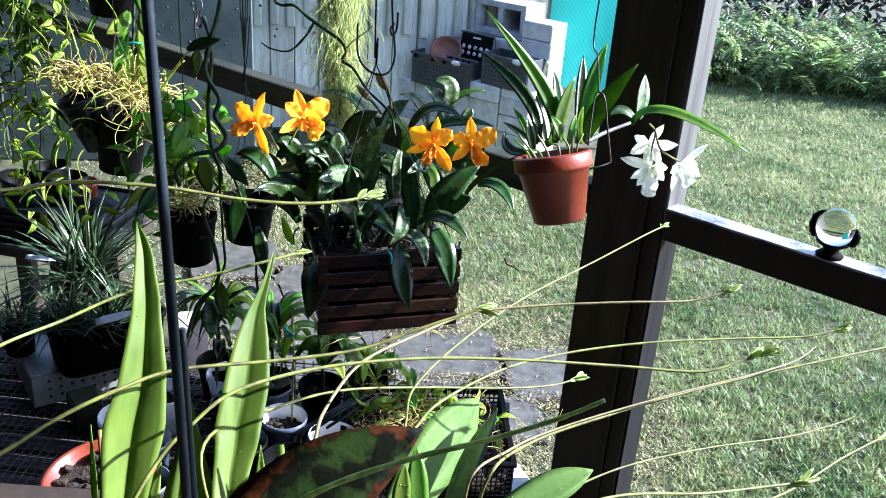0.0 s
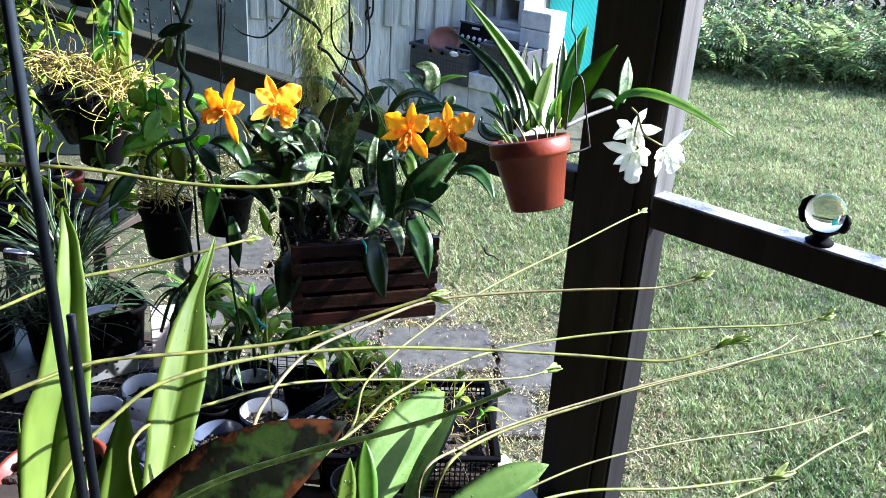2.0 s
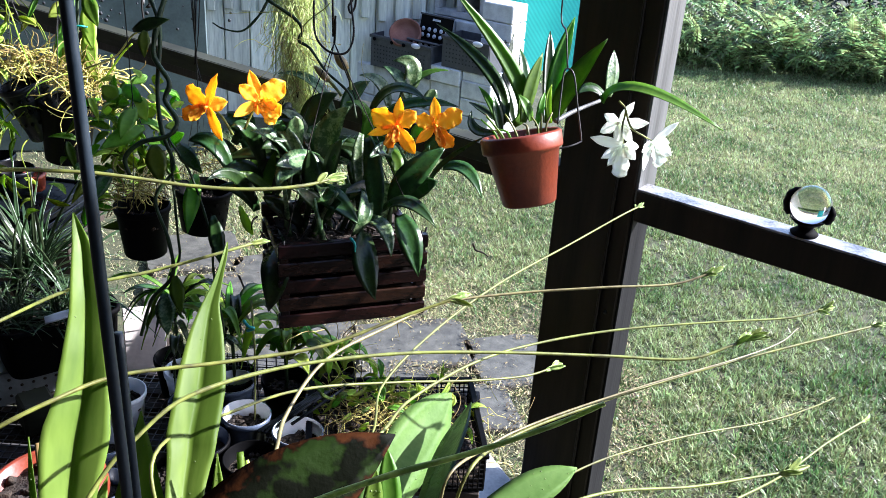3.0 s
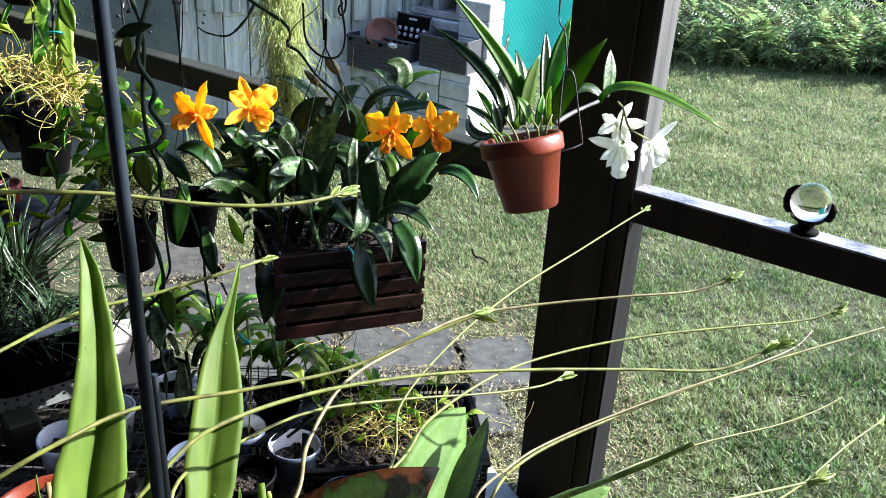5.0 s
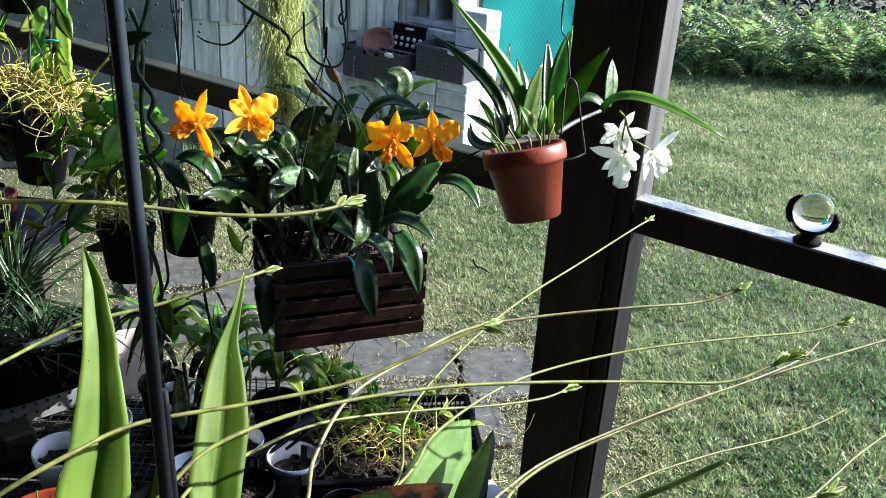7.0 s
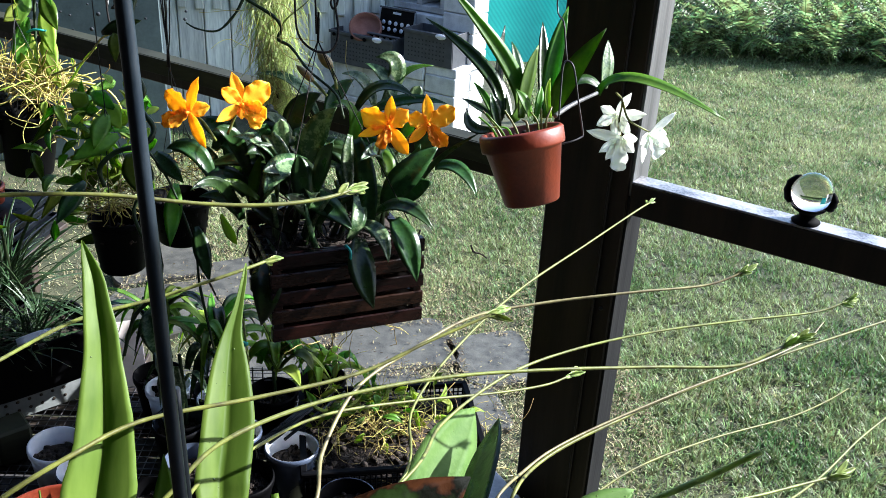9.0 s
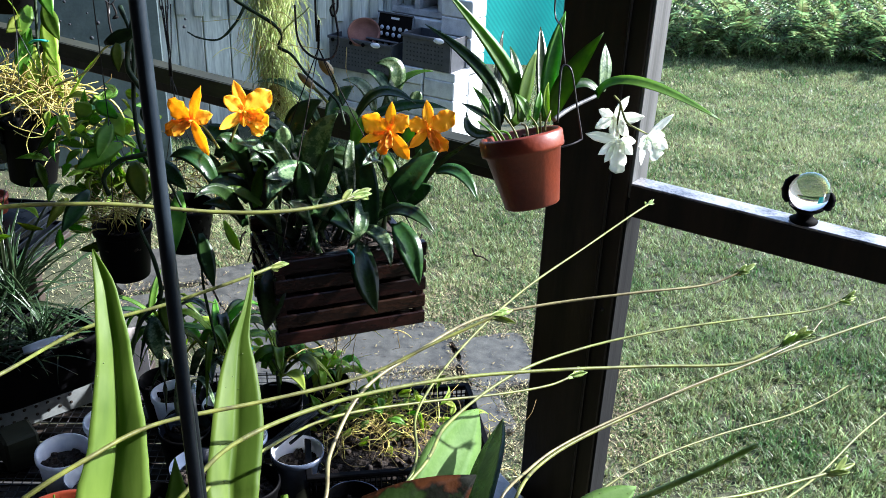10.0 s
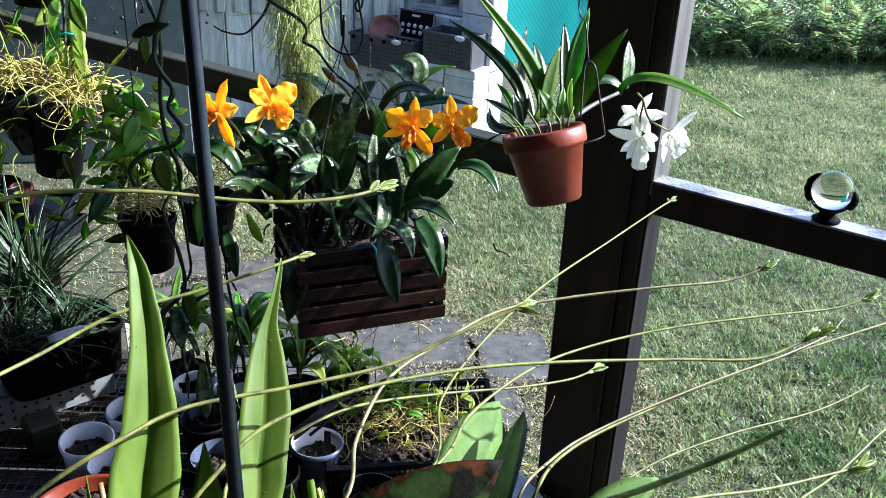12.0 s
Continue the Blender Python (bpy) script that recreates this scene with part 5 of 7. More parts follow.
def wet(parent, n, seed):
    """Beads of water standing on the upper side of each leaf of a plant that the camera passes close by."""
    rnd = random.Random(seed)
    for ob in [o for o in parent.children if o.name.split(".")[0] == "leaf" and o.data.materials[0] in (STRAP, BROADLEAF)]:
        bm, me = bmesh.new(), ob.data
        faces = [f for f in me.polygons if f.normal.y < -0.2 and f.area > 4e-7]
        if len(faces) < 20:
            continue
        for k in range(n):
            f = rnd.choice(faces)
            r = rnd.uniform(0.0003, 0.0008) * (1.5 if k % 9 == 0 else 1)
            m = Matrix.Translation(f.center + f.normal * r * 0.1 + BASE[parent.name]) @ f.normal.to_track_quat("Z", "Y").to_matrix().to_4x4()
            lathe(bm, [(r, 0), (r * 0.85, r * 0.4), (r * 0.45, r * 0.65), (0, r * 0.72)], m, 7)
        tagged(part("water_drops", bm, WATER, ob, "small clear drops of water"), kind="stuff")


wet(tall, 22, 3)
wet(strap, 5, 4)
wet(broad, 26, 5)


# ---- long flower stems ----
def budded_stem(parent, pts, r0, r1, material, bud=0.02, seed=0, nodes=0):
    rnd = random.Random(seed)
    r0, r1 = r0 * 0.86, r1 * 0.98
    ob = part("flower_stem", tube(bmesh.new(), pts, r0, r1, 9 * (len(pts) - 1), 7, 0.08, seed), material, parent)
    line = spline(pts, 40)
    for k in range(nodes):
        i = rnd.randrange(10, 36)
        d = (line[i + 1] - line[i]).normalized()
        part("node", tube(bmesh.new(), [line[i] - d * 0.003, line[i], line[i] + d * 0.003], r0 * 1.02, r1 * 1.08, 5, 7), material, ob)
    if bud:
        d = (line[-1] - line[-3]).normalized()
        for k in range(8):
            q = Vector((rnd.gauss(0, 1), rnd.gauss(0, 1), rnd.gauss(0, 1)))
            q = (d * 1.7 + q * 0.42).normalized()
            s = line[-1] - d * bud * rnd.uniform(0.0, 0.9)
            part("bud", leaf(bmesh.new(), s, s + q * bud * rnd.uniform(0.6, 1.0), bud * 0.25, (0, 0, bud * 0.06), (0, -1, 0.4), 0.7, 6, 0.0025, 0.45, 0.5, 0.5, seed=k), BUD, ob)
    return ob


trail = thing("trailing_stem_orchid", (near_c.x, max(near_c.y, 0.40), 1.0), "orchid sending two long budded stems across the shelf", "orchid")
SHELF_END = (near_c.x, max(near_c.y, 0.40), 1.03)
budded_stem(trail, [SHELF_END, (-0.441, 0.711, 1.279), (-0.368, 0.793, 1.303), (-0.278, 0.837, 1.295), (-0.182, 0.875, 1.271), (-0.125, 0.896, 1.262), (-0.079, 0.922, 1.258), (-0.048, 0.948, 1.258)], 0.0024, 0.002, SPIKE, 0.027, 1)
budded_stem(trail, [SHELF_END, (-0.457, 0.680, 1.129), (-0.404, 0.752, 1.144), (-0.367, 0.814, 1.141), (-0.310, 0.871, 1.152), (-0.241, 0.913, 1.154), (-0.169, 0.949, 1.164), (-0.133, 0.980, 1.165)], 0.0024, 0.0018, SPIKE, 0.020, 2)
FOOT = tuple(near_b + Vector((0, 0, 0)))
budded_stem(trail, [SHELF_END, (-0.358, 0.536, 1.147), (-0.319, 0.576, 1.152), (-0.289, 0.618, 1.159), (-0.252, 0.654, 1.166), (-0.209, 0.697, 1.165), (-0.128, 0.741, 1.154), (-0.044, 0.786, 1.147), (0.024, 0.824, 1.158), (0.090, 0.856, 1.170)], 0.0024, 0.0017, SPIKE, 0.024, 3)
budded_stem(tall, [FOOT, (-0.084, 0.679, 1.081), (-0.075, 0.747, 1.093), (-0.045, 0.819, 1.109), (0.013, 0.885, 1.111), (0.079, 0.939, 1.116), (0.164, 0.970, 1.116), (0.273, 0.991, 1.118), (0.364, 1.010, 1.117), (0.416, 1.024, 1.129)], 0.0024, 0.0015, SPIKEDARK, 0.022, 4)
budded_stem(tall, [FOOT, (-0.007, 0.778, 1.025), (0.014, 0.888, 1.036), (0.078, 1.005, 1.044), (0.167, 1.122, 1.052), (0.277, 1.230, 1.064), (0.367, 1.308, 1.081), (0.406, 1.347, 1.083)], 0.0018, 0.0015, SPIKE, 0.016, 5)
budded_stem(strap, [tuple(near_a), (-0.220, 0.577, 1.095), (-0.199, 0.610, 1.130), (-0.179, 0.634, 1.148), (-0.145, 0.673, 1.163), (-0.074, 0.726, 1.160), (0.024, 0.775, 1.148), (0.127, 0.811, 1.132), (0.246, 0.845, 1.112), (0.341, 0.861, 1.102), (0.394, 0.880, 1.109), (0.420, 0.891, 1.115)], 0.0023, 0.0017, SPIKE, 0.026, 6)
budded_stem(tall, [FOOT, (-0.001, 0.773, 1.037), (0.045, 0.872, 1.028), (0.130, 0.972, 1.020), (0.225, 1.038, 1.012), (0.342, 1.084, 1.009), (0.473, 1.119, 1.005), (0.588, 1.144, 1.003), (0.646, 1.162, 1.011)], 0.0022, 0.0016, SPIKE, 0.026, 7)
budded_stem(tall, [FOOT, (-0.183, 0.686, 1.088), (-0.139, 0.821, 1.042), (-0.076, 0.933, 0.996), (0.029, 1.014, 0.955), (0.135, 1.076, 0.921), (0.215, 1.123, 0.901), (0.261, 1.156, 0.896)], 0.0022, 0.0017, SPIKE, 0.030, 8)
budded_stem(tall, [(-0.088, 0.382, 1.249), (-0.031, 0.402, 1.281), (0.020, 0.415, 1.298), (0.070, 0.421, 1.313), (0.110, 0.427, 1.327), (0.135, 0.428, 1.341)], 0.0024, 0.0014, BUD, 0, 9, 0)
low_foot = (low_c.x, low_c.y, 0.78)
budded_stem(broad, [low_foot, (0.103, 0.796, 0.973), (0.158, 0.874, 0.976), (0.280, 0.953, 0.977), (0.405, 1.021, 0.978), (0.538, 1.078, 0.984), (0.727, 1.150, 0.995)], 0.0024, 0.0019, SPIKE, 0.02, 10)
budded_stem(broad, [low_foot, (0.082, 0.775, 0.987), (0.132, 0.847, 0.985), (0.201, 0.907, 0.980), (0.342, 0.981, 0.986), (0.479, 1.045, 0.991), (0.558, 1.095, 0.989), (0.601, 1.136, 0.991)], 0.0022, 0.0010, SPIKEDARK, 0, 11)
budded_stem(broad, [low_foot, (0.153, 0.800, 0.924), (0.224, 0.917, 0.875), (0.326, 1.019, 0.843), (0.467, 1.112, 0.814), (0.621, 1.194, 0.786), (0.727, 1.267, 0.764), (0.810, 1.333, 0.747)], 0.0020, 0.0014, SPIKE, 0.018, 12)
budded_stem(broad, [low_foot, (0.161, 0.725, 0.984), (0.248, 0.782, 0.980), (0.362, 0.821, 0.961), (0.446, 0.853, 0.951), (0.506, 0.876, 0.945)], 0.0022, 0.0016, SPIKE, 0.03, 13)
budded_stem(broad, [low_foot, (0.323, 0.803, 0.902), (0.459, 0.894, 0.888), (0.543, 0.962, 0.870), (0.633, 1.037, 0.866), (0.726, 1.109, 0.858)], 0.0020, 0.0016, SPIKE, 0.02, 14)

# ---- painted steel hanger rods close by ----
rods = thing("hanger_rod", (-0.145, 0.50, 2.5), "dark painted steel hanger rods hanging straight down", "hanger rod")
part("rod", tube(bmesh.new(), [(-0.1365, 0.486, 1.17), (-0.1385, 0.490, 1.30), (-0.1447, 0.4993, 1.65), (-0.150, 0.508, 2.0), (-0.158, 0.521, 2.52)], 0.0036, n=18, sides=10), ROD, rods)
part("hook_rod", tube(bmesh.new(), [(-0.1390, 0.5080, 1.165), (-0.1405, 0.5120, 1.24), (-0.1420, 0.5160, 1.318)], 0.0036, 0.0030, n=12, sides=10), ROD, rods)
part("crossbar", tube(bmesh.new(), [(-0.1365, 0.486, 1.17), (-0.1378, 0.4970, 1.155), (-0.1390, 0.5080, 1.165)], 0.0034, n=10, sides=10), ROD, rods)

# ---- hanging pots and vines ----
def scatter(parent, meshes, centre, spread, n, length, width, seed, face=(0.2, -0.7, 0.8), down=0.5, name="leaf", stem=None):
    """Leaves set out at random about a centre, most of them hanging."""
    rnd = random.Random(seed)
    for i in range(n):
        b = V(centre) + Vector((rnd.gauss(0, spread[0]), rnd.gauss(0, spread[1]), rnd.gauss(0, spread[2])))
        d = Vector((rnd.gauss(0, 1), rnd.gauss(0, 0.8), rnd.gauss(0, 0.6) - down)).normalized()
        ln = length * rnd.uniform(0.6, 1.25)
        f = V(face) + Vector((rnd.gauss(0, 0.5), rnd.gauss(0, 0.4), rnd.gauss(0, 0.4)))
        piece(name, rnd.choice(meshes), parent, leaf_pose(b, b + d * ln, width * rnd.uniform(0.7, 1.2), f))


VL = [unit_leaf("vine_leaf", VINELEAF, b, 0.3, foot=0.2, blunt=0.1, peak=0.42) for b in (0.05, 0.18, 0.3)]
LL = [unit_leaf("lime_leaf", LIME, b, 0.3, foot=0.2, blunt=0.1, peak=0.42) for b in (0.08, 0.22, 0.3)]


def hang(ob, at, top=2.52, spread=0.05, n=3, rim=0.0):
    """Thin wires from a pot's rim to the rafters."""
    at = V(at)
    knot = at + Vector((0, 0, 0.22))
    for i in range(n):
        a = 6.283 * i / n + 0.5
        part("wire", tube(bmesh.new(), [at + Vector((spread * math.cos(a), spread * math.sin(a), rim)), knot], 0.0009, n=4, sides=5), WIRE, ob)
    part("wire", tube(bmesh.new(), [knot, (knot.x, knot.y, top)], 0.0011, n=4, sides=5), WIRE, ob)


def hung_pot(rim_at, r, h, tilt, label, seed, holes=0, material=None):
    at = V(rim_at) - tilt.to_3x3() @ Vector((0, 0, h))
    ob = nursery_pot(tuple(at), r, h, label, tilt, material or PLASTIC, None, True, seed, "hanging pots", "hanging_pot", holes)
    hang(ob, rim_at, 2.52, r, 3)
    return ob


hung_pot((-0.842, 2.307, 0.912), 0.072, 0.160, pose(0, 0, 0, 0, 7, 0), "black plastic pot hanging with a mass of pale roots", 1)
hung_pot((-0.952, 2.300, 0.957), 0.060, 0.15, pose(0, 0, 0, 8, -17, 0), "black perforated pot hanging tilted, glinting in the sun", 2, 16, PERF)
hung_pot((-0.512, 1.775, 0.862), 0.056, 0.112, pose(0, 0, 0, 0, 0, 0), "black plastic pot hanging among vines", 3)
hung_pot((-0.410, 1.889, 0.860), 0.062, 0.10, pose(0, 0, 0, 0, 3, 0), "black perforated pot hanging beside the slat basket", 4, 14)
hung_pot((-0.901, 2.475, 1.291), 0.075, 0.147, pose(0, 0, 0, 0, 3, 0), "black plastic pot hanging high with a pale tag", 5)

def droop(bm, centre, spread, n, length, radius, rnd, lift=0.5, sag=0.16):
    """Roots or thin stems that leave a crown in all directions, wander and sag under their own weight."""
    for i in range(n):
        p = V(centre) + Vector((rnd.gauss(0, spread[0]), rnd.gauss(0, spread[1]), rnd.gauss(0, spread[2])))
        d = Vector((rnd.gauss(0, 1), rnd.gauss(-0.15, 0.8), rnd.uniform(-0.2, lift))).normalized()
        k = 9
        step, line, turn = length * rnd.uniform(0.4, 1.25) / k, [p], Vector((0, 0, 0))
        for u in range(k):
            turn = turn * 0.6 + 0.28 * Vector((rnd.gauss(0, 1), rnd.gauss(0, 1), rnd.gauss(0, 1)))
            d = (d + turn * 0.6 - Vector((0, 0, sag * (1 + u * 0.25)))).normalized()
            line.append(line[-1] + d * step)
        tube(bm, line, radius * rnd.uniform(0.6, 1.3), radius * 0.5, n=16, sides=4)
    return bm


# root masses
for i, (c, sp, n, ln) in enumerate((((-0.815, 2.333, 0.968), (0.052, 0.036, 0.020), 230, 0.080), ((-0.962, 2.335, 1.000), (0.050, 0.035, 0.018), 170, 0.08),
                                    ((-0.511, 1.789, 0.890), (0.034, 0.03, 0.012), 110, 0.060), ((-0.394, 1.915, 0.917), (0.030, 0.03, 0.014), 60, 0.05),
                                    ((-0.690, 2.120, 0.949), (0.05, 0.03, 0.03), 60, 0.10))):
    rm = thing("root_mass", c, "tangle of pale yellow aerial roots spilling from a hanging pot", "aerial roots", "root masses")
    bm = droop(bmesh.new(), c, (sp[0] * 0.8, sp[1] * 0.8, sp[2]), n, ln * 1.2, 0.0019 if i < 2 else 0.0014, random.Random(40 + i), 0.9, 0.05)
    tagged(part("root", bm, ROOT, rm), kind="stuff")
    if i < 2:
        for k in range(9 - 5 * i):
            bm = droop(bmesh.new(), V(c) + Vector((0.045 - 0.07 * i, -0.02, 0.01)), (0.03, 0.02, 0.015), 1, 0.24, 0.0028, random.Random(60 + i * 20 + k), 0.7, 0.16)
            part("thick_root", bm, LIME if k % 2 else ROOT, rm, "thick yellow-green root")
part("thick_root", tube(bmesh.new(), [(-0.76, 2.26, 0.90), (-0.745, 2.25, 0.96), (-0.715, 2.24, 1.00), (-0.67, 2.23, 1.06), (-0.64, 2.22, 1.09)], 0.0032, 0.0022, 24, 6, 0.2, 3), LIME, rm, "long pale root reaching out from the crown")

# leafy stems on the stake, tied with a turquoise tie
stake = thing("staked_vine", (-0.824, 2.348, 1.015), "leafy green stem tied upright to a dark stake", "vine")
part("stake", tube(bmesh.new(), [(-0.822, 2.313, 0.938), (-0.825, 2.393, 1.112), (-0.838, 2.507, 1.362)], 0.004, n=8), VINESTEM, stake)
part("stake", tube(bmesh.new(), [(-0.800, 2.330, 0.975), (-0.807, 2.393, 1.113), (-0.827, 2.507, 1.363)], 0.002, n=8), BARK, stake)
part("tie", tube(bmesh.new(), [(-0.837, 2.360, 1.088), (-0.819, 2.352, 1.096), (-0.798, 2.352, 1.096), (-0.789, 2.371, 1.089)], 0.003, n=10), TIE, stake, "turquoise plant tie")
for base, tip in (((-0.843, 2.395, 1.118), (-0.856, 2.312, 1.006)), ((-0.835, 2.377, 1.077), (-0.821, 2.287, 0.977)), ((-0.822, 2.361, 1.043), (-0.816, 2.281, 0.940)), ((-0.808, 2.418, 1.169), (-0.762, 2.352, 1.097)),
                  ((-0.806, 2.406, 1.141), (-0.770, 2.327, 1.042)), ((-0.799, 2.380, 1.086), (-0.763, 2.297, 1.001)), ((-0.821, 2.450, 1.238), (-0.777, 2.376, 1.149)), ((-0.836, 2.405, 1.139), (-0.883, 2.350, 1.114)),
                  ((-0.799, 2.361, 1.044), (-0.755, 2.294, 0.969)), ((-0.842, 2.418, 1.167), (-0.853, 2.355, 1.103))):
    part("leaf", leaf(bmesh.new(), base, tip, 0.042, (0, -0.01, 0.008), (0.1, -1, 0.3), 0.2, 9, 0.0012, 0.5, 0.25, 0.3), LIME if len(stake.children) % 3 else VINELEAF, stake)

# trailing greens at the far end
for i, (c, sp, n, ln, w, ms) in enumerate((((-1.150, 2.470, 1.125), (0.070, 0.05, 0.070), 90, 0.08, 0.014, VL + LL), ((-1.165, 2.440, 0.898), (0.07, 0.05, 0.09), 70, 0.080, 0.015, VL + LL),
                                           ((-1.053, 2.236, 0.763), (0.07, 0.05, 0.06), 34, 0.06, 0.018, LL), ((-0.975, 2.301, 1.149), (0.03, 0.03, 0.05), 16, 0.05, 0.02, LL))):
    tv = thing("trailing_vine", c, "trailing vine with narrow bright green leaves", "vine", "trailing vines")
    scatter(tv, ms, c, sp, n, ln, w, 70 + i, down=0.7)
    bm = droop(bmesh.new(), V(c) + Vector((0, 0, 0.08)), (sp[0], sp[1], sp[2]), (18, 24, 8, 5)[i], 0.28, 0.0017, random.Random(80 + i), 0.3, 0.25)
    part("stem", bm, LIME if i != 1 else VINESTEM, tv)
    part("stem", tube(bmesh.new(), [c, V(c) + Vector((0.02, 0, 0.3)), (c[0], c[1], 2.52)], 0.0016, n=8), VINESTEM, tv)

# the twisting vine and its leaves
vine = thing("climbing_vine", (-0.455, 1.776, 1.093), "twisting dark green vine with oval leaves hanging by the pots", "vine")
part("stem", tube(bmesh.new(), [(-0.446, 2.026, 1.520), (-0.454, 1.924, 1.369), (-0.457, 1.874, 1.284), (-0.469, 1.837, 1.226), (-0.474, 1.810, 1.167), (-0.439, 1.779, 1.123), (-0.446, 1.764, 1.091), (-0.418, 1.738, 1.058), (-0.431, 1.716, 1.034), (-0.482, 1.710, 1.020), (-0.512, 1.698, 0.992), (-0.506, 1.693, 0.957)], 0.0062, 0.0045, 60, 8, 0.15, 1), VINESTEM, vine)
part("stem", tube(bmesh.new(), [(-0.495, 1.889, 1.267), (-0.467, 1.840, 1.208), (-0.464, 1.781, 1.103), (-0.448, 1.737, 1.032), (-0.423, 1.709, 0.970), (-0.454, 1.674, 0.918), (-0.425, 1.641, 0.845), (-0.417, 1.621, 0.778), (-0.458, 1.610, 0.728), (-0.479, 1.589, 0.657)], 0.0045, 0.0035, 50, 8, 0.15, 2), VINESTEM, vine)
part("stem", tube(bmesh.new(), [(-0.423, 1.621, 0.777), (-0.405, 1.636, 0.811), (-0.412, 1.660, 0.864), (-0.439, 1.747, 1.029)], 0.0028, 0.0025, 24, 7, 0.15, 3), VINESTEM, vine)
part("stem", tube(bmesh.new(), [(-0.303, 1.540, 0.699), (-0.328, 1.587, 0.802), (-0.343, 1.639, 0.865), (-0.390, 1.704, 0.961), (-0.433, 1.723, 1.025)], 0.0026, 0.0022, 30, 7, 0.15, 4), VINESTEM, vine)
part("root", tube(bmesh.new(), [(-0.623, 1.846, 1.123), (-0.558, 1.838, 1.154), (-0.519, 1.836, 1.199), (-0.482, 1.832, 1.214)], 0.0018, 0.0022, 20, 6), ROOT, vine)
for base, tip, w, mt in (((-0.517, 1.830, 1.209), (-0.440, 1.820, 1.237), 0.026, DARKLEAF), ((-0.491, 1.820, 1.213), (-0.486, 1.788, 1.166), 0.024, VINELEAF), ((-0.510, 1.777, 1.070), (-0.523, 1.712, 1.023), 0.034, VINELEAF),
                         ((-0.489, 1.761, 1.034), (-0.562, 1.704, 1.004), 0.036, VINELEAF), ((-0.464, 1.727, 1.010), (-0.440, 1.677, 0.949), 0.042, VINELEAF), ((-0.523, 1.823, 1.075), (-0.484, 1.766, 1.045), 0.040, LIME),
                         ((-0.559, 1.823, 1.072), (-0.577, 1.793, 1.104), 0.036, VINELEAF), ((-0.422, 1.747, 1.006), (-0.358, 1.668, 0.977), 0.034, DARKLEAF), ((-0.383, 1.723, 0.954), (-0.382, 1.619, 0.871), 0.034, VINELEAF),
                         ((-0.335, 1.635, 0.905), (-0.308, 1.575, 0.822), 0.032, DARKLEAF), ((-0.412, 1.621, 0.778), (-0.392, 1.573, 0.720), 0.030, VINELEAF), ((-0.435, 1.624, 0.735), (-0.416, 1.555, 0.681), 0.040, GREYLEAF),
                         ((-0.561, 1.762, 0.940), (-0.602, 1.692, 0.881), 0.036, DARKLEAF), ((-0.424, 1.823, 1.070), (-0.448, 1.798, 1.062), 0.014, LIME), ((-0.554, 1.852, 1.089), (-0.498, 1.799, 1.071), 0.03, VINELEAF)):
    part("leaf", leaf(bmesh.new(), base, tip, w, (0, -0.006, 0.006), (0.1, -1, 0.4), 0.2, 9, 0.0012, 0.45, 0.25, 0.3), mt, vine)
scatter(vine, VL + VL + LL, (-0.600, 1.985, 0.950), (0.048, 0.04, 0.050), 84, 0.064, 0.024, 90)
scatter(vine, VL + LL, (-0.625, 1.905, 0.846), (0.055, 0.04, 0.05), 26, 0.062, 0.020, 92)
scatter(vine, LL, (-0.509, 1.835, 1.053), (0.03, 0.03, 0.03), 9, 0.035, 0.022, 91)
part("flower", leaf(bmesh.new(), (-0.320, 1.827, 0.846), (-0.285, 1.783, 0.798), 0.020, (0, -0.01, 0), (0, -1, 0.3), 0.5, 8, 0.001, 0.6, 0.3, 0.5), LIME, vine, "pale yellow drooping bloom")

# wires and twigs seen against the fence
loose = thing("hanging_wires", (-0.442, 2.028, 1.284), "bundle of thin black hanging wires", "wires")
for k, dx in enumerate((-0.009, -0.004, 0.003, 0.008)):
    part("wire", tube(bmesh.new(), [V((-0.405, 1.85, 2.52)), (-0.447 + dx, 2.060, 1.354), (-0.436 + dx * 0.6, 2.007, 1.238), (-0.426 - dx * 0.3, 1.952, 1.117)], 0.0013, n=14, sides=5, seed=k), BARK, loose)
part("wire", tube(bmesh.new(), [(-0.429, 1.951, 1.116), (-0.424, 1.976, 1.169), (-0.424, 2.013, 1.251)], 0.0012, n=8, sides=5), BARK, loose)
for dx in (-0.013, 0.0, 0.012):
    part("thread", tube(bmesh.new(), [(-0.426, 1.954, 1.123), (V((-0.426, 1.954, 1.123)) + V((-0.401, 1.918, 0.922))) / 2 + Vector((dx, 0, 0)), (-0.408, 1.918, 0.922)], 0.0006, n=6, sides=4), WIRE, loose)
chain = thing("hanging_hook", (-0.572, 2.128, 1.260), "bent wire hook on a thin cord", "hook")
part("wire", tube(bmesh.new(), [(-0.56, 1.98, 2.52), (-0.582, 2.150, 1.308), (-0.583, 2.122, 1.247), (-0.577, 2.116, 1.233), (-0.567, 2.115, 1.231), (-0.560, 2.122, 1.246), (-0.570, 2.134, 1.272)], 0.0016, n=26), WIRE, chain)
part("wire", tube(bmesh.new(), [(-0.577, 2.116, 1.233), (-0.572, 2.095, 1.187), (-0.560, 2.078, 1.151)], 0.0022, n=8), BARK, chain)
part("wire", tube(bmesh.new(), [(-0.567, 2.115, 1.231), (-0.558, 2.106, 1.212), (-0.565, 2.102, 1.202), (-0.554, 2.103, 1.205)], 0.0022, n=10), BARK, chain)

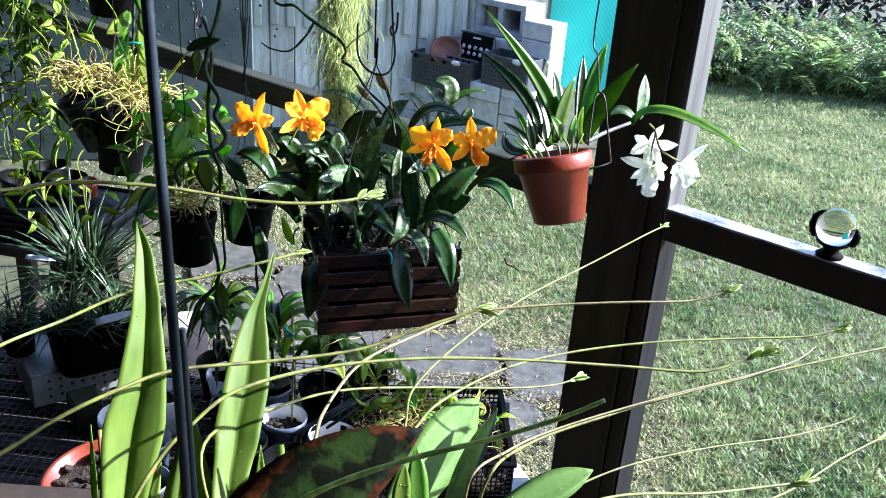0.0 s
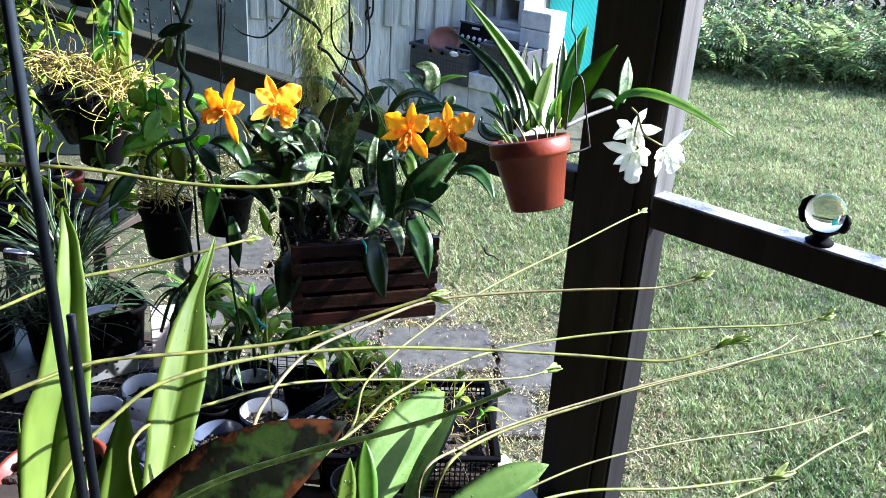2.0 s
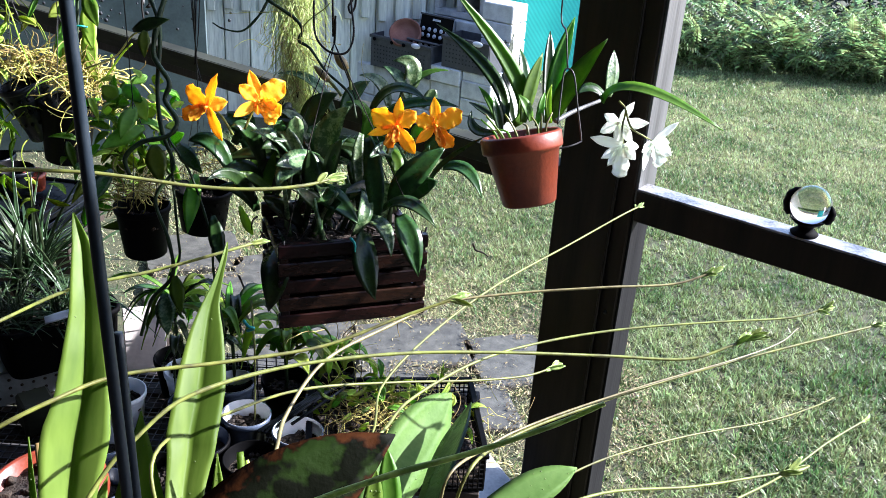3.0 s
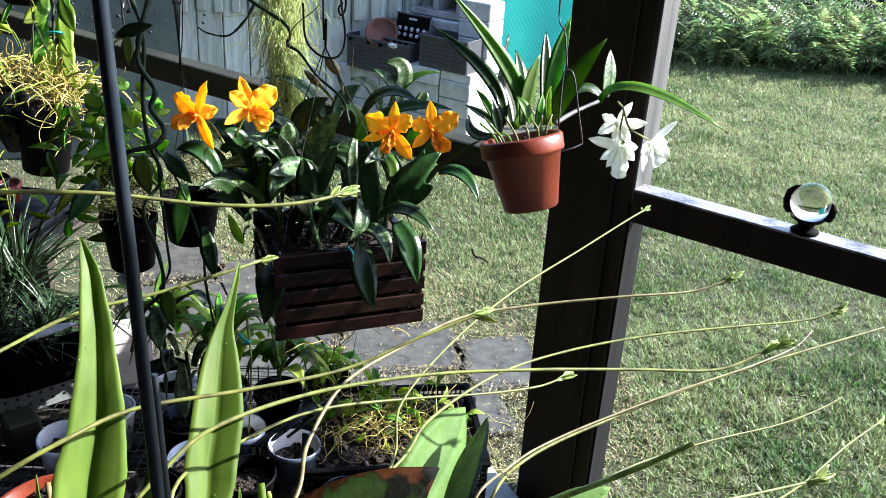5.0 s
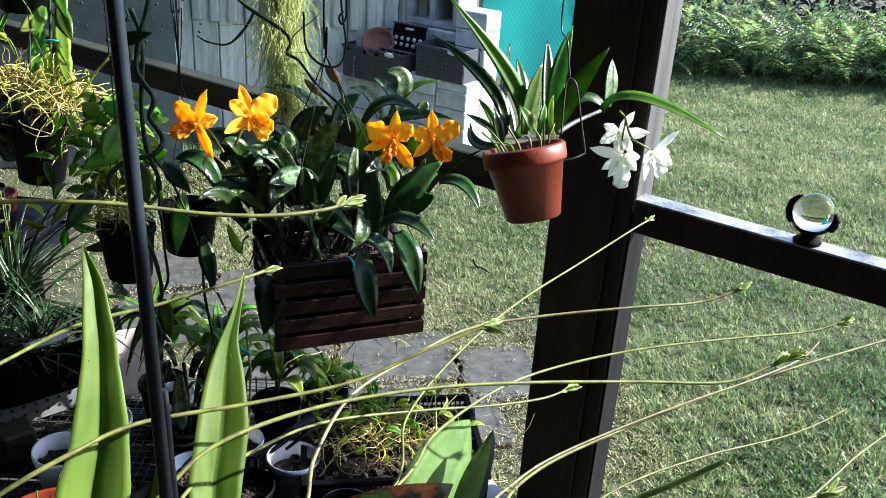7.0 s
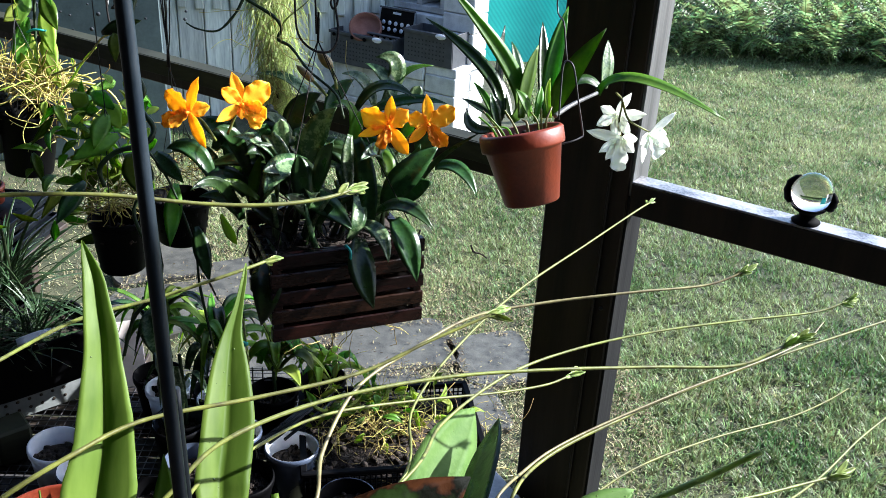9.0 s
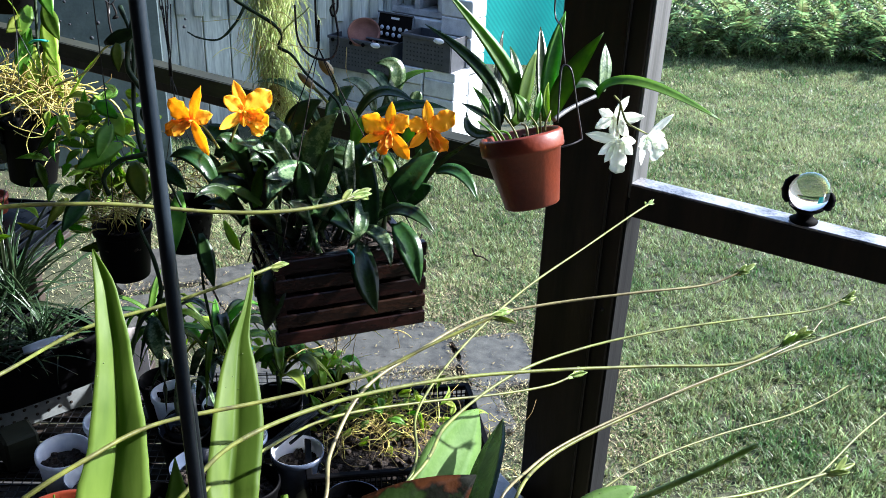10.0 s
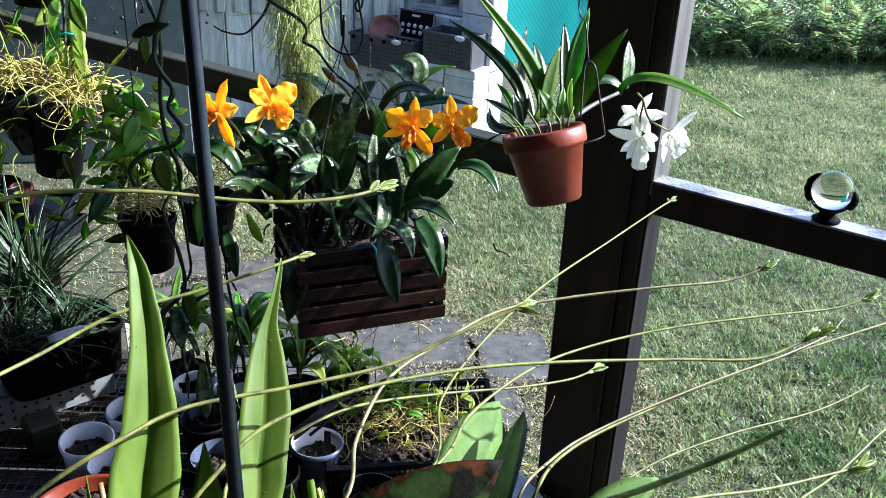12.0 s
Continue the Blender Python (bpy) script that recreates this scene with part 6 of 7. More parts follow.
twig = thing("twig", (-0.220, 1.897, 1.243), "dark bent twig carrying a few roots", "twig")
part("branch", tube(bmesh.new(), [(-0.27, 1.80, 1.85), (-0.361, 1.947, 1.349), (-0.303, 1.922, 1.296), (-0.258, 1.908, 1.266), (-0.208, 1.895, 1.238), (-0.191, 1.885, 1.217), (-0.197, 1.876, 1.197), (-0.171, 1.850, 1.188), (-0.136, 1.812, 1.154), (-0.084, 1.755, 1.125), (-0.068, 1.716, 1.090)], 0.0042, 0.0024, 60, 8, 0.2, 4), VINESTEM, twig)
part("branch", tube(bmesh.new(), [(-0.263, 1.909, 1.268), (-0.280, 1.896, 1.239), (-0.312, 1.883, 1.209), (-0.351, 1.884, 1.211), (-0.373, 1.889, 1.221)], 0.0030, 0.0015, 26, 8, 0.2, 5), VINESTEM, twig)
part("branch", tube(bmesh.new(), [(-0.27, 1.80, 1.85), (-0.27, 1.80, 2.52)], 0.004, 0.004, 4, 8), BARK, twig)
part("shoot", tube(bmesh.new(), [(-0.197, 1.876, 1.197), (-0.185, 1.891, 1.229), (-0.149, 1.904, 1.258), (-0.137, 1.909, 1.270)], 0.0018, 0.001, 14), SPIKE, twig)
for k in range(26):
    bm = fluff(bmesh.new(), (-0.173, 1.871, 1.185), (0.05, 0.02, 0.06), 1, 0.10, 0.0009, random.Random(17 + k), 0.6, 0.3, 4, 5)
    part("root", bm, ROOT, twig)

# column of hanging moss
moss = thing("hanging_moss", (-0.207, 1.950, 1.165), "long hanging column of pale green-grey moss", "moss")
bm = bmesh.new()
mr = random.Random(21)
lo, hi = V((-0.203, 1.884, 1.022)), V((-0.225, 2.059, 1.405))
for i in range(1700):
    u = mr.random() ** 0.8
    c = lo + (hi - lo) * u
    q = mr.gauss(0, 1) * (0.011 + 0.011 * min(1, u * 1.6))
    c = c + Vector((q, mr.gauss(0, 0.02), 0))
    d = Vector((mr.gauss(0, 0.35), mr.gauss(0, 0.3), -1)).normalized()
    line = [c]
    for k in range(4):
        d = (d + Vector((mr.gauss(0, 0.35), mr.gauss(0, 0.3), -0.15))).normalized()
        line.append(line[-1] + d * mr.uniform(0.012, 0.028))
    tube(bm, line, 0.0009, 0.0005, 8, 3)
tagged(part("thread", bm, MOSS, moss), kind="stuff")
part("cord", tube(bmesh.new(), [lo + Vector((0, 0.01, 0.05)), hi, (hi.x, hi.y, 2.52)], 0.003, n=6), BARK, moss)


# ---- low bench with trays, cups and grassy plants ----
bench = thing("low_bench", (-0.5, 1.75, 0), "low dark wire-topped bench full of small pots", "bench")
BZ = 0.305
BT = Euler((0, 0, radians(-4))).to_matrix()


def on_bench(x, y, z):
    return Vector((-0.60, 1.68, 0)) + BT @ Vector((x, y, z))


for i in range(10):
    part("slat", box(bmesh.new(), on_bench(0, -0.315 + i * 0.07, BZ - 0.012), (1.66, 0.045, 0.02), BT, 0.002), OLDWOOD, bench, smooth=False)
for i in range(2):
    part("slat", box(bmesh.new(), on_bench(-0.42, 0.385 + i * 0.07, BZ - 0.012), (0.82, 0.045, 0.02), BT, 0.002), OLDWOOD, bench, smooth=False)
for x in (-0.78, 0.0, 0.78):
    part("bearer", box(bmesh.new(), on_bench(x, 0, BZ - 0.047), (0.05, 0.68, 0.045), BT, 0.002), OLDWOOD, bench, smooth=False)
    for y in (-0.28, 0.28):
        part("leg", box(bmesh.new(), on_bench(x, y, 0.118), (0.05, 0.05, 0.234), BT, 0.002), OLDWOOD, bench, smooth=False)

bm = bmesh.new()
for i in range(63):
    box(bm, on_bench(-0.82 + i * 0.02, 0.03, BZ), (0.0018, 0.76, 0.0018), BT)
for i in range(39):
    box(bm, on_bench(-0.20, -0.345 + i * 0.02, BZ + 0.002), (1.24, 0.0018, 0.0018), BT)
part("wire_mesh", bm, GALV, bench, "galvanised square wire mesh", smooth=False)

cup_n = 0
for rim, r, mt, ln in (((-0.178, 1.617, 0.410), 0.055, CUPOUT, CUP), ((-0.656, 1.647, 0.410), 0.054, CUP, CUP), ((-0.575, 1.561, 0.410), 0.053, CUPOUT, CUP), ((-0.457, 1.829, 0.420), 0.050, CUP, CUP),
                       ((-0.588, 1.748, 0.410), 0.052, CUP, CUP), ((-0.424, 1.722, 0.405), 0.056, PLASTIC, CUPOUT), ((-0.340, 1.790, 0.415), 0.050, CUPOUT, CUP), ((-0.300, 1.676, 0.410), 0.054, CUPOUT, CUP),
                       ((-0.262, 1.545, 0.395), 0.058, PLASTIC, PLASTIC), ((-0.375, 1.600, 0.395), 0.058, PLASTIC, CUPOUT), ((-0.440, 1.490, 0.400), 0.056, PLASTIC, PLASTIC), ((-0.060, 1.480, 0.395), 0.056, CUPOUT, PLASTIC),
                       ((-0.540, 1.440, 0.400), 0.052, CUPOUT, CUPOUT)):
    cup_n += 1
    rnd = random.Random(cup_n)
    nursery_pot((rim[0], rim[1], BZ + 0.0035), r, rim[2] - BZ, "white plastic cup pot with dark bark, on the bench" if mt is CUP else "blue-grey plastic cup pot with pale lining, on the bench",
                pose(0, 0, 0, rnd.uniform(-3, 3), rnd.uniform(-3, 3), 0), mt, ln, True, cup_n, "cup pots on the bench", "cup_pot")

# mesh tray with roots and seedlings
TR = Euler((0, 0, radians(4))).to_matrix()
tray0 = V((0.033, 1.704, 0.360))
tray = thing("mesh_tray", (tray0.x, tray0.y, BZ), "black plastic mesh tray full of roots and seedlings", "mesh tray")
TW, TD, TH = 0.38, 0.29, 0.095


def in_tray(x, y, z):
    return Vector((tray0.x, tray0.y, BZ)) + TR @ Vector((x, y, z))


part("base", box(bmesh.new(), in_tray(0, 0, 0.004), (TW, TD, 0.006), TR), PLASTIC, tray, smooth=False)
for sx, sy in ((0, -1), (0, 1), (-1, 0), (1, 0)):
    ln = TW if sy else TD
    c = (sx * TW / 2, sy * TD / 2)
    side = part("rim", box(bmesh.new(), in_tray(c[0], c[1], TH), (ln + 0.012 if sy else 0.014, 0.014 if sy else ln - 0.002, 0.010), TR, 0.002), PLASTIC, tray, smooth=False)
    bm = bmesh.new()
    n = int(ln / 0.011)
    for i in range(n + 1):
        u = (i / n - 0.5) * (ln - 0.004)
        box(bm, in_tray(c[0] + (u if sy else 0), c[1] + (0 if sy else u), TH / 2), (0.003, 0.003, TH - 0.008), TR)
    for j in range(7):
        box(bm, in_tray(c[0], c[1], 0.01 + j * 0.0125), (ln if sy else 0.0026, 0.0026 if sy else ln - 0.006, 0.003), TR)
    part("mesh", bm, PLASTIC, side)
bm = box(bmesh.new(), in_tray(0, 0, 0.035), (TW - 0.02, TD - 0.02, 0.055), TR)
for i in range(160):
    rr = random.Random(i)
    box(bm, in_tray(rr.uniform(-0.18, 0.18), rr.uniform(-0.13, 0.13), 0.064), (0.02, 0.012, 0.008), Euler((rr.random(), rr.random(), rr.random() * 3)).to_matrix())
tagged(part("bark", bm, SOIL, tray, "dark bark potting mix"), kind="stuff")
seedling = thing("seedling_clump", tuple(in_tray(0, 0.02, 0.065)), "pale wiry roots and yellow-green seedlings in the mesh tray", "seedlings")
bm = fluff(bmesh.new(), in_tray(0.0, 0.03, 0.080), (0.085, 0.055, 0.016), 280, 0.12, 0.0009, random.Random(31), 0.0, 0.4, 4, 5)
tagged(part("root", bm, ROOT, seedling, "wiry pale roots"), kind="stuff")
for k in range(14):
    bm = fluff(bmesh.new(), in_tray(-0.02, 0.03, 0.085), (0.09, 0.06, 0.014), 1, 0.20, 0.0014, random.Random(320 + k), -0.1, 0.35, 5, 6)
    part("thick_root", bm, ROOT, seedling, "thick pale root")
scatter(seedling, LL, in_tray(-0.02, 0.07, 0.115), (0.09, 0.05, 0.02), 60, 0.045, 0.014, 33, down=-0.1)
scatter(seedling, VL, in_tray(-0.03, 0.05, 0.11), (0.09, 0.05, 0.02), 30, 0.04, 0.016, 34, down=-0.1)

stakes = thing("plant_stakes", (-0.171, 1.715, 0.400), "bundle of black plastic stakes lying across the tray rim", "stakes")
for k in range(7):
    rr = random.Random(500 + k)
    a, b = V((-0.228, 1.615, 0.405)), V((-0.105, 1.785, 0.405))
    off = Vector((rr.uniform(-0.012, 0.012) + 0.012 * k - 0.04, rr.uniform(-0.01, 0.01) + 0.004 * k, 0.002 * k))
    part("stake", tube(bmesh.new(), [a + off, b + off], 0.0035, 0.0035, 3, 6), PERF, stakes)

# arching strap-leaved plants between the cups and the basket
def strappy(c, n, ln, w, material, seed, label, spread=0.02, rise=0.75, name="arching_plant"):
    """A plant whose narrow leaves rise from one crown and arch over."""
    c = V(c)
    ob = thing(name, (c.x, c.y, BZ + 0.005), label, "plant", "bench plants")
    rnd = random.Random(seed)
    part("stem", tube(bmesh.new(), [(c.x, c.y, BZ + 0.06), (c.x + 0.004, c.y, (BZ + c.z) / 2), c], 0.005, 0.004, 8, 7), VINESTEM, ob)
    for k in range(n):
        a = 6.283 * k * 0.382 + rnd.uniform(-0.3, 0.3)
        l2 = ln * rnd.uniform(0.6, 1.2)
        out = Vector((math.cos(a), math.sin(a), 0))
        b = c + Vector((rnd.gauss(0, spread), rnd.gauss(0, spread), rnd.uniform(-0.06, 0.02)))
        knee = b + out * l2 * 0.5 + Vector((0, 0, l2 * rise * rnd.uniform(0.4, 1.0)))
        tip = b + out * l2 * rnd.uniform(0.8, 1.1) + Vector((0, 0, l2 * rnd.uniform(-0.45, 0.35)))
        part("leaf", arched(b, knee, tip, w * rnd.uniform(0.7, 1.2), out * -0.4 + Vector((0, 0, 1)), 0.45, 12, 0.35, 0.6, 0.4, 0.0016, seed=k), material[k % len(material)], ob)
    nursery_pot((c.x, c.y, BZ + 0.0035), 0.055, 0.10, "small black pot on the bench", seed=seed, group="small black pots")
    return ob


strappy((-0.354, 1.840, 0.545), 20, 0.14, 0.026, (VINELEAF, LIME, VINELEAF, DARKLEAF), 5, "orchid with narrow arching green leaves in a black pot", rise=0.55)
strappy((-0.500, 1.905, 0.560), 22, 0.15, 0.022, (DARKLEAF, VINELEAF, VINELEAF), 6, "dark-leaved arching orchid in a black pot", rise=0.6)
strappy((-0.230, 1.830, 0.520), 22, 0.12, 0.032, (VINELEAF, LIME, VINELEAF), 7, "bright green broad-leaved orchid seedling in a black pot", rise=0.45)
strappy((-0.120, 1.880, 0.450), 14, 0.09, 0.028, (LIME, VINELEAF, LIME), 8, "yellow-green orchid seedling in a black pot", rise=0.5)
part("leaf", leaf(bmesh.new(), (-0.412, 1.700, 0.560), (-0.412, 1.690, 0.425), 0.034, (0, -0.015, 0.0), (0.1, -1, 0.1), 0.3, 12, 0.0016, 0.5, 0.4, 0.4), GREYLEAF, strappy((-0.412, 1.745, 0.560), 6, 0.10, 0.022, (DARKLEAF, GREYLEAF), 9, "orchid with a grey-green leaf hanging over the cups"), "grey-green spotted hanging leaf")
clipper = thing("plant_clip", (-0.245, 1.477, 0.755), "turquoise plant clip on a pale stem", "plant clip")
part("clip", tube(bmesh.new(), [(-0.254, 1.482, 0.764), (-0.244, 1.469, 0.760), (-0.233, 1.467, 0.757), (-0.247, 1.474, 0.747)], 0.003, n=12), TIE, clipper)
part("stem", tube(bmesh.new(), [(-0.245, 1.515, 0.788), (-0.236, 1.477, 0.754), (-0.234, 1.471, 0.693), (-0.28, 1.70, 0.38)], 0.0022, n=12), SPIKE, clipper)

# black trough of grassy plants on an upturned perforated metal crate
MT = Euler((0, 0, radians(36))).to_matrix()
mc = Vector((-0.876, 1.973, BZ + 0.004))
metal = thing("metal_crate", tuple(mc), "upturned perforated grey metal crate under the grassy plants", "metal crate")
ML, MD, MH = 0.30, 0.237, 0.086
# Top is paler than the sides because its sunlight is painted in.
part("top", box(bmesh.new(), mc + Vector((0, 0, MH)), (ML - 0.004, MD - 0.004, 0.004), MT, 0.001), PALEMETAL, metal, "pale metal top with sunlight in its colour", smooth=False)
for nm, c, size in (("side", (0, -MD / 2, MH / 2), (ML, 0.004, MH)), ("side", (0, MD / 2, MH / 2), (ML, 0.004, MH)), ("end", (-ML / 2, 0, MH / 2), (0.004, MD - 0.006, MH)), ("end", (ML / 2, 0, MH / 2), (0.004, MD - 0.006, MH))):
    q = part(nm, box(bmesh.new(), mc + MT @ Vector(c), size, MT, 0.001), SILVER, metal, smooth=False)
    if nm == "end" and c[0] < 0:
        for i in range(7):
            for k in range(3):
                at_ = mc + MT @ Vector((c[0] - 0.0022, -0.085 + i * 0.026, 0.022 + k * 0.022))
                part("hole", lathe(bmesh.new(), [(0, 0), (0.0042, 0), (0.004, 0.0006), (0, 0.0006)], Matrix.Translation(at_) @ MT.to_4x4() @ pose(0, 0, 0, 0, -90, 0), 8), SOIL, q)
    if nm == "side" and c[1] < 0:
        for i in range(9):
            for k in range(3):
                at_ = mc + MT @ Vector((-0.11 + i * 0.026, c[1] - 0.0022, 0.022 + k * 0.022))
                part("hole", lathe(bmesh.new(), [(0, 0), (0.0042, 0), (0.004, 0.0006), (0, 0.0006)], Matrix.Translation(at_) @ MT.to_4x4() @ pose(0, 0, 0, 90, 0, 0), 8), SOIL, q)
tc = Vector((-0.785, 1.915, BZ + 0.0925))
trough = thing("planter_trough", tuple(tc), "black plastic planter trough of grassy plants on a metal crate", "planter")
TRL, TRD, TRH = 0.27, 0.17, 0.125


def trough_ring(bm, half_l, half_d, z, n=28):
    ring = []
    for k in range(n):
        a = 6.2832 * (k + 0.5) / n
        ca, sa = math.cos(a), math.sin(a)
        ring.append(bm.verts.new(tc + MT @ Vector((half_l * math.copysign(abs(ca) ** 0.35, ca), half_d * math.copysign(abs(sa) ** 0.35, sa), z))))
    return ring


bm = bmesh.new()
rings = [trough_ring(bm, TRL / 2 * f, TRD / 2 * f, z) for f, z in ((0.90, 0), (0.92, 0.004), (0.99, TRH - 0.014), (1.03, TRH - 0.012), (1.03, TRH), (0.97, TRH), (0.96, TRH - 0.03))]
for q, w_ in zip(rings, rings[1:]):
    for k in range(28):
        bm.faces.new((q[k], q[(k + 1) % 28], w_[(k + 1) % 28], w_[k]))
bm.faces.new(rings[0][::-1])
part("body", bm, MATTE, trough)
bm = bmesh.new()
bm.faces.new(trough_ring(bm, TRL / 2 * 0.965, TRD / 2 * 0.965, TRH - 0.028))
for i in range(60):
    rr = random.Random(900 + i)
    box(bm, tc + MT @ Vector((rr.uniform(-0.11, 0.11), rr.uniform(-0.06, 0.06), TRH - 0.024)), (0.018, 0.011, 0.008), Euler((rr.random(), rr.random(), rr.random() * 3)).to_matrix())
tagged(part("bark", bm, SOIL, trough, "dark bark potting mix"), kind="stuff")
nursery_pot((-0.880, 2.055, BZ + 0.0925), 0.058, 0.12, "black pot of a spiky dark rosette", None, MATTE, MATTE, seed=300)
for i, (c, n, ln, w, low_el, seed) in enumerate(((tc + Vector((0.02, -0.01, TRH - 0.02)), 110, 0.15, 0.0055, 0.1, 1), (tc + Vector((-0.08, -0.05, TRH - 0.02)), 100, 0.16, 0.0050, 0.1, 2), (V((-0.880, 2.055, BZ + 0.22)), 120, 0.30, 0.0105, 0.15, 3),
                                                 (V((-1.00, 1.90, BZ + 0.17)), 70, 0.17, 0.0045, 0.1, 4))):
    gt = thing("grassy_plant", tuple(c), "tuft of thin dark grassy leaves with pale highlights", "grassy plant", "grassy plants")
    rnd = random.Random(seed)
    bm = bmesh.new()
    for k in range(n):
        a, el = rnd.uniform(0, 6.283), rnd.uniform(low_el, 1.25)
        d = Vector((math.cos(a) * math.cos(el), math.sin(a) * math.cos(el), math.sin(el)))
        b = c + Vector((rnd.gauss(0, 0.022), rnd.gauss(0, 0.022), 0))
        l2 = ln * rnd.uniform(0.6, 1.25)
        tip = b + d * l2 - Vector((0, 0, l2 * 0.5 * rnd.random()))
        if k % 3 == 0:
            part("leaf", leaf(bmesh.new(), b, tip, w * rnd.uniform(0.8, 1.3), (0, 0, l2 * 0.22), (0, -0.2, 1), 0.3, 8, 0.0006, 0.3, 0.7, 0.2), GRASSY, gt)
        else:
            leaf(bm, b, tip, w * rnd.uniform(0.7, 1.3), (0, 0, l2 * 0.2), (0, -0.2, 1), 0.3, 7, 0.0006, 0.3, 0.7, 0.2)
    tagged(part("fine_leaves", bm, GRASSY, gt), kind="stuff")
nursery_pot((-1.00, 1.90, BZ + 0.0925), 0.042, 0.085, "small black pot of fine grass", None, MATTE, MATTE, seed=301)
for base, tip, wd in (((-0.753, 1.788, 0.563), (-0.660, 1.821, 0.582), 0.024), ((-0.984, 1.958, 0.637), (-0.909, 1.955, 0.633), 0.016)):
    tg = thing("plant_label", base, "pale plastic plant label lying in the foliage", "plant label", "plant labels")
    part("tag", leaf(bmesh.new(), base, tip, wd, (0, 0, 0.003), (0, -0.5, 1), 0.05, 6, 0.0012, 0.3, 0.9, 0.9), CUP, tg)
bm = box(bmesh.new(), Vector((-0.78, 1.742, 0.3515)), (0.070, 0.070, 0.083), Euler((0, 0, 0.62)).to_matrix(), 0.006)
tagged(part("wood_block", bm, RAILWOOD, smooth=False), "rough brown timber block on the bench under the trough", "timber block")
pale = thing("pale_board", (-0.595, 1.978, 0.420), "pale board leaning among the pots", "board")
part("board", box(bmesh.new(), V((-0.602, 1.997, 0.400)), (0.10, 0.012, 0.16), Euler((-0.6, 0, 0.3)).to_matrix(), 0.002), PALEBOARD, pale, smooth=False)

# wire rack at the back of the bench
rk = V((-0.302, 1.857, 0.400))
rack = thing("wire_rack", (rk.x, rk.y, BZ), "black wire rack beside the slat basket", "wire rack")
for i in range(7):
    part("wire", tube(bmesh.new(), [rk + Vector((-0.07 + i * 0.023, 0.02, -0.09)), rk + Vector((-0.07 + i * 0.023, 0.02, 0.04))], 0.0018, n=3, sides=6), WIRE, rack)
for j in range(5):
    part("wire", tube(bmesh.new(), [rk + Vector((-0.075, 0.02, -0.08 + j * 0.028)), rk + Vector((0.075, 0.02, -0.08 + j * 0.028))], 0.0018, n=3, sides=6), WIRE, rack)

# stacks of flat black trays
def flat_tray(at, turn, w, d, h, label):
    ob = thing("flat_tray", at, label, "nursery tray", "stacked trays")
    T = turn
    at = V(at)
    part("base", box(bmesh.new(), at + Vector((0, 0, 0.003)), (w, d, 0.005), T, 0.001), PERF, ob, smooth=False)
    for c, s in (((0, -d / 2, h / 2), (w + 0.01, 0.006, h)), ((0, d / 2, h / 2), (w + 0.01, 0.006, h)), ((-w / 2, 0, h / 2), (0.006, d, h)), ((w / 2, 0, h / 2), (0.006, d, h))):
        part("wall", box(bmesh.new(), at + T @ Vector(c), s, T, 0.002), PERF, ob, smooth=False)
    return ob


s0 = V((-1.19, 2.63, 0.425))
tb = thing("side_bench", (s0.x, s0.y, 0), "dark side bench carrying stacked trays", "bench")
part("top", box(bmesh.new(), (s0.x, s0.y, s0.z - 0.035), (0.43, 0.36, 0.03), Euler((0, 0, -0.2)).to_matrix(), 0.003), OLDWOOD, tb, smooth=False)
for x in (-0.14, 0.08):
    for y in (-0.02, 0.14):
        q = Euler((0, 0, -0.2)).to_matrix() @ Vector((x, y, 0))
        part("leg", box(bmesh.new(), (s0.x + q.x, s0.y + q.y, (s0.z - 0.05) / 2), (0.05, 0.05, s0.z - 0.05), None, 0.003), OLDWOOD, tb, smooth=False)
for i in range(6):
    rr = random.Random(400 + i)
    flat_tray((s0.x + rr.uniform(-0.012, 0.012), s0.y + rr.uniform(-0.012, 0.012), s0.z - 0.0195 + i * 0.019), Euler((0, 0, -0.2 + rr.uniform(-0.04, 0.04))).to_matrix(), 0.42, 0.27, 0.017, "black plastic nursery tray in a wet stack")
for i, (dx, dy) in enumerate(((-0.12, -0.03), (0.03, 0.0), (-0.05, 0.09))):
    nursery_pot((s0.x + dx, s0.y + dy, s0.z + 0.095), 0.06, 0.075, "empty black nursery pot on the stacked trays", pose(0, 0, 0, 0, 12 - 9 * i, 0), PERF, PLASTIC, False, 410 + i, "empty nursery pots")
clay_pot((s0.x + 0.09, s0.y + 0.02, s0.z + 0.095), 0.035, 0.06, pose(0, 0, 0, 10, 0, 0), "small terracotta pot on the stacked trays", soil=False, sides=20)


# ---- pavers, grass, ferns and shrubs outside ----
path = thing("pavement", (0.2, 2.7, 0), "irregular dark grey stone pavers sunk in the lawn", "paving", kind="structure")


def paver(cx_, cy_, w, d, rot, seed):
    r = random.Random(seed)
    bm = bmesh.new()
    n = 7
    top = [Vector((cx_, cy_, 0.014)) + Euler((0, 0, rot)).to_matrix() @ Vector((w / 2 * math.copysign(abs(math.cos(a)) ** 0.22, math.cos(a)) * r.uniform(0.93, 1.04), d / 2 * math.copysign(abs(math.sin(a)) ** 0.22, math.sin(a)) * r.uniform(0.93, 1.04), 0)) for a in [6.283 * i / 14 + 0.2 for i in range(14)]]
    tv = [bm.verts.new(p) for p in top]
    mv = [bm.verts.new(p + (p - Vector((cx_, cy_, p.z))) * 0.02 - Vector((0, 0, 0.006))) for p in top]
    bv = [bm.verts.new((q.co.x, q.co.y, -0.03)) for q in mv]
    bm.faces.new(tv)
    for A, B in ((tv, mv), (mv, bv)):
        for i in range(14):
            bm.faces.new((A[i], A[(i + 1) % 14], B[(i + 1) % 14], B[i]))
    return part("paver", bm, PAVER, path, smooth=False)


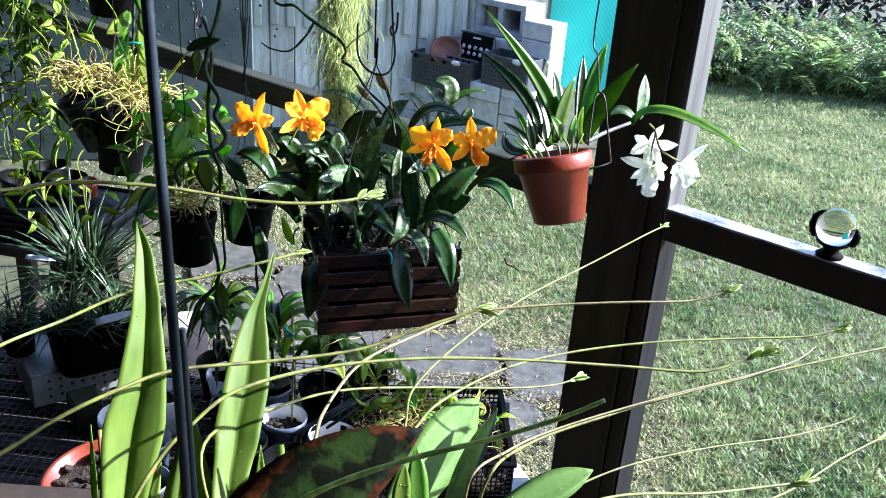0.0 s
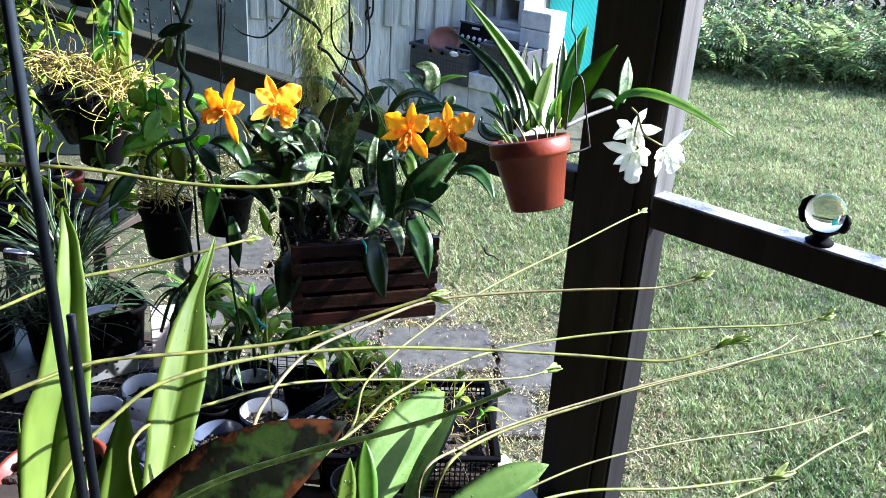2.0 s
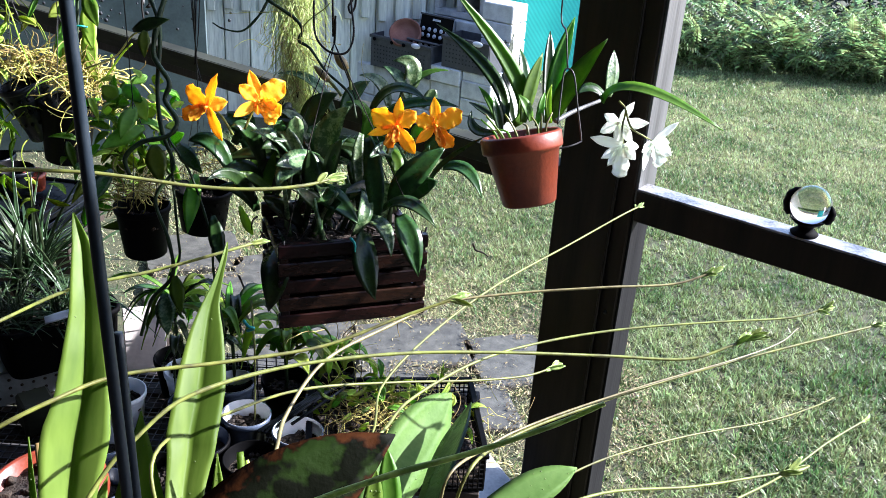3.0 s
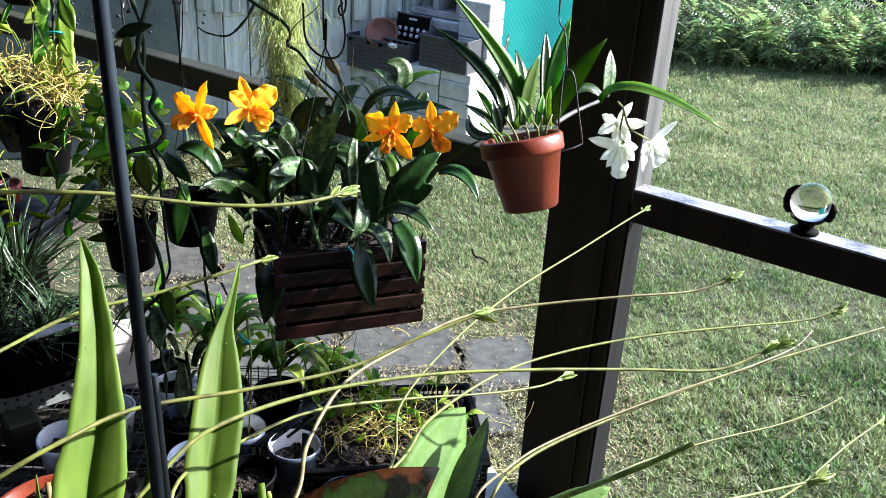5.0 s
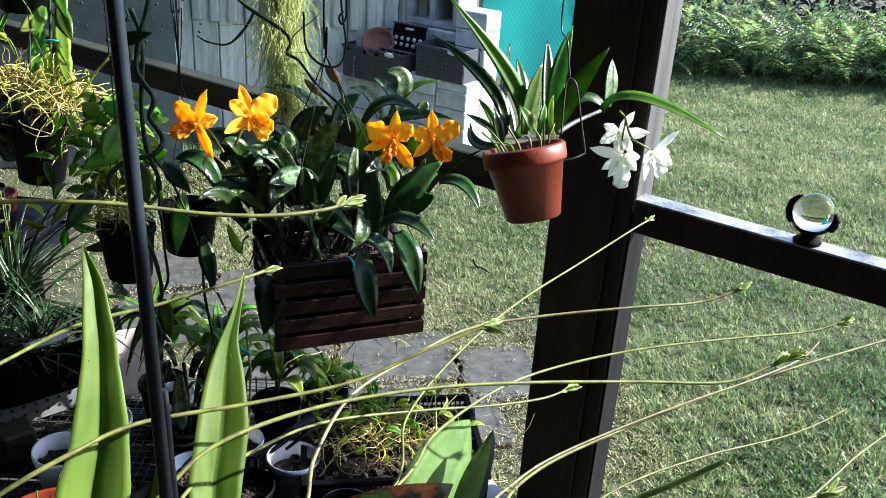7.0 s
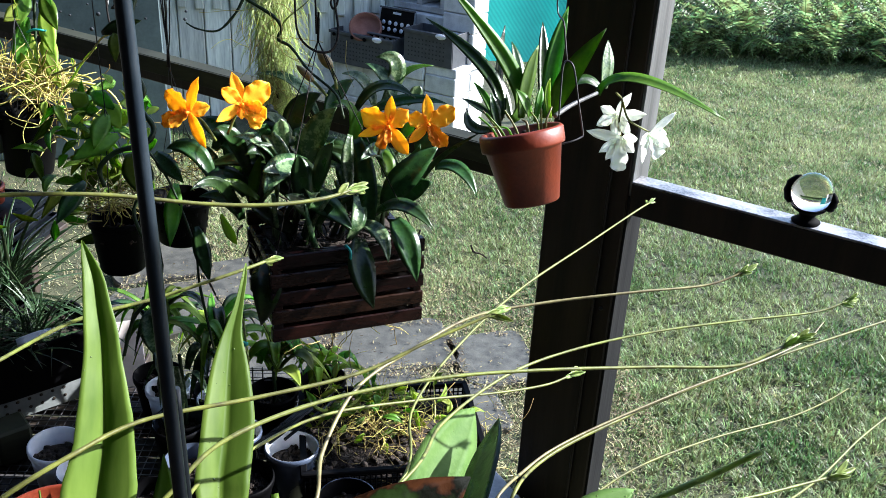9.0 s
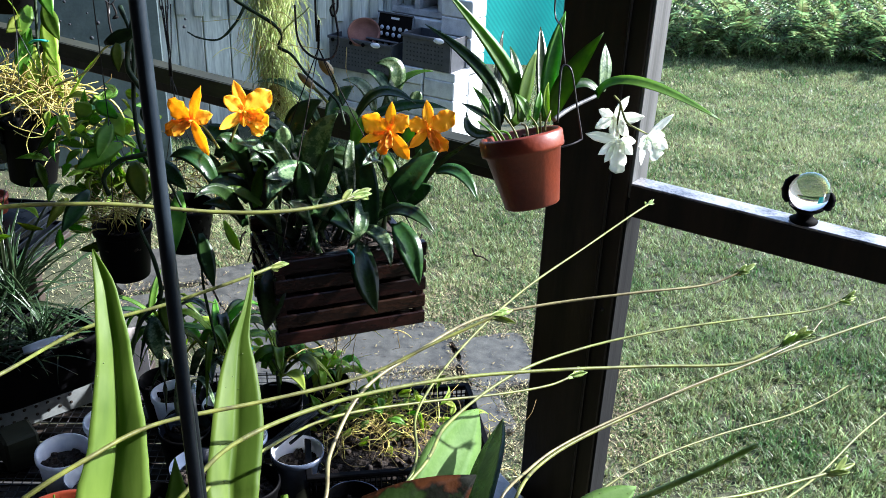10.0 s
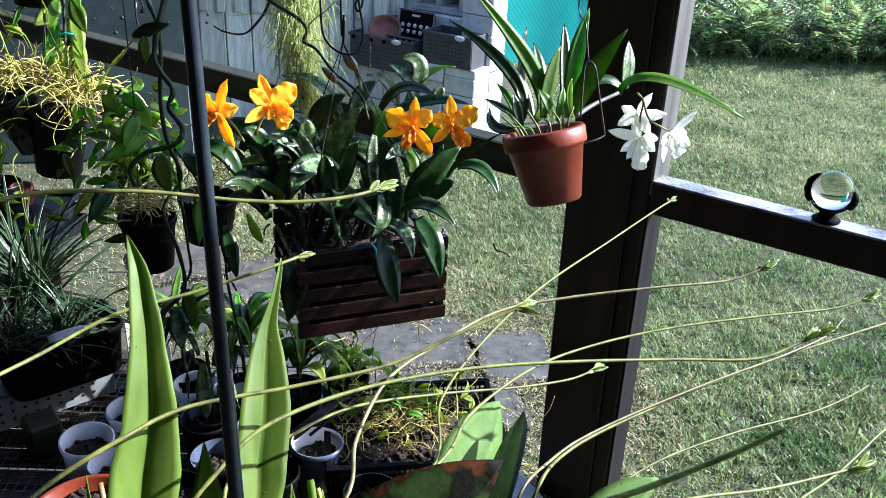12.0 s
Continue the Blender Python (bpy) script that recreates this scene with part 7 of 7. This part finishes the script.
STONES = ((0.085, 2.66, 0.40, 0.30, 0.24), (0.42, 2.58, 0.27, 0.31, 0.20), (0.02, 2.36, 0.33, 0.26, 0.28), (0.30, 2.30, 0.21, 0.24, 0.16), (-0.31, 2.78, 0.36, 0.30, 0.30), (-0.06, 2.98, 0.36, 0.30, 0.27), (-0.42, 3.14, 0.34, 0.36, 0.36), (-0.33, 2.46, 0.32, 0.30, 0.25), (-0.80, 3.30, 0.38, 0.34, 0.32), (-0.70, 2.92, 0.36, 0.36, 0.33))
for i, (x, y, w, d, rot) in enumerate(STONES):
    paver(x, y, w, d, rot, i)


def blades(name, material, n, seed, dry):
    """Grass blades: bent narrow strips, thick near the wall and thinner far off."""
    r = np.random.default_rng(seed)
    per = 3 if dry else 4
    ty = 1.75 + 6.0 * r.random(n // per + 1) ** 0.92
    tx = -2.0 + r.random(n // per + 1) * (3.0 + ty * 0.62)
    a = r.random(n) * 6.283
    q = np.abs(r.normal(0, 0.016 if dry else 0.014, n))
    x, y = np.repeat(tx, per)[:n] + q * np.cos(a), np.repeat(ty, per)[:n] + q * np.sin(a)
    keep = (0.636 * (x - 0.54) + 0.772 * (y - 1.80) > -0.12) & ~((y > 4.5) & (x < 1.0) & (y > 4.9))
    for px, py, w, d, rot in STONES:
        keep &= ~((np.abs(x - px) < w / 2 - 0.01) & (np.abs(y - py) < d / 2 - 0.01) & (r.random(n) > (0.45 if dry else 0.06)))
    keep &= (r.random(n) < np.clip(1.15 + 1.3 * (x + 0.35), 0.16, 1)) | (y > 4.6)
    patch = np.array([noise.noise((a * 1.3, b * 1.3, 3.0)) for a, b in zip(x, y)])
    near_wall = np.exp(-((0.636 * (x - 0.54) + 0.772 * (y - 1.80)) / 0.9) ** 2) * (x < 0.75)
    # Far straw is thickened to stand for the sunlit band; near-wall straw is dry grass.
    keep &= (r.random(n) < np.clip(0.11 + near_wall * 1.25 + patch * 0.3 + 1.5 * np.clip((y - 3.2) / 2.4, 0, 1), 0.03, 1)) if dry else (r.random(n) < np.clip(0.95 - near_wall * 0.78 + patch * 0.3, 0.1, 1))
    clump = np.array([0.55 * noise.noise((a * 9, b * 9, 7.0)) + 0.95 * noise.noise((a * 34, b * 34, 1.0)) for a, b in zip(x, y)])
    keep &= r.random(n) < np.clip(0.66 + 1.15 * clump, 0.05, 1)
    x, y, clump, a = x[keep], y[keep], clump[keep], a[keep]
    m = len(x)
    a = a + r.normal(0, 0.9, m)
    ln = (0.012 + 0.029 * r.random(m)) * (1 + 0.5 * clump) * (0.85 if dry else 1.0) * (1.0 - 0.05 * (y - 1.75))
    wd = (0.0009 + 0.0017 * r.random(m) ** 1.5) * (1.05 + 0.16 * (y - 1.75))
    lean = 0.35 + 1.15 * r.random(m) + (0.3 if dry else 0)
    dx, dy = np.cos(a), np.sin(a)
    px, py = -dy, dx
    h = ln * np.cos(np.minimum(lean, 1.45))
    o = ln * np.sin(np.minimum(lean, 1.45))
    near = y < 2.5
    parts = []
    for sel, shape in ((near, ((-1, 0, 1.0, 0), (1, 0, 1.0, 0), (1, 0.4, 0.85, 0.62), (-1, 0.4, 0.85, 0.62), (0, 1, 0, 1.0))), (~near, ((-1, 0, 1.0, 0), (1, 0, 1.0, 0), (0, 1, 0, 1.0)))):
        v = np.zeros((int(sel.sum()), len(shape), 3))
        for k, (s, f, g, hh) in enumerate(shape):
            v[:, k, 0] = (x + px * wd * s * g + dx * o * f)[sel]
            v[:, k, 1] = (y + py * wd * s * g + dy * o * f)[sel]
            v[:, k, 2] = -0.012 + (h * hh)[sel]
        parts.append(v)
    n5, n3 = len(parts[0]), len(parts[1])
    me = bpy.data.meshes.new(name)
    b5 = (np.arange(n5) * 5)[:, None]
    b3 = (n5 * 5 + np.arange(n3) * 3)[:, None]
    loops = np.concatenate([(b5 + np.array([0, 1, 2, 3])).ravel(), (b5 + np.array([3, 2, 4])).ravel(), (b3 + np.array([0, 1, 2])).ravel()])
    starts = np.concatenate([np.arange(n5) * 4, n5 * 4 + np.arange(n5 + n3) * 3])
    me.vertices.add(n5 * 5 + n3 * 3)
    me.vertices.foreach_set("co", np.concatenate([parts[0].ravel(), parts[1].ravel()]))
    me.loops.add(len(loops))
    me.loops.foreach_set("vertex_index", loops.astype(np.int32))
    me.polygons.add(n5 * 2 + n3)
    me.polygons.foreach_set("loop_start", starts.astype(np.int32))
    me.update(calc_edges=True)
    me.materials.append(material)
    return new(name, me)


tagged(blades("grass", BLADE, 1700000, 1, False), "short green lawn grass with broad blades", "grass", kind="stuff")
tagged(blades("dry_grass", STRAW, 1000000, 2, True), "straw-coloured dry grass, thickened far off to paint the sunlit lawn", "grass", kind="stuff")


lr = np.random.default_rng(9)
n = 60000
lx, ly = -0.9 + 1.75 * lr.random(n), 2.05 + 1.5 * lr.random(n)
ok = (0.636 * (lx - 0.54) + 0.772 * (ly - 1.80) > 0.0) & (lr.random(n) < np.clip(0.9 - 1.1 * np.abs(ly - 2.6 + 0.3 * lx), 0.05, 1))
for px, py, w, d, rot in STONES:
    ok &= ~((np.abs(lx - px) < w / 2 - 0.03) & (np.abs(ly - py) < d / 2 - 0.03) & (lr.random(n) > 0.05))
lx, ly = lx[ok], ly[ok]
n = len(lx)
la, ll, lw = lr.random(n) * 6.283, 0.0015 + 0.0065 * lr.random(n) ** 2, 0.0006 + 0.0010 * lr.random(n)
lz = 0.0155 + 0.006 * lr.random(n)
verts = np.zeros((n, 4, 3))
for k, (u, v, up) in enumerate(((-1, -1, 0), (1, -1, 0.002), (1, 1, 0.003), (-1, 1, 0.001))):
    verts[:, k, 0] = lx + u * ll * np.cos(la) - v * lw * np.sin(la)
    verts[:, k, 1] = ly + u * ll * np.sin(la) + v * lw * np.cos(la)
    verts[:, k, 2] = lz + up
me = bpy.data.meshes.new("leaf_litter")
me.from_pydata(verts.reshape(-1, 3).tolist(), [], (np.arange(n * 4).reshape(n, 4)).tolist())
me.materials.append(LITTER)
tagged(new("leaf_litter", me), "dry straw and leaf litter strewn over the pavers", "leaf litter", kind="stuff")


def frond(name, material):
    """A fern frond one metre long along +y, arching, with paired leaflets."""
    bm = bmesh.new()
    n = 17
    for i in range(n):
        u = (i + 1) / (n + 1)
        p = Vector((0, u - 0.12 * u * u, 0.62 * u - 0.80 * u * u))
        ln = 0.105 * math.sin(math.pi * min(1, u * 0.90 + 0.10)) + 0.012
        for s in (-1, 1):
            a, b = p, p + Vector((s * ln, 0.030, -0.025))
            c = Vector((0, 0.017, 0))
            vs = [bm.verts.new(q) for q in (a - c, (a + b) / 2 - c * 0.95 + Vector((0, 0, 0.008)), b, (a + b) / 2 + c * 0.95 + Vector((0, 0, 0.008)), a + c)]
            bm.faces.new(vs)
    tube(bm, [(0, 0, 0), (0, 0.47, 0.11), (0, 0.88, -0.18)], 0.008, 0.004, 6, 3)
    return shared(name, bm, material)


def joined(name, meshes_poses, material):
    """Many small things written into one mesh."""
    vs, fs, k = [], [], 0
    for co, faces, m in meshes_poses:
        q = co @ m[:3, :3].T + m[:3, 3]
        vs.append(q)
        fs.extend([[i + k for i in f] for f in faces])
        k += len(co)
    me = bpy.data.meshes.new(name)
    me.from_pydata(np.concatenate(vs).tolist(), [], fs)
    me.materials.append(material)
    return new(name, me)


fm = frond("frond", FERN)
fco = np.array([v.co[:] for v in fm.vertices])
ffa = [tuple(p.vertices) for p in fm.polygons]
rf = random.Random(14)
sets = []
for i in range(2900):
    x = 0.9 + 6.2 * rf.random()
    y = 7.36 - 0.155 * x + 1.55 * rf.random() ** 1.15
    s = rf.uniform(0.30, 0.60)
    m = Matrix.Translation((x, y, rf.uniform(0.0, 0.10))) @ pose(0, 0, 0, rf.uniform(15, 78), rf.uniform(-25, 25), rf.uniform(0, 360)) @ Matrix.Diagonal((s * 1.0, s, s, 1))
    sets.append((fco, ffa, np.array(m)))
tagged(joined("fern_bed", sets, FERN), "dense bed of sword ferns along the lawn edge", "ferns", kind="stuff")

lc = leaf(bmesh.new(), (0, 0, 0), (0, 1, 0), 0.42, (0, 0, 0.12), (0, 0, 1), 0.2, 3, 0.01, 0.45, 0.2, 0.3)
lm = shared("shrub_leaf", lc, SHRUB)
lco = np.array([v.co[:] for v in lm.vertices])
lfa = [tuple(p.vertices) for p in lm.polygons]
for k, (mt, label, x0, x1, n) in enumerate(((SHRUB, "dark green shrubs behind the fern bed", 1.0, 9.0, 4200), (RUSSET, "dark russet-leaved shrubs behind the ferns", 3.4, 8.0, 1700))):
    sets = []
    for i in range(n):
        x = rf.uniform(x0, x1)
        y = 8.7 + rf.uniform(-0.25, 1.2) + 0.25 * math.sin(x * 2.1)
        z = abs(rf.gauss(0, 0.55)) + 0.05 + (0.35 if k else 0)
        s = rf.uniform(0.07, 0.16)
        m = Matrix.Translation((x, y, min(z, 2.2))) @ pose(0, 0, 0, rf.uniform(-40, 70), rf.uniform(-40, 40), rf.uniform(0, 360)) @ Matrix.Diagonal((s, s, s, 1))
        sets.append((lco, lfa, np.array(m)))
    sh = joined("shrub", sets, mt)
    tagged(sh, label, "shrub", kind="stuff")

dish = thing("garden_dish", (3.119, 8.100, 0.0), "pale stone garden dish on a stem among the ferns", "garden ornament")
part("bowl", lathe(bmesh.new(), [(0, -0.03), (0.03, -0.03), (0.06, -0.015), (0.075, 0.008), (0.070, 0.010), (0.05, 0.0), (0, -0.004)], Matrix.Translation((3.119, 8.100, 0.254)), 24), CINDER, dish)
part("stem", lathe(bmesh.new(), [(0, 0), (0.06, 0), (0.05, 0.03), (0.025, 0.06), (0.022, 0.224), (0, 0.234)], Matrix.Translation((3.119, 8.100, -0.01)), 16), CINDER, dish)

slab = thing("pale_slab", (0.285, 1.964, 0.000), "pale broken concrete slab lying by the post", "slab")
sl = V((0.285, 1.964, 0.000))
part("stone", box(bmesh.new(), sl + Vector((0, -0.02, 0.012)), (0.13, 0.22, 0.05), Euler((0.03, 0.02, 0.45)).to_matrix(), 0.008), CINDER, slab, smooth=False)
